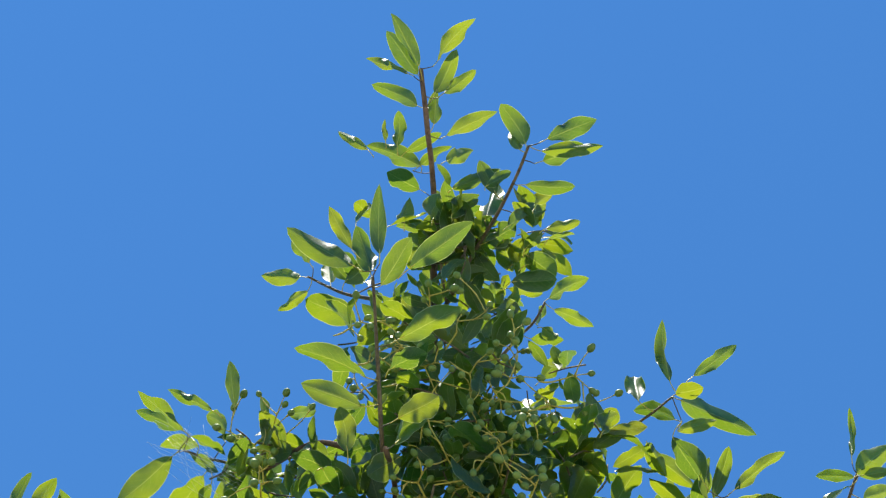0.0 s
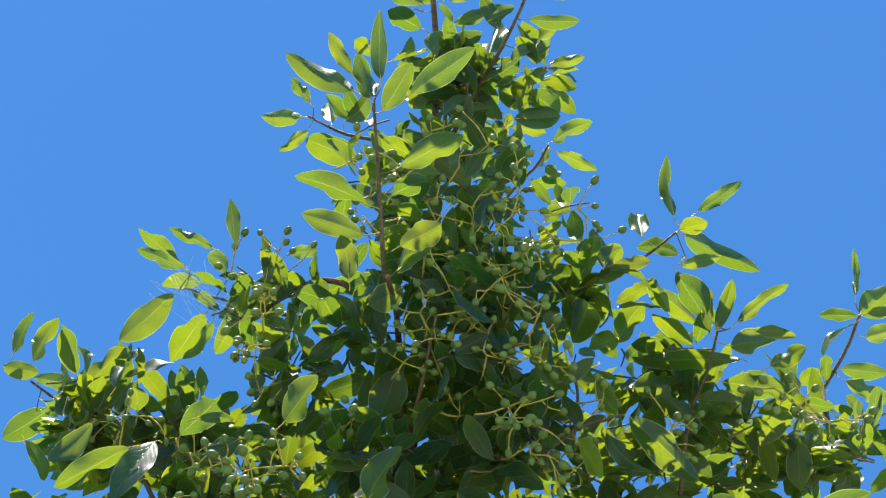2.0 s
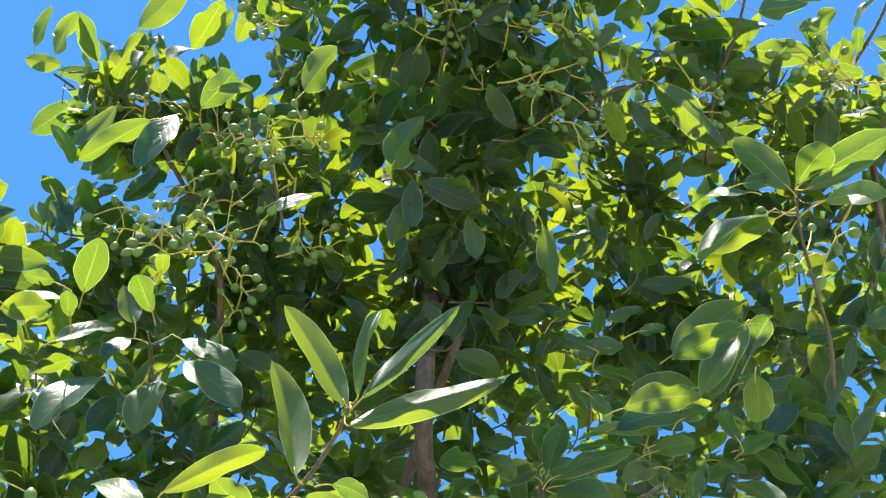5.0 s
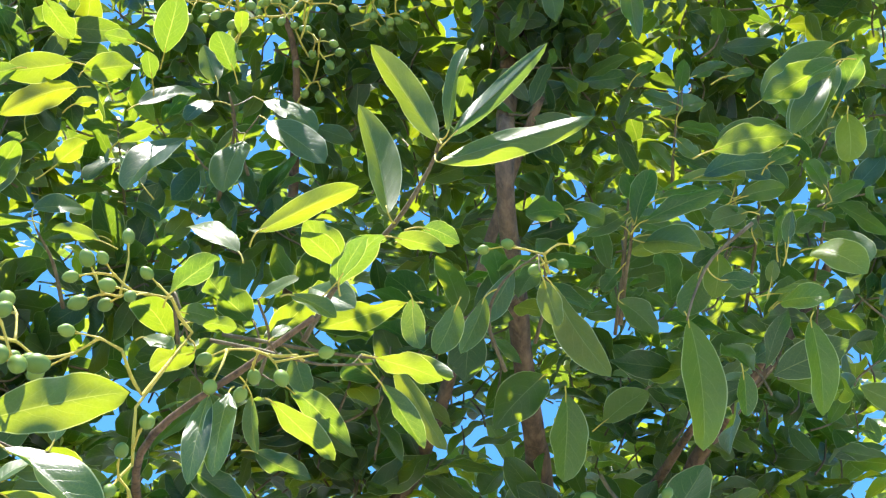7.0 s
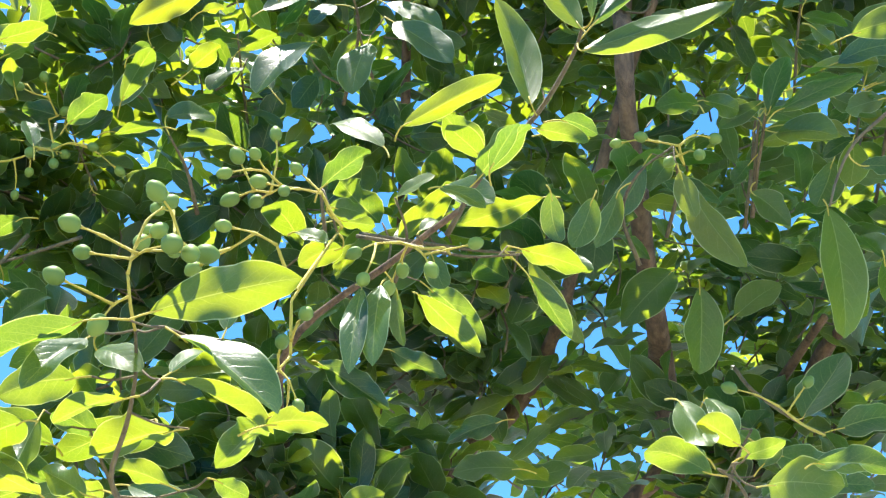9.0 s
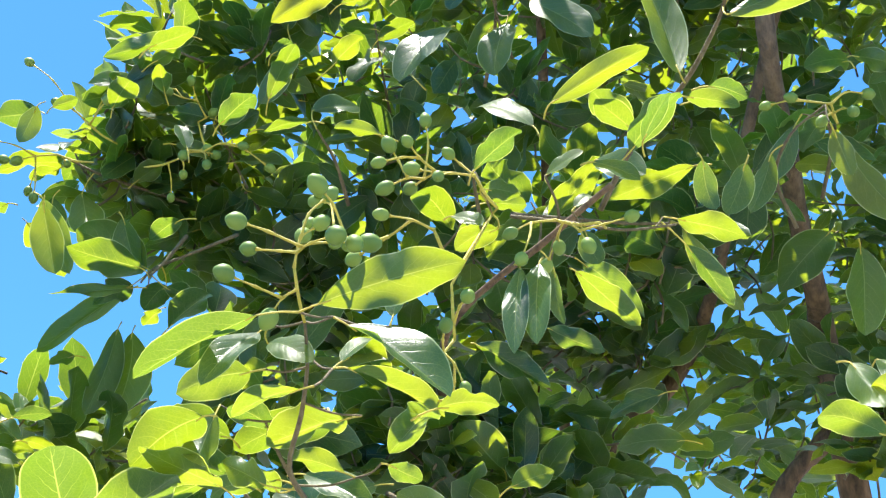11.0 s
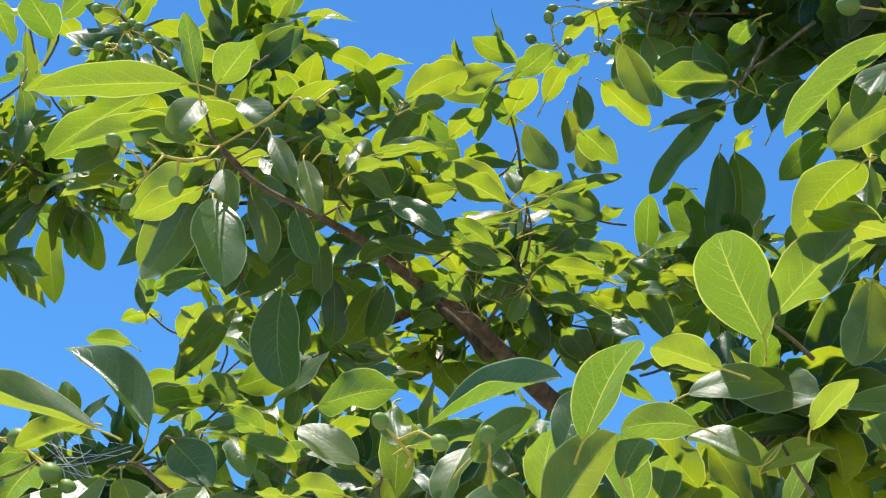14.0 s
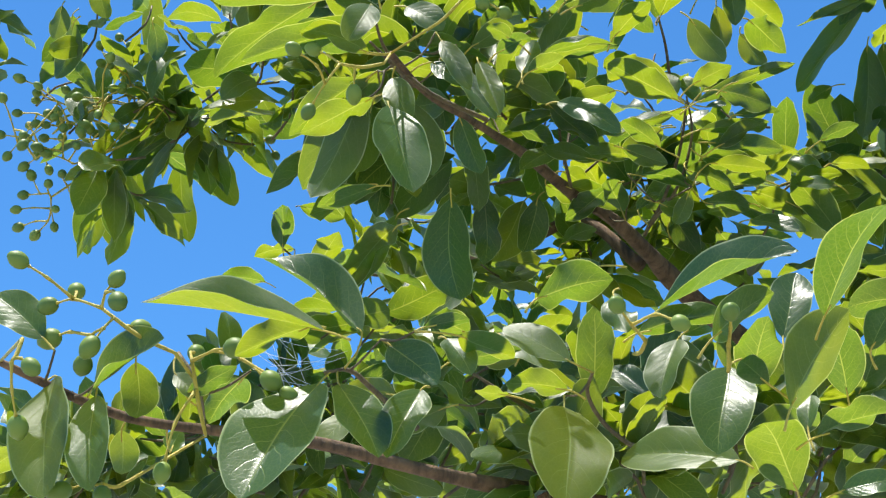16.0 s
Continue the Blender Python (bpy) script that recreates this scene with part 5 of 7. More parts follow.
leafy(twig, [
    (0.087, 1.214, 3.552, 0.147, 1.235, 3.484, 0.055, -115, 0),
    (-0.006, 1.302, 3.522, -0.050, 1.445, 3.581, 0.055, 14, 0),
    (0.059, 1.268, 3.482, 0.085, 1.359, 3.500, 0.023, 1, 0),
    (0.088, 1.171, 3.577, 0.162, 1.285, 3.624, 0.045, -16, 0),
    (-0.080, 1.119, 3.560, -0.080, 1.236, 3.616, 0.036, -8, 0),
    (-0.119, 1.213, 3.525, -0.102, 1.318, 3.588, 0.037, -28, 0),
    (0.005, 1.215, 3.556, -0.048, 1.230, 3.526, 0.048, 44, 0),
    (0.165, 1.295, 3.449, 0.151, 1.318, 3.567, 0.039, -30, 0),
    (0.021, 1.359, 3.419, 0.083, 1.458, 3.475, 0.046, -20, 0),
    (0.118, 1.389, 3.369, 0.176, 1.531, 3.442, 0.054, 16, 0),
])
leafy(twig, [
    (-0.085, 1.347, 3.407, -0.133, 1.481, 3.476, 0.045, 15, 0),
])
twig = shoot(0.0038, [(0.286, 1.399, 3.580), (0.296, 1.456, 3.559), (0.286, 1.528, 3.525)])
leafy(twig, [
    (0.296, 1.301, 3.639, 0.299, 1.451, 3.723, 0.048, 9, 0),
    (0.334, 1.308, 3.682, 0.356, 1.428, 3.742, 0.039, -12, 0),
    (0.229, 1.407, 3.592, 0.283, 1.541, 3.660, 0.048, 23, 0),
    (0.295, 1.520, 3.515, 0.348, 1.673, 3.586, 0.059, 20, 0),
    (0.247, 1.326, 3.610, 0.190, 1.289, 3.620, 0.043, 50, 0),
    (0.211, 1.454, 3.589, 0.244, 1.466, 3.510, 0.059, -42, 0),
    (0.180, 1.466, 3.543, 0.226, 1.510, 3.655, 0.040, -53, 0),
])
twig = shoot(0.0038, [(0.083, 1.220, 4.032), (0.074, 1.165, 4.088), (0.063, 1.127, 4.132)])
leafy(twig, [
    (0.059, 1.074, 4.103, 0.086, 1.087, 4.235, 0.048, -50, 0),
    (0.162, 1.090, 4.141, 0.191, 1.094, 4.303, 0.048, -9, 0),
    (0.160, 1.115, 4.085, 0.217, 1.069, 4.066, 0.048, -28, 0),
    (0.234, 1.112, 4.054, 0.265, 1.079, 4.061, 0.039, 21, 0),
    (0.235, 1.129, 4.063, 0.289, 1.146, 4.007, 0.048, -20, 0),
    (0.210, 1.173, 4.098, 0.242, 1.197, 4.173, 0.028, -41, 0),
    (0.176, 1.192, 4.066, 0.185, 1.285, 4.125, 0.033, 6, 0),
    (0.204, 1.211, 4.076, 0.273, 1.243, 4.107, 0.027, -22, 0),
    (0.192, 1.241, 4.054, 0.229, 1.268, 4.025, 0.046, -48, 0),
    (0.265, 1.249, 3.992, 0.289, 1.254, 3.959, 0.026, -45, 0),
])
leafy(twig, [
    (0.004, 1.100, 4.141, 0.013, 1.104, 4.258, 0.033, 17, 0),
    (-0.087, 1.080, 4.107, -0.070, 1.092, 4.211, 0.038, -38, 0),
    (0.084, 1.167, 4.027, 0.165, 1.163, 4.059, 0.033, -7, 0),
    (0.134, 1.335, 3.932, 0.180, 1.337, 4.012, 0.032, -72, 0),
    (0.094, 1.225, 3.998, 0.150, 1.344, 4.103, 0.048, 7, 0),
    (0.146, 1.338, 3.974, 0.131, 1.302, 3.997, 0.033, 5, 0),
    (0.008, 1.144, 4.120, 0.051, 1.169, 4.096, 0.044, -49, 0),
    (-0.112, 1.192, 4.074, -0.067, 1.144, 4.078, 0.044, -55, 0),
])
twig = shoot(0.0033, [(0.190, 1.266, 3.624), (0.171, 1.339, 3.597), (0.161, 1.411, 3.567)])
leafy(twig, [
    (0.135, 1.170, 3.668, 0.143, 1.172, 3.750, 0.028, 20, 0),
    (-0.027, 1.297, 3.642, -0.062, 1.323, 3.763, 0.048, 27, 0),
    (0.031, 1.260, 3.638, 0.068, 1.286, 3.618, 0.041, -30, 0),
    (0.219, 1.274, 3.636, 0.215, 1.289, 3.715, 0.028, -33, 0),
    (0.249, 1.268, 3.660, 0.305, 1.323, 3.737, 0.039, -27, 0),
    (0.319, 1.179, 3.641, 0.321, 1.292, 3.706, 0.041, 1, 0),
    (0.340, 1.229, 3.633, 0.379, 1.255, 3.719, 0.034, -39, 0),
    (0.226, 1.296, 3.585, 0.281, 1.331, 3.680, 0.038, -22, 0),
    (0.255, 1.330, 3.584, 0.246, 1.297, 3.599, 0.033, 29, 0),
    (0.314, 1.303, 3.625, 0.297, 1.439, 3.694, 0.058, 30, 0),
])
leafy(twig, [
    (0.220, 1.349, 3.611, 0.256, 1.474, 3.673, 0.056, -23, 0),
    (0.356, 1.329, 3.563, 0.319, 1.406, 3.633, 0.038, 27, 0),
    (-0.009, 1.380, 3.562, -0.041, 1.418, 3.473, 0.063, 45, 0),
    (0.093, 1.448, 3.495, 0.130, 1.483, 3.452, 0.055, -18, 0),
    (-0.055, 1.339, 3.571, -0.129, 1.389, 3.653, 0.040, 16, 0),
    (-0.118, 1.287, 3.581, -0.088, 1.353, 3.652, 0.028, -42, 0),
    (0.040, 1.296, 3.558, 0.027, 1.266, 3.564, 0.019, 41, 0),
    (0.339, 1.454, 3.511, 0.290, 1.475, 3.476, 0.043, 4, 0),
    (0.243, 1.426, 3.494, 0.286, 1.495, 3.543, 0.029, -27, 0),
    (0.216, 1.510, 3.478, 0.241, 1.521, 3.431, 0.041, -12, 0),
])
twig = shoot(0.0034, [(-0.376, 1.472, 3.476), (-0.353, 1.509, 3.475), (-0.310, 1.550, 3.477)])
leafy(twig, [
    (-0.475, 1.386, 3.520, -0.474, 1.407, 3.602, 0.026, 3, 0),
    (-0.433, 1.403, 3.482, -0.436, 1.367, 3.500, 0.037, 2, 0),
    (-0.501, 1.402, 3.453, -0.569, 1.438, 3.404, 0.049, 58, 0),
    (-0.602, 1.403, 3.415, -0.572, 1.458, 3.379, 0.034, 100, 1),
    (-0.591, 1.553, 3.326, -0.639, 1.561, 3.407, 0.051, 60, 0),
    (-0.513, 1.522, 3.390, -0.575, 1.541, 3.389, 0.020, 20, 0),
    (-0.509, 1.546, 3.375, -0.571, 1.600, 3.384, 0.025, -12, 0),
    (-0.431, 1.511, 3.437, -0.526, 1.588, 3.429, 0.039, 28, 0),
    (-0.389, 1.498, 3.477, -0.368, 1.561, 3.574, 0.037, -93, 0),
    (-0.274, 1.469, 3.484, -0.332, 1.480, 3.453, 0.039, 52, 0),
])
leafy(twig, [
    (-0.206, 1.452, 3.477, -0.283, 1.461, 3.489, 0.029, 17, 0),
    (-0.200, 1.431, 3.532, -0.283, 1.481, 3.561, 0.035, -82, 1),
    (-0.187, 1.461, 3.517, -0.245, 1.531, 3.568, 0.029, 14, 0),
    (-0.172, 1.479, 3.494, -0.133, 1.440, 3.516, 0.039, 12, 0),
    (-0.192, 1.355, 3.621, -0.251, 1.412, 3.584, 0.039, 31, 0),
    (-0.372, 1.477, 3.440, -0.394, 1.666, 3.500, 0.067, -27, 0),
    (-0.211, 1.421, 3.558, -0.204, 1.457, 3.663, 0.037, -56, 0),
])
twig = shoot(0.0025, [(-0.336, 1.305, 2.831), (-0.336, 1.345, 2.819), (-0.330, 1.391, 2.801)])
leafy(twig, [
    (-0.526, 1.130, 2.865, -0.508, 1.188, 2.857, 0.033, -11, 0),
    (-0.396, 1.201, 2.835, -0.359, 1.118, 2.844, 0.039, -1, 0),
    (-0.331, 1.220, 2.800, -0.353, 1.212, 2.857, 0.028, 57, 0),
    (-0.306, 1.203, 2.862, -0.296, 1.171, 2.867, 0.018, 0, 0),
    (-0.420, 1.168, 2.823, -0.454, 1.153, 2.824, 0.020, 23, 0),
    (-0.422, 1.243, 2.836, -0.419, 1.203, 2.844, 0.022, 5, 0),
    (-0.473, 1.231, 2.819, -0.475, 1.191, 2.823, 0.022, 9, 0),
    (-0.513, 1.239, 2.797, -0.484, 1.239, 2.799, 0.016, -21, 0),
    (-0.365, 1.307, 2.855, -0.388, 1.291, 2.808, 0.030, -57, 1),
    (-0.320, 1.314, 2.790, -0.333, 1.306, 2.700, 0.049, -171, 1),
])
leafy(twig, [
    (-0.354, 1.356, 2.821, -0.365, 1.367, 2.802, 0.018, 52, 1),
    (-0.564, 1.303, 2.689, -0.522, 1.353, 2.727, 0.040, 63, 1),
    (-0.535, 1.450, 2.762, -0.611, 1.448, 2.760, 0.015, 46, 0),
    (-0.630, 1.306, 2.798, -0.597, 1.293, 2.802, 0.019, -10, 0),
    (-0.504, 1.194, 2.823, -0.597, 1.201, 2.820, 0.038, 20, 0),
])
twig = shoot(0.0024, [(0.146, 1.375, 2.669), (0.141, 1.415, 2.650), (0.135, 1.464, 2.618)])
leafy(twig, [
    (0.202, 1.256, 2.697, 0.227, 1.260, 2.669, 0.018, -35, 0),
    (0.306, 1.287, 2.677, 0.335, 1.256, 2.669, 0.020, -39, 0),
    (0.276, 1.333, 2.668, 0.326, 1.315, 2.666, 0.025, -36, 0),
    (0.248, 1.346, 2.643, 0.270, 1.325, 2.645, 0.016, -16, 0),
    (0.292, 1.386, 2.657, 0.290, 1.360, 2.657, 0.014, -4, 0),
    (0.319, 1.394, 2.638, 0.323, 1.343, 2.647, 0.014, -3, 0),
    (0.316, 1.452, 2.631, 0.325, 1.455, 2.668, 0.017, -118, 0),
    (0.247, 1.419, 2.603, 0.287, 1.426, 2.602, 0.022, -11, 0),
    (0.313, 1.428, 2.597, 0.366, 1.431, 2.596, 0.028, 57, 1),
    (0.164, 1.379, 2.646, 0.224, 1.334, 2.597, 0.048, 73, 1),
])
leafy(twig, [
    (0.356, 1.369, 2.616, 0.400, 1.330, 2.547, 0.049, 58, 1),
    (0.389, 1.224, 2.690, 0.386, 1.255, 2.645, 0.040, 46, 1),
    (0.235, 1.460, 2.660, 0.211, 1.488, 2.614, 0.046, 68, 3),
    (0.073, 1.301, 2.632, 0.026, 1.343, 2.669, 0.035, 40, 0),
    (0.080, 1.328, 2.662, 0.117, 1.304, 2.622, 0.027, -66, 0),
])
twig = shoot(0.0028, [(-0.951, 1.374, 2.740), (-0.917, 1.426, 2.740), (-0.859, 1.488, 2.742), (-0.791, 1.552, 2.743)])
leafy(twig, [
    (-0.951, 1.296, 2.759, -1.034, 1.313, 2.777, 0.041, 31, 0),
    (-0.943, 1.277, 2.752, -0.968, 1.291, 2.706, 0.034, 50, 1),
    (-0.921, 1.278, 2.746, -0.883, 1.275, 2.751, 0.020, -20, 0),
    (-0.826, 1.271, 2.719, -0.777, 1.223, 2.716, 0.037, -13, 0),
    (-0.758, 1.276, 2.736, -0.745, 1.231, 2.743, 0.026, 6, 0),
    (-0.728, 1.263, 2.814, -0.830, 1.233, 2.774, 0.028, 33, 0),
    (-0.775, 1.261, 2.776, -0.730, 1.250, 2.779, 0.025, -16, 0),
    (-0.844, 1.402, 2.812, -0.779, 1.418, 2.784, 0.039, 63, 1),
    (-0.804, 1.403, 2.758, -0.762, 1.427, 2.747, 0.027, 87, 1),
    (-0.670, 1.370, 2.732, -0.607, 1.392, 2.738, 0.019, -37, 0),
])
leafy(twig, [
    (-1.066, 1.479, 2.723, -1.070, 1.603, 2.709, 0.046, -14, 0),
    (-0.997, 1.430, 2.721, -1.010, 1.452, 2.667, 0.047, 28, 1),
    (-0.948, 1.424, 2.716, -0.918, 1.408, 2.633, 0.049, -144, 0),
    (-0.825, 1.536, 2.709, -0.883, 1.500, 2.667, 0.040, 35, 0),
    (-0.870, 1.593, 2.724, -0.907, 1.602, 2.677, 0.046, 70, 1),
    (-0.835, 1.582, 2.691, -0.859, 1.610, 2.623, 0.050, 42, 3),
    (-0.931, 1.657, 2.665, -0.974, 1.688, 2.660, 0.029, 9, 0),
    (-0.909, 1.352, 2.763, -0.898, 1.402, 2.758, 0.027, -13, 0),
    (-0.947, 1.359, 2.709, -0.993, 1.364, 2.703, 0.025, 9, 0),
])
leafy(twig, [
    (-0.871, 1.426, 2.721, -0.817, 1.401, 2.730, 0.033, -12, 0),
])
twig = shoot(0.0027, [(-1.123, 1.127, 2.310), (-1.117, 1.134, 2.350), (-1.120, 1.141, 2.378)])
leafy(twig, [
    (-1.084, 1.074, 2.338, -1.031, 0.997, 2.351, 0.046, 6, 0),
    (-1.080, 1.088, 2.339, -1.037, 1.051, 2.351, 0.031, -2, 0),
    (-1.086, 0.984, 2.338, -1.024, 0.955, 2.349, 0.033, -7, 0),
    (-1.070, 0.923, 2.352, -1.015, 0.928, 2.353, 0.025, -38, 0),
    (-1.127, 1.026, 2.336, -1.102, 1.065, 2.336, 0.025, -24, 0),
    (-1.110, 1.123, 2.312, -1.054, 1.170, 2.309, 0.024, -27, 0),
    (-1.076, 1.124, 2.331, -0.996, 1.173, 2.335, 0.019, -28, 0),
    (-1.042, 1.208, 2.356, -1.118, 1.203, 2.353, 0.024, 11, 0),
    (-1.146, 1.152, 2.321, -1.153, 1.212, 2.317, 0.030, -20, 0),
    (-1.171, 1.149, 2.313, -1.168, 1.203, 2.310, 0.029, -25, 0),
])
leafy(twig, [
    (-1.103, 1.228, 2.315, -1.052, 1.178, 2.331, 0.025, -2, 0),
    (-1.128, 1.237, 2.288, -1.098, 1.175, 2.299, 0.029, 9, 0),
    (-1.099, 1.246, 2.329, -1.058, 1.239, 2.331, 0.023, -16, 0),
    (-1.062, 1.254, 2.312, -1.126, 1.284, 2.309, 0.035, 34, 0),
    (-1.059, 1.279, 2.321, -1.016, 1.230, 2.333, 0.031, -3, 0),
    (-1.024, 1.268, 2.328, -0.968, 1.292, 2.327, 0.033, -18, 0),
    (-1.002, 1.344, 2.321, -1.038, 1.293, 2.324, 0.034, 20, 0),
    (-0.971, 1.310, 2.297, -0.917, 1.293, 2.302, 0.027, -23, 0),
    (-0.939, 1.389, 2.318, -0.989, 1.389, 2.359, 0.029, 74, 0),
    (-0.899, 1.341, 2.263, -0.939, 1.316, 2.273, 0.026, -63, 1),
])
leafy(twig, [
    (-1.046, 1.337, 2.308, -1.000, 1.405, 2.276, 0.030, -41, 0),
    (-1.119, 1.314, 2.290, -1.075, 1.282, 2.304, 0.030, -6, 0),
    (-1.096, 1.391, 2.304, -1.114, 1.465, 2.287, 0.042, -16, 0),
    (-1.253, 1.203, 2.346, -1.305, 1.192, 2.276, 0.053, 76, 1),
    (-1.215, 1.185, 2.327, -1.249, 1.188, 2.266, 0.043, 68, 1),
    (-1.247, 1.263, 2.302, -1.197, 1.273, 2.307, 0.027, -25, 0),
])
twig = shoot(0.0024, [(-1.009, 1.190, 2.489), (-1.026, 1.223, 2.471), (-1.048, 1.256, 2.445)])
leafy(twig, [
    (-0.937, 1.111, 2.472, -0.875, 1.105, 2.479, 0.034, -20, 0),
    (-0.979, 1.142, 2.517, -0.987, 1.125, 2.486, 0.019, -33, 1),
    (-0.989, 1.165, 2.467, -0.927, 1.130, 2.474, 0.039, -8, 0),
    (-0.923, 1.215, 2.507, -0.934, 1.236, 2.457, 0.031, 24, 1),
    (-0.954, 1.233, 2.496, -0.968, 1.251, 2.445, 0.028, 32, 1),
    (-0.934, 1.160, 2.457, -0.881, 1.134, 2.467, 0.028, -15, 0),
    (-1.080, 1.023, 2.496, -1.088, 0.964, 2.498, 0.032, 11, 0),
    (-1.092, 1.075, 2.480, -1.115, 1.011, 2.480, 0.032, 13, 0),
    (-1.102, 1.080, 2.485, -1.143, 1.052, 2.457, 0.018, 31, 0),
    (-1.123, 1.117, 2.525, -1.112, 1.113, 2.459, 0.036, 154, 1),
])
leafy(twig, [
    (-1.112, 1.161, 2.433, -1.076, 1.110, 2.442, 0.021, 3, 0),
    (-0.849, 1.206, 2.526, -0.842, 1.248, 2.455, 0.044, -66, 3),
])
twig = shoot(0.0024, [(0.154, 1.385, 2.736), (0.147, 1.432, 2.712), (0.139, 1.487, 2.675), (0.128, 1.545, 2.630)])
leafy(twig, [
    (0.162, 1.357, 2.689, 0.144, 1.310, 2.698, 0.028, 6, 0),
    (0.177, 1.369, 2.710, 0.279, 1.308, 2.676, 0.032, 51, 1),
    (0.182, 1.318, 2.661, 0.234, 1.304, 2.659, 0.017, -19, 0),
    (0.144, 1.376, 2.667, 0.103, 1.348, 2.673, 0.027, 12, 0),
    (0.152, 1.385, 2.690, 0.215, 1.417, 2.682, 0.024, -13, 0),
    (0.147, 1.416, 2.663, 0.230, 1.345, 2.605, 0.038, 63, 1),
    (0.136, 1.425, 2.644, 0.113, 1.463, 2.639, 0.024, 11, 0),
    (0.150, 1.345, 2.667, 0.097, 1.385, 2.665, 0.022, 13, 0),
    (0.149, 1.424, 2.696, 0.191, 1.430, 2.735, 0.027, 66, 1),
])
twig = shoot(0.0026, [(0.330, 1.410, 2.834), (0.326, 1.470, 2.797), (0.319, 1.533, 2.754), (0.303, 1.603, 2.696)])
leafy(twig, [
    (0.321, 1.389, 2.778, 0.286, 1.340, 2.782, 0.030, 7, 0),
    (0.322, 1.363, 2.754, 0.359, 1.348, 2.753, 0.021, -18, 0),
    (0.365, 1.427, 2.841, 0.431, 1.427, 2.947, 0.043, 80, 1),
    (0.313, 1.292, 2.783, 0.401, 1.262, 2.824, 0.042, -30, 0),
    (0.400, 1.296, 2.771, 0.420, 1.219, 2.775, 0.033, -12, 0),
    (0.266, 1.470, 2.765, 0.320, 1.526, 2.756, 0.030, -10, 0),
    (0.304, 1.426, 2.753, 0.345, 1.416, 2.750, 0.023, -17, 0),
    (0.272, 1.557, 2.723, 0.322, 1.590, 2.730, 0.028, -38, 0),
    (0.338, 1.556, 2.713, 0.342, 1.497, 2.719, 0.015, -4, 0),
    (0.351, 1.505, 2.728, 0.344, 1.433, 2.738, 0.027, -3, 0),
])
leafy(twig, [
    (0.294, 1.434, 2.799, 0.328, 1.410, 2.758, 0.031, 60, 1),
    (0.333, 1.526, 2.655, 0.395, 1.523, 2.678, 0.027, 63, 1),
    (0.242, 1.449, 2.756, 0.298, 1.464, 2.728, 0.027, -29, 0),
    (0.378, 1.471, 2.756, 0.409, 1.463, 2.727, 0.024, 61, 1),
    (0.268, 1.249, 2.783, 0.301, 1.245, 2.784, 0.015, -23, 0),
    (0.386, 1.319, 2.754, 0.416, 1.314, 2.759, 0.014, -42, 0),
    (0.321, 1.481, 2.768, 0.284, 1.512, 2.778, 0.023, 39, 0),
    (0.308, 1.491, 2.749, 0.366, 1.512, 2.744, 0.027, -24, 0),
])
twig = shoot(0.0024, [(0.240, 1.484, 2.990), (0.231, 1.553, 2.948), (0.225, 1.615, 2.908)])
leafy(twig, [
    (0.232, 1.538, 2.935, 0.265, 1.556, 2.946, 0.018, -35, 0),
    (0.212, 1.506, 2.968, 0.280, 1.525, 3.007, 0.040, 77, 1),
    (0.253, 1.446, 2.979, 0.305, 1.441, 2.996, 0.022, -29, 0),
    (0.176, 1.402, 2.944, 0.201, 1.382, 2.947, 0.017, -10, 0),
    (0.230, 1.453, 2.939, 0.186, 1.439, 2.951, 0.022, 37, 0),
    (0.231, 1.479, 2.922, 0.291, 1.498, 2.915, 0.027, -12, 0),
    (0.231, 1.587, 2.936, 0.198, 1.573, 2.980, 0.025, 38, 0),
    (0.229, 1.548, 2.933, 0.282, 1.589, 2.928, 0.029, -10, 0),
    (0.236, 1.450, 2.957, 0.242, 1.395, 2.964, 0.020, -7, 0),
])
twig = shoot(0.0023, [(0.415, 1.481, 2.809), (0.409, 1.539, 2.772), (0.395, 1.601, 2.727)])
leafy(twig, [
    (0.403, 1.470, 2.762, 0.449, 1.436, 2.768, 0.025, -19, 0),
    (0.401, 1.465, 2.750, 0.365, 1.502, 2.745, 0.025, 29, 0),
    (0.407, 1.528, 2.763, 0.449, 1.490, 2.684, 0.052, 37, 1),
    (0.401, 1.553, 2.745, 0.367, 1.594, 2.742, 0.027, 13, 0),
    (0.401, 1.437, 2.761, 0.370, 1.387, 2.767, 0.022, 9, 0),
    (0.416, 1.581, 2.786, 0.455, 1.601, 2.732, 0.027, -24, 0),
])
twig = shoot(0.0024, [(-0.762, 1.429, 2.814), (-0.756, 1.489, 2.782), (-0.741, 1.557, 2.743)])
leafy(twig, [
    (-0.746, 1.399, 2.787, -0.785, 1.349, 2.768, 0.032, 44, 0),
    (-0.758, 1.432, 2.806, -0.798, 1.422, 2.760, 0.033, -78, 1),
    (-0.741, 1.414, 2.770, -0.701, 1.435, 2.822, 0.035, -36, 0),
    (-0.746, 1.397, 2.791, -0.697, 1.329, 2.799, 0.028, -2, 0),
    (-0.758, 1.472, 2.789, -0.822, 1.513, 2.778, 0.037, 14, 0),
    (-0.739, 1.458, 2.756, -0.663, 1.446, 2.729, 0.044, 53, 1),
    (-0.751, 1.518, 2.764, -0.785, 1.533, 2.709, 0.033, 62, 1),
    (-0.746, 1.513, 2.750, -0.698, 1.554, 2.744, 0.034, -19, 0),
])
twig = shoot(0.0025, [(-0.684, 1.454, 2.986), (-0.684, 1.521, 2.947), (-0.683, 1.588, 2.906)])
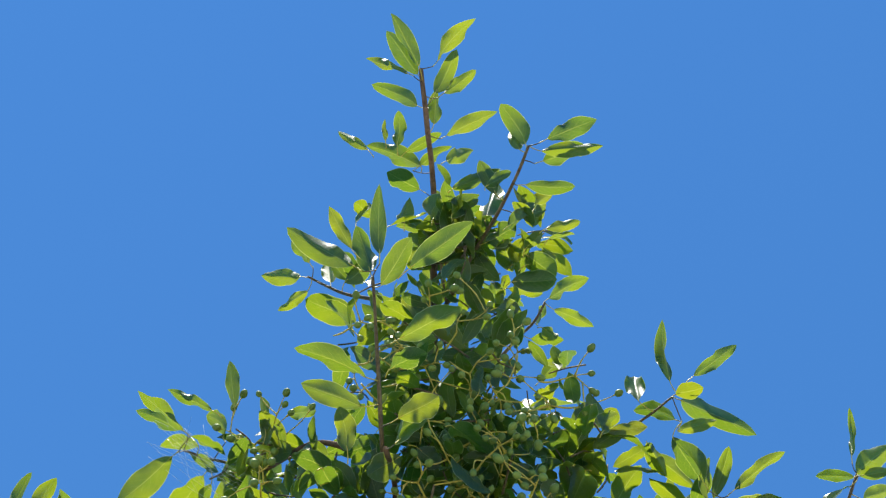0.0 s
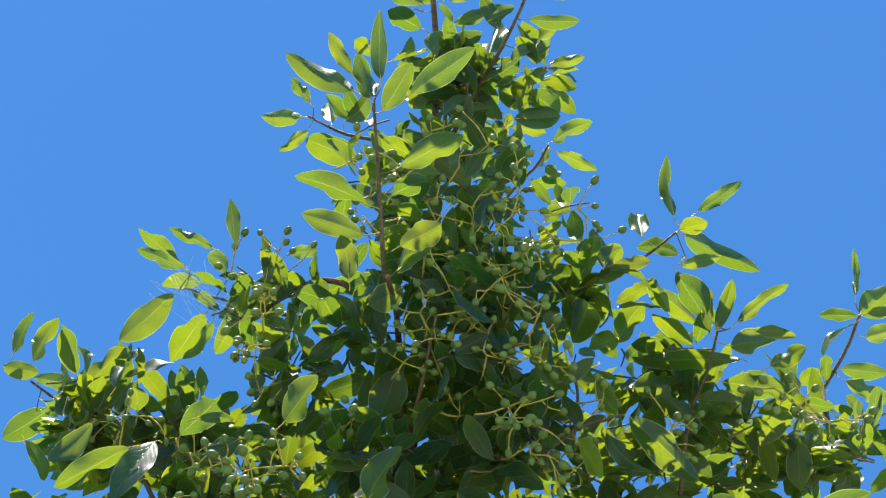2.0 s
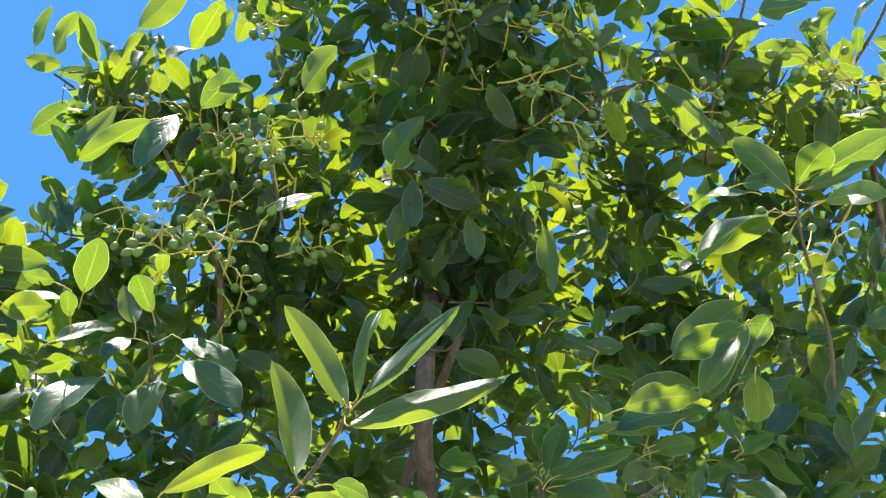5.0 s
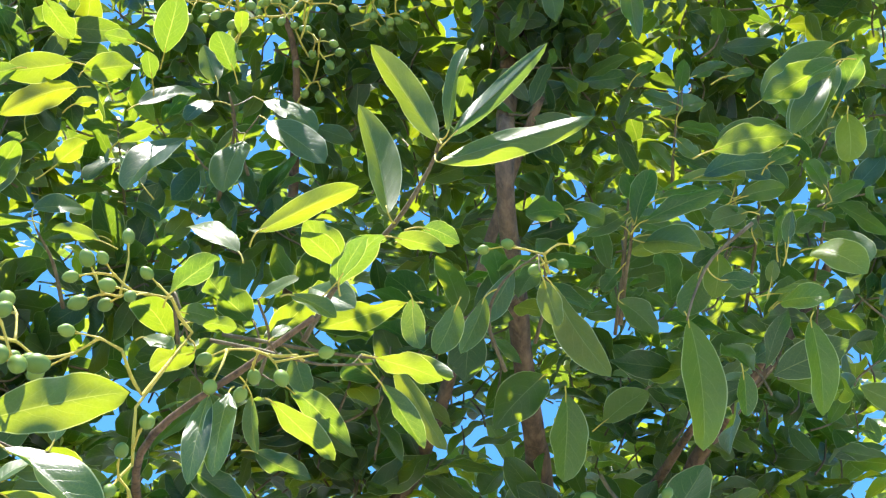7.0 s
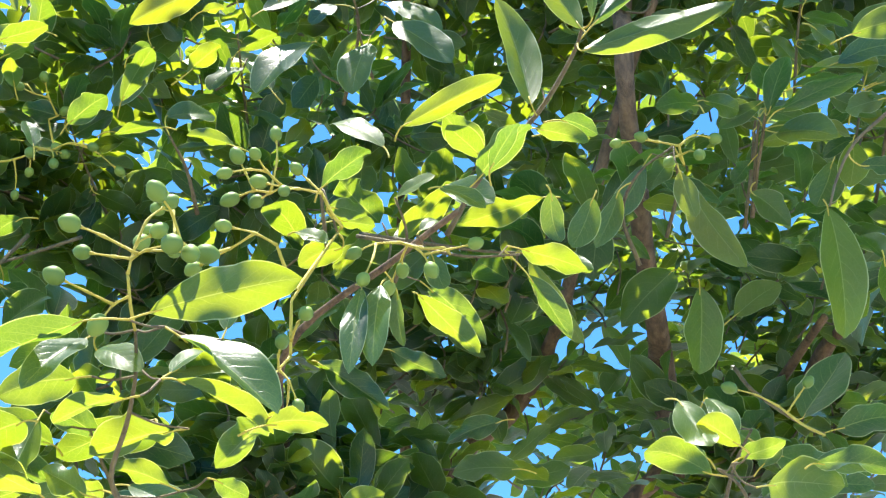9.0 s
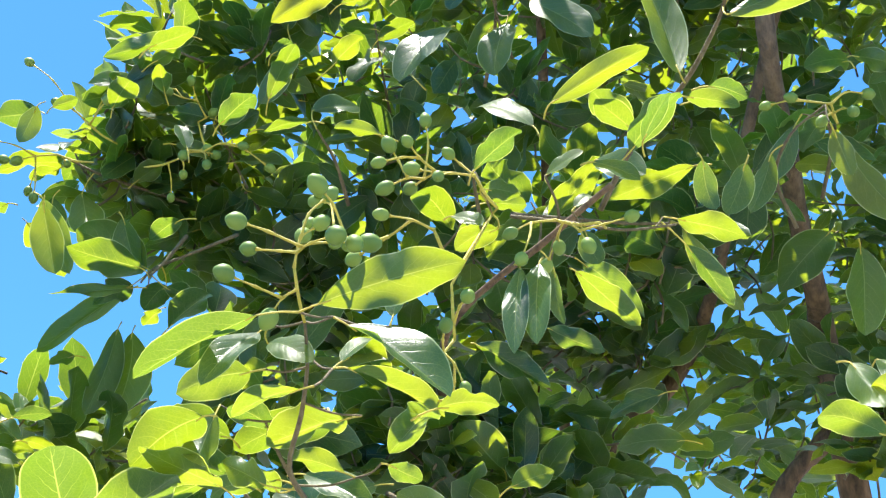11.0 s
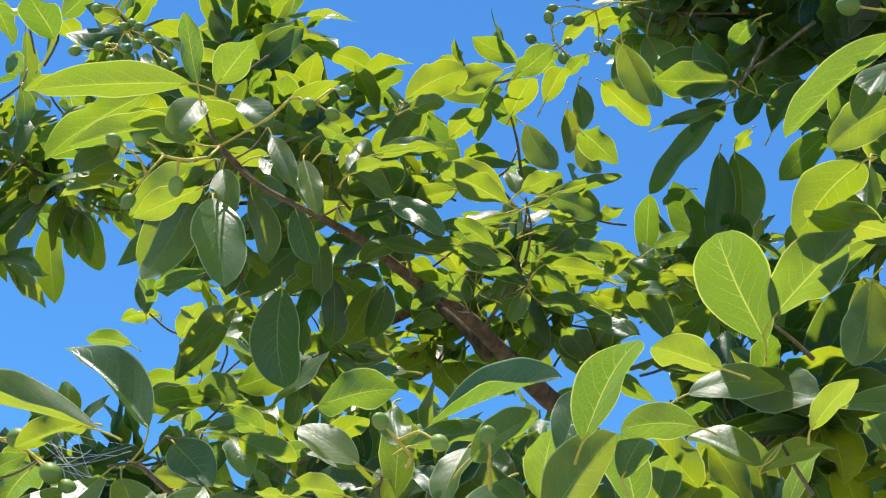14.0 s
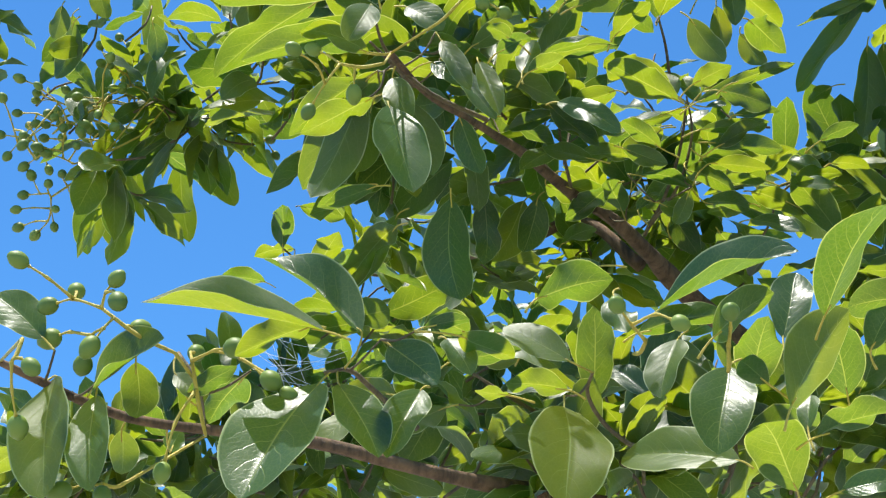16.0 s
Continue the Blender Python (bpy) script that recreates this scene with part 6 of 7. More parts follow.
leafy(twig, [
    (-0.674, 1.442, 2.962, -0.714, 1.406, 2.965, 0.029, 15, 0),
    (-0.670, 1.441, 2.949, -0.625, 1.455, 2.990, 0.033, 67, 1),
    (-0.680, 1.481, 2.954, -0.740, 1.498, 2.945, 0.032, 16, 0),
    (-0.662, 1.456, 2.919, -0.610, 1.489, 2.921, 0.033, -14, 0),
    (-0.697, 1.570, 2.958, -0.756, 1.603, 2.948, 0.033, 15, 0),
    (-0.671, 1.522, 2.904, -0.613, 1.540, 2.885, 0.034, 67, 1),
    (-0.650, 1.388, 2.919, -0.645, 1.370, 2.976, 0.027, 9, 0),
])
twig = shoot(0.0025, [(-0.548, 1.456, 2.970), (-0.554, 1.520, 2.931), (-0.558, 1.584, 2.889)])
leafy(twig, [
    (-0.531, 1.419, 2.922, -0.574, 1.399, 2.919, 0.026, 10, 0),
    (-0.532, 1.432, 2.913, -0.473, 1.408, 2.915, 0.029, -18, 0),
    (-0.544, 1.482, 2.928, -0.576, 1.454, 2.865, 0.041, -40, 1),
    (-0.546, 1.497, 2.920, -0.494, 1.520, 2.924, 0.030, -26, 0),
    (-0.557, 1.554, 2.917, -0.605, 1.592, 2.901, 0.029, 15, 0),
    (-0.542, 1.523, 2.879, -0.492, 1.537, 2.854, 0.031, 62, 1),
])
twig = shoot(0.0023, [(-1.071, 0.778, 2.290), (-1.080, 0.808, 2.289), (-1.085, 0.851, 2.277)])
leafy(twig, [
    (-1.134, 0.823, 2.290, -1.205, 0.814, 2.186, 0.050, 70, 1),
    (-1.073, 0.712, 2.306, -1.161, 0.660, 2.240, 0.042, 28, 0),
    (-1.124, 0.822, 2.296, -1.249, 0.820, 2.283, 0.035, 9, 0),
    (-1.066, 0.762, 2.267, -1.078, 0.692, 2.274, 0.030, 24, 0),
    (-1.249, 0.979, 2.245, -1.340, 0.968, 2.165, 0.032, 25, 0),
    (-1.196, 0.886, 2.225, -1.261, 0.869, 2.219, 0.027, 20, 0),
    (-1.110, 0.833, 2.301, -1.154, 0.814, 2.274, 0.026, 25, 0),
    (-1.094, 0.826, 2.301, -1.071, 0.869, 2.296, 0.026, -21, 0),
    (-1.006, 0.811, 2.272, -0.979, 0.819, 2.204, 0.022, 63, 1),
    (-1.046, 0.861, 2.287, -0.999, 0.875, 2.205, 0.024, 60, 1),
])
leafy(twig, [
    (-1.148, 0.850, 2.287, -1.182, 0.855, 2.221, 0.036, 58, 1),
    (-1.133, 0.892, 2.299, -1.140, 0.927, 2.226, 0.037, 0, 3),
    (-1.088, 0.917, 2.270, -1.089, 0.948, 2.214, 0.034, -68, 1),
    (-0.965, 0.878, 2.243, -0.966, 0.905, 2.295, 0.025, -120, 0),
    (-0.961, 0.866, 2.273, -0.967, 0.834, 2.277, 0.018, 17, 0),
    (-0.956, 0.901, 2.270, -0.895, 0.941, 2.268, 0.020, -11, 0),
    (-0.992, 0.962, 2.260, -0.927, 0.974, 2.197, 0.027, 71, 1),
])
twig = shoot(0.0023, [(-1.065, 0.880, 1.971), (-1.056, 0.929, 1.952), (-1.038, 0.985, 1.927)])
leafy(twig, [
    (-1.034, 0.834, 1.954, -0.978, 0.863, 1.955, 0.021, -47, 0),
    (-0.977, 0.798, 1.950, -0.972, 0.747, 1.949, 0.026, 28, 0),
    (-1.011, 0.870, 1.983, -0.945, 0.874, 1.929, 0.038, 47, 1),
    (-0.994, 0.937, 1.941, -1.061, 0.928, 1.964, 0.038, -53, 1),
    (-1.078, 0.946, 1.963, -1.069, 0.994, 1.960, 0.019, -31, 0),
    (-0.957, 0.907, 2.036, -0.934, 0.927, 2.034, 0.017, 55, 1),
    (-0.988, 0.880, 1.962, -0.922, 0.865, 1.967, 0.029, -21, 0),
    (-1.005, 1.054, 1.932, -0.995, 1.007, 1.945, 0.022, 13, 0),
    (-0.917, 1.036, 1.941, -0.952, 1.062, 2.011, 0.037, 155, 0),
    (-0.844, 1.003, 1.910, -0.777, 0.937, 1.936, 0.040, -11, 0),
])
leafy(twig, [
    (-0.794, 1.075, 1.907, -0.759, 1.005, 1.949, 0.041, 1, 0),
    (-0.813, 1.131, 1.927, -0.756, 1.080, 1.949, 0.034, -14, 0),
    (-0.930, 0.976, 1.925, -0.972, 0.978, 1.966, 0.024, -56, 1),
    (-1.118, 0.844, 1.951, -1.166, 0.824, 1.967, 0.025, 58, 0),
    (-1.114, 0.906, 1.953, -1.182, 0.895, 1.948, 0.032, 29, 0),
    (-1.124, 0.969, 1.948, -1.141, 1.035, 1.932, 0.038, -10, 0),
    (-1.141, 0.823, 1.942, -1.163, 0.787, 1.897, 0.033, -49, 1),
    (-0.979, 1.201, 1.917, -1.046, 1.197, 1.916, 0.032, 27, 0),
    (-0.909, 1.265, 1.911, -0.851, 1.233, 1.918, 0.036, -17, 0),
    (-0.997, 1.026, 1.869, -0.952, 1.064, 1.881, 0.029, 41, 1),
])
twig = shoot(0.0022, [(-0.960, 1.150, 2.333), (-0.982, 1.184, 2.306), (-1.026, 1.209, 2.269), (-1.078, 1.218, 2.242)])
leafy(twig, [
    (-0.913, 1.060, 2.264, -0.928, 0.967, 2.276, 0.037, 16, 0),
    (-0.886, 1.048, 2.265, -0.841, 1.053, 2.267, 0.025, -26, 0),
    (-0.884, 1.091, 2.276, -0.838, 1.112, 2.244, 0.028, -51, 0),
    (-0.863, 1.079, 2.267, -0.799, 1.099, 2.267, 0.014, -30, 0),
    (-0.958, 1.183, 2.332, -0.936, 1.191, 2.327, 0.013, 65, 1),
    (-0.941, 1.138, 2.275, -0.887, 1.191, 2.281, 0.018, -47, 0),
    (-0.943, 1.150, 2.265, -0.890, 1.215, 2.257, 0.020, -19, 0),
    (-0.977, 1.133, 2.312, -1.012, 1.093, 2.286, 0.032, -41, 1),
    (-0.967, 1.226, 2.271, -0.964, 1.297, 2.281, 0.035, -28, 0),
    (-0.968, 1.189, 2.265, -0.924, 1.244, 2.259, 0.022, -21, 0),
])
leafy(twig, [
    (-0.972, 1.105, 2.253, -0.974, 1.043, 2.263, 0.022, 15, 0),
    (-1.013, 1.091, 2.267, -0.982, 1.129, 2.247, 0.022, -29, 0),
    (-1.036, 1.149, 2.265, -1.008, 1.211, 2.260, 0.028, -11, 0),
    (-1.029, 1.175, 2.235, -1.022, 1.224, 2.228, 0.025, -18, 0),
    (-1.039, 1.158, 2.241, -1.022, 1.165, 2.239, 0.010, 58, 1),
    (-1.000, 1.191, 2.244, -1.023, 1.189, 2.211, 0.022, 76, 1),
    (-0.992, 1.179, 2.264, -0.979, 1.251, 2.257, 0.025, -26, 0),
])
twig = shoot(0.0022, [(-1.052, 1.055, 2.369), (-1.094, 1.088, 2.328), (-1.120, 1.132, 2.281)])
leafy(twig, [
    (-1.032, 0.992, 2.344, -0.958, 1.030, 2.341, 0.017, -32, 0),
    (-1.047, 1.049, 2.363, -1.105, 1.074, 2.356, 0.033, 15, 0),
    (-0.992, 1.064, 2.319, -1.055, 1.068, 2.331, 0.029, 42, 0),
    (-1.069, 1.015, 2.344, -1.059, 0.969, 2.350, 0.025, 12, 0),
    (-1.066, 1.108, 2.284, -1.088, 1.048, 2.286, 0.026, 16, 0),
    (-1.154, 1.164, 2.309, -1.139, 1.241, 2.298, 0.029, -11, 0),
    (-1.111, 1.195, 2.302, -1.193, 1.207, 2.293, 0.032, 12, 0),
    (-1.079, 1.070, 2.321, -1.056, 1.120, 2.315, 0.030, -12, 0),
    (-1.069, 1.055, 2.324, -1.108, 1.016, 2.305, 0.024, 44, 0),
    (-1.096, 1.099, 2.311, -1.119, 1.043, 2.269, 0.036, -49, 1),
])
twig = shoot(0.0021, [(-0.982, 1.359, 2.306), (-1.019, 1.382, 2.275), (-1.065, 1.395, 2.251)])
leafy(twig, [
    (-0.987, 1.301, 2.279, -0.968, 1.379, 2.268, 0.028, -25, 0),
    (-1.005, 1.334, 2.259, -0.948, 1.340, 2.223, 0.021, 55, 1),
    (-1.002, 1.322, 2.277, -1.056, 1.308, 2.283, 0.023, 50, 0),
    (-0.956, 1.341, 2.294, -0.907, 1.376, 2.295, 0.026, -18, 0),
    (-0.957, 1.390, 2.291, -0.909, 1.425, 2.291, 0.024, -32, 0),
    (-0.872, 1.134, 2.362, -0.861, 1.159, 2.328, 0.030, -78, 1),
    (-0.971, 1.359, 2.277, -0.944, 1.408, 2.253, 0.021, -45, 0),
    (-0.878, 1.277, 2.287, -0.830, 1.280, 2.287, 0.019, -32, 0),
    (-0.894, 1.325, 2.284, -0.869, 1.368, 2.282, 0.024, -13, 0),
])
twig = shoot(0.0023, [(0.093, 1.342, 2.241), (0.075, 1.376, 2.221), (0.061, 1.413, 2.190)])
leafy(twig, [
    (0.052, 1.332, 2.248, 0.102, 1.394, 2.242, 0.032, -11, 0),
    (0.050, 1.295, 2.253, 0.071, 1.274, 2.195, 0.029, 24, 1),
    (0.097, 1.355, 2.204, 0.124, 1.307, 2.210, 0.026, -17, 0),
    (0.112, 1.347, 2.217, 0.180, 1.365, 2.185, 0.038, -32, 0),
    (0.126, 1.417, 2.220, 0.104, 1.448, 2.216, 0.021, 10, 0),
    (0.148, 1.345, 2.202, 0.212, 1.350, 2.195, 0.032, 80, 1),
    (0.156, 1.429, 2.224, 0.218, 1.439, 2.219, 0.030, -28, 0),
    (0.045, 1.320, 2.202, 0.003, 1.293, 2.203, 0.027, 29, 0),
])
twig = shoot(0.0023, [(0.297, 1.493, 2.821), (0.289, 1.552, 2.783), (0.272, 1.614, 2.736)])
leafy(twig, [
    (0.288, 1.459, 2.773, 0.253, 1.437, 2.776, 0.022, 12, 0),
    (0.293, 1.485, 2.786, 0.335, 1.470, 2.789, 0.024, -23, 0),
    (0.294, 1.527, 2.801, 0.254, 1.564, 2.805, 0.026, 28, 0),
    (0.287, 1.503, 2.763, 0.320, 1.479, 2.723, 0.027, 78, 1),
    (0.280, 1.529, 2.746, 0.240, 1.556, 2.742, 0.026, 13, 0),
    (0.284, 1.573, 2.771, 0.328, 1.607, 2.766, 0.028, -12, 0),
    (0.286, 1.426, 2.760, 0.291, 1.377, 2.768, 0.020, -7, 0),
])
fruit_cluster(0.0062, (-0.316, 1.099, 2.283), (-0.328, 1.064, 2.309), [(-0.426, 1.030, 2.343), (-0.432, 1.038, 2.340), (-0.424, 0.999, 2.278), (-0.420, 1.009, 2.292), (-0.402, 1.019, 2.277), (-0.393, 1.035, 2.284), (-0.400, 1.068, 2.295), (-0.362, 1.031, 2.308)])
fruit_cluster(0.0060, (-0.276, 1.094, 2.346), (-0.290, 1.064, 2.364), [(-0.362, 1.014, 2.357), (-0.366, 1.047, 2.394), (-0.337, 1.011, 2.368), (-0.369, 1.058, 2.363), (-0.350, 1.070, 2.368), (-0.340, 1.049, 2.369), (-0.311, 1.024, 2.339), (-0.309, 1.055, 2.382), (-0.335, 1.050, 2.421)])
fruit_cluster(0.0060, (-0.188, 1.141, 2.347), (-0.226, 1.122, 2.343), [(-0.264, 1.120, 2.336), (-0.229, 1.150, 2.337), (-0.200, 1.131, 2.322), (-0.254, 1.105, 2.297), (-0.244, 1.173, 2.333), (-0.159, 1.117, 2.331)])
fruit_cluster(0.0060, (-0.321, 1.103, 2.273), (-0.322, 1.121, 2.225), [(-0.301, 1.079, 2.240), (-0.321, 1.085, 2.214), (-0.314, 1.124, 2.181), (-0.333, 1.159, 2.186), (-0.331, 1.104, 2.193)])
fruit_cluster(0.0062, (0.052, 1.327, 2.567), (0.047, 1.305, 2.579), [(0.039, 1.310, 2.565), (0.065, 1.280, 2.546), (0.083, 1.322, 2.601), (0.012, 1.312, 2.599), (-0.017, 1.318, 2.601)])
fruit_cluster(0.0060, (0.180, 1.483, 2.302), (0.134, 1.462, 2.329), [(0.088, 1.443, 2.343), (0.163, 1.453, 2.347)])
fruit_cluster(0.0068, (-0.396, 0.944, 2.150), (-0.395, 0.911, 2.180), [(-0.416, 0.857, 2.189), (-0.432, 0.915, 2.206), (-0.437, 0.891, 2.165), (-0.380, 0.909, 2.215), (-0.355, 0.880, 2.182), (-0.358, 0.868, 2.217), (-0.373, 0.908, 2.241), (-0.341, 0.892, 2.184), (-0.344, 0.916, 2.199), (-0.413, 0.921, 2.149)])
fruit_cluster(0.0070, (-1.083, 0.580, 1.909), (-1.095, 0.520, 1.934), [(-1.110, 0.463, 1.958), (-1.129, 0.500, 1.944), (-1.129, 0.517, 1.959), (-1.078, 0.517, 1.946), (-1.065, 0.514, 1.930), (-1.098, 0.551, 1.928), (-1.146, 0.514, 1.927), (-1.100, 0.520, 1.910), (-1.136, 0.533, 1.910)])
fruit_cluster(0.0070, (-1.103, 0.625, 1.859), (-1.085, 0.597, 1.908), [(-1.107, 0.614, 1.927), (-1.049, 0.604, 1.908), (-1.028, 0.624, 1.884), (-1.022, 0.637, 1.874), (-1.098, 0.585, 1.825)])
fruit_cluster(0.0070, (-1.098, 0.460, 1.893), (-1.099, 0.454, 1.874), [(-1.092, 0.461, 1.873), (-1.120, 0.473, 1.842)])
fruit_cluster(0.0070, (-1.128, 0.575, 1.818), (-1.131, 0.553, 1.812), [(-1.136, 0.530, 1.805), (-1.119, 0.546, 1.802)])
fruit_cluster(0.0058, (-0.805, 0.789, 1.872), (-0.779, 0.770, 1.868), [(-0.742, 0.753, 1.866), (-0.770, 0.732, 1.878)])
fruit_cluster(0.0058, (-0.746, 0.818, 1.846), (-0.732, 0.801, 1.856), [(-0.711, 0.776, 1.864)])
fruit_cluster(0.0062, (-0.989, 0.772, 2.254), (-0.948, 0.782, 2.273), [(-0.931, 0.829, 2.299), (-0.936, 0.789, 2.268), (-0.936, 0.819, 2.272)])
fruit_cluster(0.0062, (-1.013, 0.742, 2.217), (-1.031, 0.705, 2.209), [(-1.028, 0.655, 2.196), (-1.056, 0.701, 2.234), (-1.033, 0.723, 2.194), (-1.055, 0.692, 2.171)])
fruit_cluster(0.0062, (-0.268, 1.450, 3.819), (-0.276, 1.401, 3.841), [(-0.316, 1.341, 3.911), (-0.303, 1.342, 3.909), (-0.269, 1.345, 3.916), (-0.220, 1.328, 3.891), (-0.221, 1.335, 3.868), (-0.213, 1.357, 3.872), (-0.319, 1.363, 3.895), (-0.343, 1.390, 3.877), (-0.312, 1.388, 3.842), (-0.300, 1.404, 3.863)])
fruit_cluster(0.0062, (-0.185, 1.466, 3.820), (-0.225, 1.415, 3.840), [(-0.172, 1.348, 3.876), (-0.268, 1.396, 3.816), (-0.249, 1.404, 3.799), (-0.232, 1.384, 3.860), (-0.233, 1.393, 3.811), (-0.276, 1.418, 3.820), (-0.312, 1.430, 3.794), (-0.287, 1.418, 3.780), (-0.256, 1.452, 3.807), (-0.202, 1.411, 3.817)])
fruit_cluster(0.0062, (0.038, 1.405, 3.818), (0.123, 1.341, 3.851), [(0.180, 1.331, 3.852), (0.189, 1.349, 3.823), (0.165, 1.384, 3.856), (0.143, 1.330, 3.825), (0.155, 1.335, 3.887), (0.210, 1.360, 3.821), (0.174, 1.388, 3.825), (0.132, 1.396, 3.820)])
fruit_cluster(0.0060, (0.180, 1.341, 3.982), (0.213, 1.308, 3.989), [(0.224, 1.306, 3.996), (0.234, 1.291, 3.978), (0.214, 1.292, 4.011), (0.180, 1.307, 3.980), (0.217, 1.339, 3.958), (0.186, 1.374, 3.973)])
fruit_cluster(0.0060, (0.277, 1.404, 3.809), (0.329, 1.346, 3.833), [(0.348, 1.287, 3.822), (0.390, 1.310, 3.855), (0.276, 1.314, 3.824), (0.262, 1.340, 3.835), (0.284, 1.342, 3.793), (0.246, 1.364, 3.825), (0.310, 1.387, 3.838), (0.238, 1.353, 3.864)])
fruit_cluster(0.0062, (-0.500, 1.527, 3.542), (-0.489, 1.500, 3.555), [(-0.536, 1.486, 3.597), (-0.480, 1.476, 3.579), (-0.500, 1.500, 3.593), (-0.536, 1.516, 3.549), (-0.504, 1.508, 3.499), (-0.429, 1.500, 3.576), (-0.447, 1.499, 3.568), (-0.522, 1.478, 3.544), (-0.410, 1.514, 3.539)])
fruit_cluster(0.0062, (-0.193, 1.433, 3.558), (-0.210, 1.411, 3.560), [(-0.252, 1.380, 3.538), (-0.251, 1.432, 3.565), (-0.231, 1.427, 3.566), (-0.238, 1.337, 3.577), (-0.214, 1.400, 3.609), (-0.215, 1.410, 3.514), (-0.246, 1.426, 3.527), (-0.216, 1.454, 3.538)])
fruit_cluster(0.0062, (-0.212, 1.389, 3.190), (-0.219, 1.316, 3.243), [(-0.249, 1.273, 3.257), (-0.222, 1.299, 3.286), (-0.286, 1.309, 3.287), (-0.266, 1.308, 3.261), (-0.192, 1.298, 3.278), (-0.171, 1.280, 3.250), (-0.241, 1.319, 3.247), (-0.202, 1.306, 3.207), (-0.285, 1.337, 3.256), (-0.170, 1.302, 3.215)])
fruit_cluster(0.0060, (0.077, 1.339, 3.649), (0.106, 1.341, 3.635), [(0.143, 1.340, 3.600), (0.152, 1.363, 3.598), (0.161, 1.372, 3.571), (0.133, 1.413, 3.586), (0.123, 1.426, 3.556), (0.182, 1.405, 3.605), (0.141, 1.428, 3.543), (0.096, 1.310, 3.624), (0.084, 1.444, 3.549)])
fruit_cluster(0.0060, (0.056, 1.404, 3.472), (0.093, 1.405, 3.458), [(0.093, 1.377, 3.466), (0.112, 1.428, 3.485), (0.139, 1.461, 3.445), (0.075, 1.399, 3.509), (0.044, 1.324, 3.558), (0.111, 1.452, 3.456), (0.175, 1.405, 3.441)])
fruit_cluster(0.0062, (-1.715, 0.989, 2.615), (-1.751, 0.906, 2.617), [(-1.712, 0.850, 2.661), (-1.707, 0.894, 2.677), (-1.716, 0.861, 2.642), (-1.762, 0.905, 2.669), (-1.759, 0.852, 2.605), (-1.714, 0.900, 2.635), (-1.707, 0.907, 2.678), (-1.734, 0.893, 2.711), (-1.741, 0.918, 2.622)])
fruit_cluster(0.0062, (-1.689, 0.909, 2.531), (-1.746, 0.842, 2.485), [(-1.709, 0.790, 2.519), (-1.732, 0.820, 2.526), (-1.746, 0.793, 2.491), (-1.780, 0.792, 2.481), (-1.751, 0.810, 2.489), (-1.721, 0.849, 2.524), (-1.685, 0.858, 2.519), (-1.752, 0.825, 2.518), (-1.716, 0.827, 2.491), (-1.772, 0.814, 2.527)])
fruit_cluster(0.0062, (-1.731, 0.875, 2.500), (-1.780, 0.831, 2.443), [(-1.786, 0.806, 2.463), (-1.763, 0.816, 2.448), (-1.784, 0.791, 2.412), (-1.840, 0.825, 2.422), (-1.816, 0.837, 2.407), (-1.788, 0.843, 2.411), (-1.783, 0.867, 2.457), (-1.744, 0.825, 2.460), (-1.796, 0.806, 2.445), (-1.757, 0.825, 2.413)])
fruit_cluster(0.0062, (-1.661, 1.061, 2.620), (-1.655, 1.078, 2.594), [(-1.653, 1.072, 2.559), (-1.623, 1.077, 2.562), (-1.670, 1.126, 2.581)])
fruit_cluster(0.0060, (-0.340, 1.286, 2.999), (-0.335, 1.252, 3.018), [(-0.358, 1.255, 3.022), (-0.351, 1.275, 3.016), (-0.332, 1.274, 3.018), (-0.361, 1.271, 2.980), (-0.346, 1.309, 3.013), (-0.432, 1.255, 3.031), (-0.316, 1.256, 2.976), (-0.349, 1.265, 3.055)])
fruit_cluster(0.0060, (-0.258, 1.417, 3.038), (-0.255, 1.399, 3.042), [(-0.272, 1.391, 3.064), (-0.245, 1.422, 3.071), (-0.269, 1.426, 3.060), (-0.231, 1.405, 3.030), (-0.249, 1.383, 3.043), (-0.244, 1.413, 3.022)])
fruit_cluster(0.0060, (-0.990, 1.307, 2.630), (-0.997, 1.272, 2.646), [(-1.001, 1.237, 2.627), (-0.992, 1.260, 2.665), (-0.975, 1.268, 2.663), (-0.969, 1.262, 2.622), (-1.008, 1.268, 2.627), (-0.987, 1.272, 2.615)])
foliage((0.073, 1.097, 4.225), (0.074, 1.313, 4.108), 0.084, 10, 0.85, 1.0)
foliage((0.074, 1.218, 3.931), (0.080, 1.383, 3.822), 0.125, 21, 0.85, 1.0)
foliage((0.070, 1.295, 3.700), (0.066, 1.448, 3.581), 0.176, 31, 0.85, 1.0)
foliage((0.191, 1.379, 3.760), (0.403, 1.347, 3.760), 0.041, 8, 0.85, 1.0)
foliage((0.273, 1.496, 3.727), (0.561, 1.507, 3.668), 0.078, 13, 0.85, 1.0)
foliage((-0.141, 1.429, 3.839), (-0.318, 1.423, 3.819), 0.037, 7, 0.85, 1.0)
foliage((-0.170, 1.409, 3.663), (-0.219, 1.487, 3.591), 0.050, 8, 0.85, 1.0)
foliage((-0.590, 1.598, 3.641), (-0.302, 1.694, 3.634), 0.048, 13, 0.85, 1.0)
foliage((-0.423, 1.716, 3.586), (0.302, 1.743, 3.613), 0.117, 34, 0.85, 1.0)
foliage((0.381, 1.629, 3.638), (0.788, 1.602, 3.554), 0.073, 24, 0.85, 1.0)
foliage((0.469, 1.496, 3.603), (0.675, 1.487, 3.557), 0.040, 8, 0.85, 1.0)
foliage((0.765, 1.704, 3.749), (0.904, 1.688, 3.711), 0.045, 7, 0.85, 1.0)
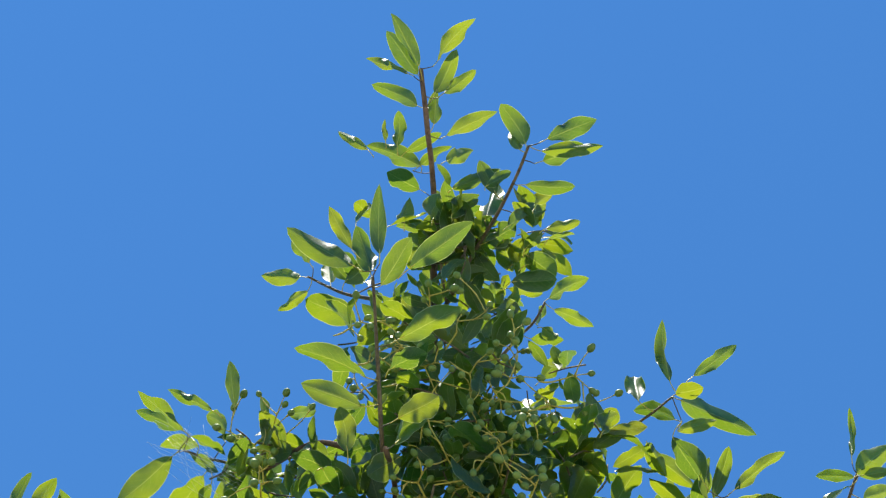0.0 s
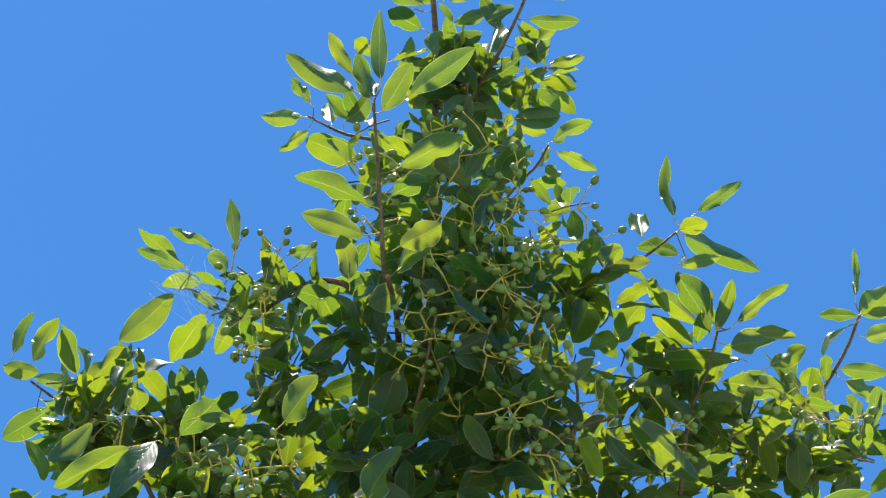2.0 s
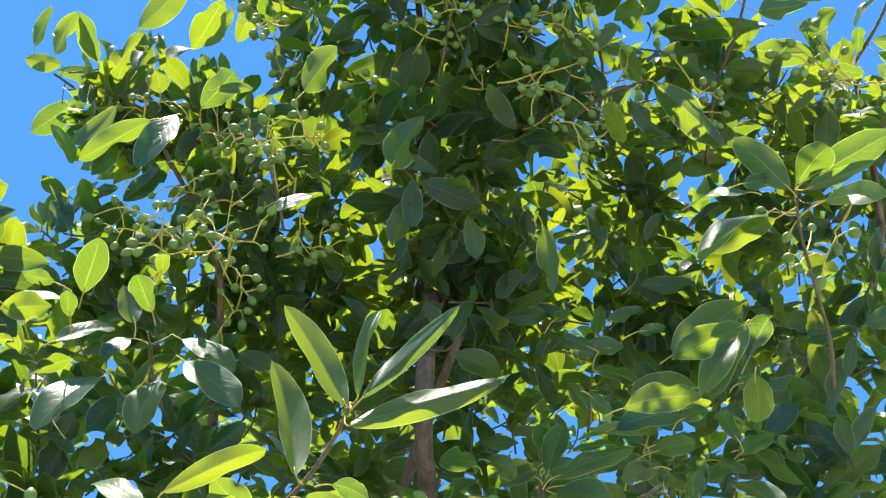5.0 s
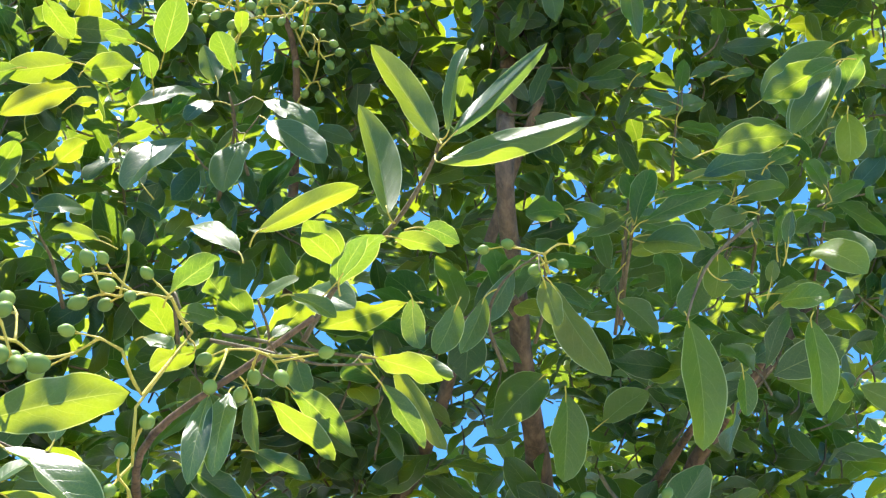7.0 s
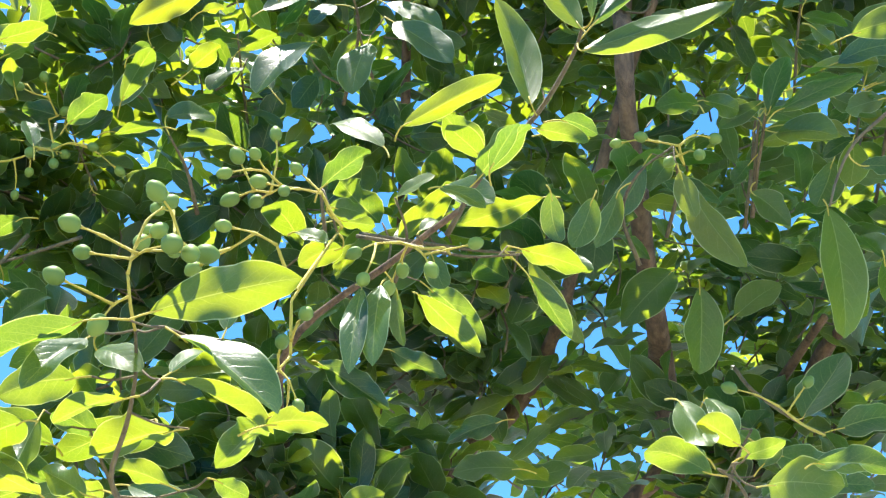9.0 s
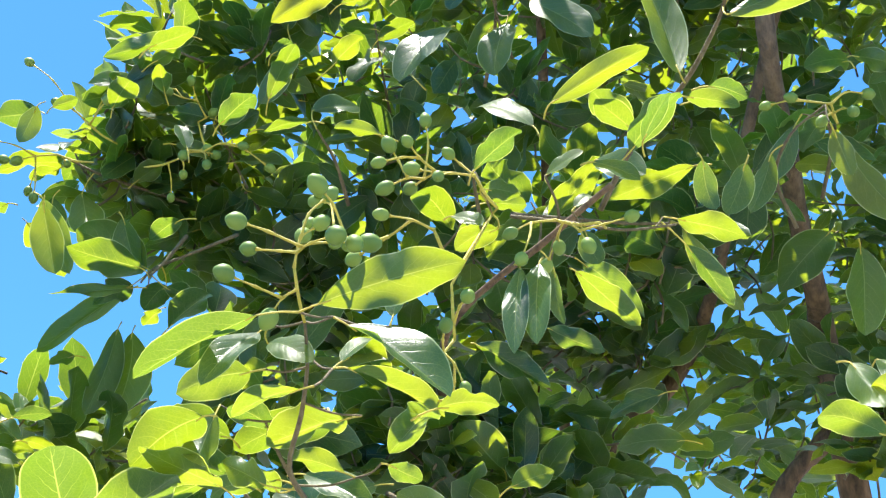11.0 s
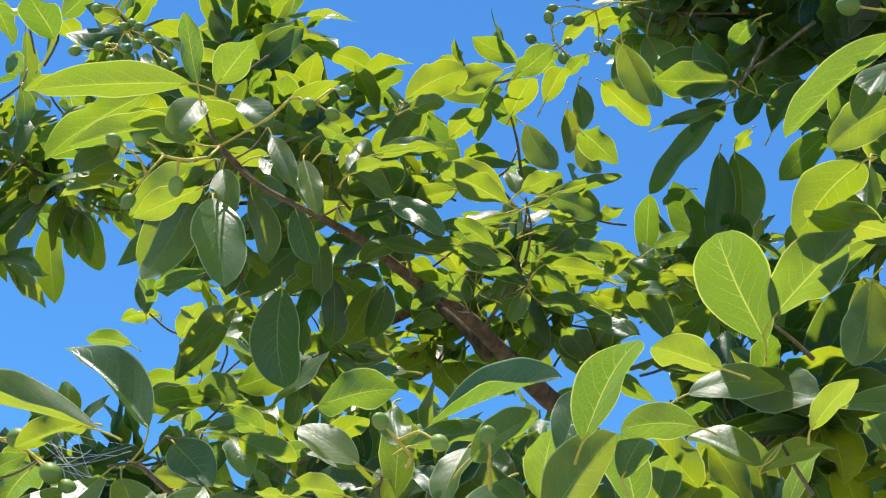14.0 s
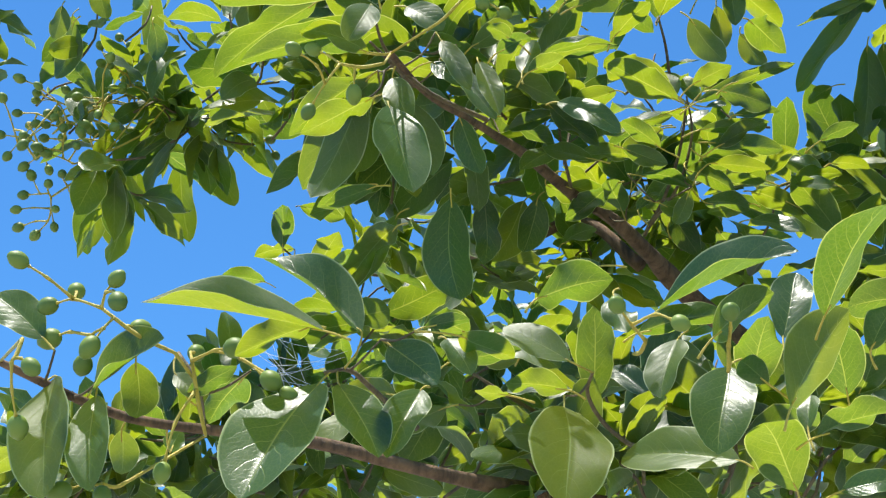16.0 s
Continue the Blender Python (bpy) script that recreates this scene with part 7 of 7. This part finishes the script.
foliage((-0.608, 1.598, 3.430), (-0.118, 1.704, 3.459), 0.120, 27, 0.85, 1.0)
foliage((-0.575, 1.729, 3.315), (-0.142, 1.812, 3.345), 0.110, 26, 0.85, 1.0)
foliage((0.014, 1.479, 3.404), (0.020, 1.737, 3.145), 0.156, 43, 0.85, 1.0)
foliage((0.308, 1.785, 3.522), (0.834, 1.760, 3.412), 0.094, 28, 0.85, 1.0)
foliage((0.292, 1.846, 3.316), (0.797, 1.796, 3.235), 0.110, 29, 0.85, 1.0)
foliage((-0.776, 1.724, 3.171), (-0.323, 1.850, 3.212), 0.176, 26, 0.85, 0.5)
foliage((-0.290, 1.860, 3.285), (0.105, 1.927, 3.251), 0.220, 55, 0.85, 0.5)
foliage((0.106, 1.908, 3.273), (0.618, 1.899, 3.194), 0.220, 43, 0.85, 0.5)
foliage((-0.781, 1.901, 2.968), (0.533, 2.028, 2.976), 0.167, 55, 0.85, 0.5)
foliage((-0.540, 1.571, 2.664), (0.438, 1.625, 2.696), 0.117, 31, 1.00, 0.5)
foliage((-0.814, 1.835, 2.755), (-0.392, 1.960, 2.790), 0.156, 31, 0.85, 0.5)
foliage((0.099, 2.006, 2.793), (0.481, 1.979, 2.758), 0.156, 43, 0.85, 0.5)
foliage((-0.353, 1.928, 2.853), (-0.081, 1.970, 2.845), 0.083, 16, 0.85, 0.5)
foliage((0.059, 1.830, 2.499), (0.280, 1.833, 2.452), 0.088, 24, 1.00, 0.5)
foliage((-0.736, 1.701, 2.445), (-0.303, 1.823, 2.464), 0.070, 18, 1.00, 0.8, 0.2)
foliage((-0.223, 2.393, 2.695), (0.027, 2.415, 2.670), 0.052, 16, 0.85, 0.5)
foliage((-0.814, 1.482, 3.040), (-0.375, 1.675, 3.009), 0.121, 19, 1.00, 0.8, 0.2)
foliage((-0.731, 1.572, 2.830), (-0.461, 1.661, 2.841), 0.095, 10, 1.00, 0.8, 0.2)
foliage((-0.920, 1.467, 2.833), (-0.759, 1.550, 2.841), 0.053, 10, 1.00, 0.8, 0.2)
foliage((-0.499, 1.974, 2.734), (0.000, 2.100, 2.608), 0.129, 28, 0.85, 0.5)
foliage((-0.576, 1.538, 2.415), (-0.384, 1.645, 2.317), 0.072, 21, 1.00, 0.5)
foliage((-1.215, 1.248, 2.640), (-1.041, 1.362, 2.681), 0.040, 3, 1.00, 0.8, 0.2)
foliage((-1.267, 1.328, 2.481), (-1.093, 1.479, 2.474), 0.080, 5, 1.00, 0.8, 0.2)
foliage((-1.040, 1.448, 2.842), (-0.691, 1.625, 2.861), 0.075, 12, 1.00, 0.8, 0.2)
foliage((-0.871, 1.560, 2.749), (-0.717, 1.696, 2.665), 0.062, 9, 1.00, 0.8, 0.2)
foliage((-1.043, 1.544, 2.426), (-0.909, 1.627, 2.424), 0.040, 6, 1.00, 0.8, 0.2)
foliage((-0.708, 1.391, 2.355), (-0.593, 1.433, 2.370), 0.051, 7, 1.00, 0.8, 0.2)
foliage((-0.701, 1.705, 2.460), (-0.245, 1.837, 2.426), 0.112, 31, 1.00, 0.5)
foliage((-0.435, 1.849, 2.754), (-0.214, 1.934, 2.673), 0.123, 24, 1.00, 0.5)
foliage((-1.500, 0.872, 2.686), (-1.260, 1.140, 2.730), 0.060, 16, 1.00, 0.8, 0.2)
foliage((-1.232, 1.257, 2.554), (-1.081, 1.392, 2.542), 0.049, 3, 1.00, 0.8, 0.2)
foliage((-1.366, 1.267, 2.481), (-1.115, 1.500, 2.457), 0.110, 7, 1.00, 0.8, 0.2)
foliage((-1.534, 1.182, 2.342), (-1.166, 1.525, 2.358), 0.050, 16, 1.00, 0.8, 0.2)
foliage((-1.196, 1.688, 2.504), (-1.018, 1.769, 2.547), 0.050, 10, 1.00, 0.8, 0.2)
foliage((-1.484, 0.966, 2.088), (-0.690, 1.603, 2.085), 0.044, 23, 1.00, 0.8, 0.2)
foliage((-1.009, 1.443, 2.801), (-0.840, 1.582, 2.751), 0.062, 10, 1.00, 0.8, 0.2)
foliage((-0.802, 1.571, 2.787), (-0.711, 1.734, 2.619), 0.095, 16, 1.00, 0.8, 0.2)
foliage((-1.843, 0.890, 2.597), (-1.679, 1.063, 2.669), 0.100, 8, 1.00, 0.9)
foliage((-1.653, 0.776, 2.018), (-1.364, 1.164, 2.013), 0.046, 13, 1.00, 0.8, 0.2)
foliage((-1.404, 1.208, 2.085), (-1.002, 1.527, 2.012), 0.071, 21, 1.00, 0.8, 0.2)
foliage((-1.299, 1.707, 2.608), (-1.079, 1.853, 2.565), 0.057, 10, 0.85, 0.8, 0.2)
foliage((-1.707, 1.285, 2.498), (-1.500, 1.522, 2.454), 0.077, 12, 1.00, 0.8, 0.2)
foliage((-1.891, 0.729, 2.729), (-1.876, 0.718, 2.755), 0.066, 5, 1.00, 0.8, 0.2)
foliage((-0.924, 1.378, 2.196), (-0.631, 1.542, 2.166), 0.051, 16, 1.00, 0.8, 0.2)
foliage((-0.758, 1.675, 2.394), (-0.386, 1.848, 2.264), 0.117, 27, 1.00, 0.8, 0.2)
foliage((-0.933, 1.285, 2.106), (-0.338, 1.543, 2.092), 0.033, 13, 1.20, 0.8, 0.2)
foliage((-0.082, 1.346, 3.748), (0.193, 1.571, 3.576), 0.110, 18, 0.85, 1.0)
foliage((-0.014, 1.130, 4.140), (0.250, 1.141, 4.129), 0.060, 9, 0.85, 1.0)
foliage((-0.114, 1.259, 4.059), (0.258, 1.282, 4.045), 0.060, 11, 0.85, 1.0)
foliage((-0.080, 1.351, 3.942), (0.284, 1.362, 3.930), 0.054, 13, 0.85, 1.0)
foliage((0.228, 2.118, 2.684), (0.500, 2.073, 2.689), 0.075, 21, 0.85, 0.5)
foliage((0.294, 1.563, 3.584), (0.400, 1.771, 3.371), 0.050, 12, 0.85, 1.0)
foliage((-0.710, 2.014, 3.712), (0.898, 2.121, 3.609), 0.240, 49, 0.85, 1.0)
foliage((-0.864, 2.315, 3.332), (0.584, 2.439, 3.318), 0.228, 49, 0.85, 0.5)
foliage((-0.086, 2.246, 3.170), (0.047, 2.423, 2.896), 0.065, 9, 0.85, 0.5)
foliage((-0.568, 2.040, 3.514), (0.750, 2.089, 3.468), 0.148, 43, 0.85, 1.0)
foliage((0.100, 1.993, 3.749), (0.608, 2.040, 3.641), 0.139, 24, 0.85, 1.0)
foliage((-1.838, 1.396, 2.371), (-1.183, 1.939, 2.299), 0.092, 23, 0.85, 0.8, 0.2)
foliage((-1.817, 1.214, 2.155), (-1.150, 1.804, 2.080), 0.074, 23, 1.00, 0.8, 0.2)
foliage((-1.380, 0.843, 2.502), (-1.256, 0.989, 2.504), 0.061, 7, 1.00, 0.8, 0.2)
foliage((-1.356, 0.947, 2.437), (-1.305, 1.086, 2.346), 0.061, 9, 1.00, 0.8, 0.2)
foliage((-1.332, 1.123, 2.555), (-1.227, 1.270, 2.494), 0.057, 6, 1.00, 0.8, 0.2)
foliage((0.339, 2.503, 3.227), (0.676, 2.493, 3.148), 0.177, 37, 0.85, 0.5)
foliage((0.155, 2.630, 3.042), (0.660, 2.608, 2.957), 0.130, 31, 0.85, 0.5)
foliage((-0.994, 2.392, 2.959), (-0.418, 2.553, 2.998), 0.116, 24, 0.85, 0.5)
foliage((-0.960, 2.110, 3.534), (0.643, 2.264, 3.548), 0.192, 55, 0.85, 0.5)
foliage((-0.691, 1.505, 3.584), (-0.370, 1.569, 3.633), 0.052, 13, 0.85, 1.0)
foliage((-0.601, 1.479, 3.641), (-0.400, 1.527, 3.662), 0.031, 6, 0.85, 1.0)
foliage((-0.620, 1.559, 3.595), (-0.271, 1.600, 3.658), 0.062, 14, 0.85, 1.0)
foliage((-0.276, 1.680, 3.722), (-0.142, 1.775, 3.661), 0.065, 9, 0.85, 1.0)
foliage((0.399, 1.696, 3.722), (0.846, 1.660, 3.638), 0.076, 16, 0.85, 1.0)
foliage((0.791, 1.784, 3.546), (0.894, 1.796, 3.494), 0.065, 8, 0.85, 1.0)
foliage((-0.883, 1.388, 2.885), (-0.675, 1.363, 2.972), 0.080, 16, 0.95, 0.8)
foliage((-0.673, 1.312, 3.129), (-0.626, 1.419, 3.006), 0.070, 14, 0.95, 0.8)
foliage((-1.683, 0.818, 2.721), (-1.606, 0.977, 2.710), 0.120, 6, 0.95, 0.7, 0.8)
foliage((-1.776, 0.880, 2.518), (-1.658, 1.024, 2.580), 0.090, 6, 0.95, 0.7, 0.9)
foliage((-1.092, 0.905, 1.923), (-0.962, 1.036, 1.912), 0.045, 10, 1.00, 0.7)
foliage((-0.950, 1.084, 1.925), (-0.777, 1.247, 1.927), 0.055, 15, 1.00, 0.7)
foliage((0.044, 2.196, 3.110), (0.139, 2.356, 2.908), 0.090, 15, 0.85, 0.8)
foliage((-0.160, 2.314, 2.893), (-0.050, 2.356, 2.862), 0.070, 7, 0.85, 0.8)
foliage((-0.077, 1.591, 3.440), (0.172, 1.598, 3.435), 0.130, 24, 0.85, 0.8)
foliage((-0.122, 1.737, 3.317), (0.261, 1.762, 3.297), 0.140, 34, 0.85, 0.8)
foliage((-1.241, 0.855, 2.432), (-1.091, 1.024, 2.396), 0.090, 13, 0.95, 0.8)
foliage((0.519, 1.550, 2.995), (0.528, 1.736, 2.774), 0.090, 17, 0.90, 0.8)
foliage((0.646, 1.581, 3.129), (0.636, 1.797, 2.871), 0.100, 16, 0.90, 0.8)
foliage((-0.088, 1.380, 3.422), (-0.045, 1.429, 3.381), 0.060, 8, 0.85, 0.8)
foliage((0.180, 1.331, 3.463), (0.205, 1.463, 3.352), 0.070, 11, 0.85, 0.8)
foliage((-1.570, 0.714, 1.963), (-1.396, 0.872, 1.980), 0.05, 16, 0.85, 1.0)
foliage((-1.488, 0.867, 2.079), (-1.361, 1.019, 2.043), 0.045, 14, 0.85, 1.0)
scattered_fruit((0.059, 1.231, 3.530), (0.146, 1.407, 3.389), 0.099, 5)
scattered_fruit((-0.086, 1.178, 3.832), (0.212, 1.243, 3.793), 0.080, 8)
scattered_fruit((-0.263, 1.357, 3.265), (-0.147, 1.393, 3.252), 0.052, 3)
scattered_fruit((-0.460, 1.392, 3.386), (-0.270, 1.445, 3.388), 0.037, 3)
scattered_fruit((-0.469, 1.500, 3.291), (-0.401, 1.526, 3.288), 0.046, 3)
scattered_fruit((-0.331, 1.504, 3.188), (-0.231, 1.531, 3.186), 0.044, 4)
scattered_fruit((0.203, 1.429, 3.509), (0.387, 1.483, 3.446), 0.066, 6)
scattered_fruit((0.513, 1.114, 2.931), (0.572, 1.164, 2.863), 0.035, 3)
scattered_fruit((0.651, 1.425, 3.482), (0.752, 1.450, 3.425), 0.038, 3)
scattered_fruit((-0.390, 1.281, 3.043), (-0.201, 1.371, 3.010), 0.047, 2)
scattered_fruit((-0.936, 1.330, 2.717), (-0.762, 1.431, 2.721), 0.039, 4)
scattered_fruit((-1.431, 0.831, 2.627), (-1.370, 0.906, 2.643), 0.030, 3)
scattered_fruit((-0.119, 1.148, 3.730), (0.033, 1.218, 3.693), 0.058, 3)
scattered_fruit((0.033, 1.218, 3.693), (0.261, 1.265, 3.652), 0.086, 5)
scattered_fruit((0.150, 1.156, 3.733), (0.319, 1.216, 3.679), 0.048, 3)
scattered_fruit((-0.154, 1.242, 3.601), (0.030, 1.340, 3.540), 0.066, 3)
scattered_fruit((0.087, 1.267, 3.535), (0.303, 1.334, 3.467), 0.083, 4)
scattered_fruit((-0.228, 1.248, 3.551), (-0.107, 1.327, 3.514), 0.046, 2)
scattered_fruit((-0.097, 1.254, 3.443), (0.197, 1.337, 3.391), 0.079, 3)
scattered_fruit((-1.811, 0.817, 2.506), (-1.700, 0.883, 2.610), 0.033, 5)
scattered_fruit((-1.805, 0.879, 2.565), (-1.717, 0.971, 2.609), 0.042, 4)
spider_web((-0.421, 1.375, 3.845), (-0.291, 1.444, 3.744), 0.05, 26)
spider_web((-1.033, 0.629, 1.908), (-1.022, 0.682, 1.892), 0.022, 16)
leaf_stalks()
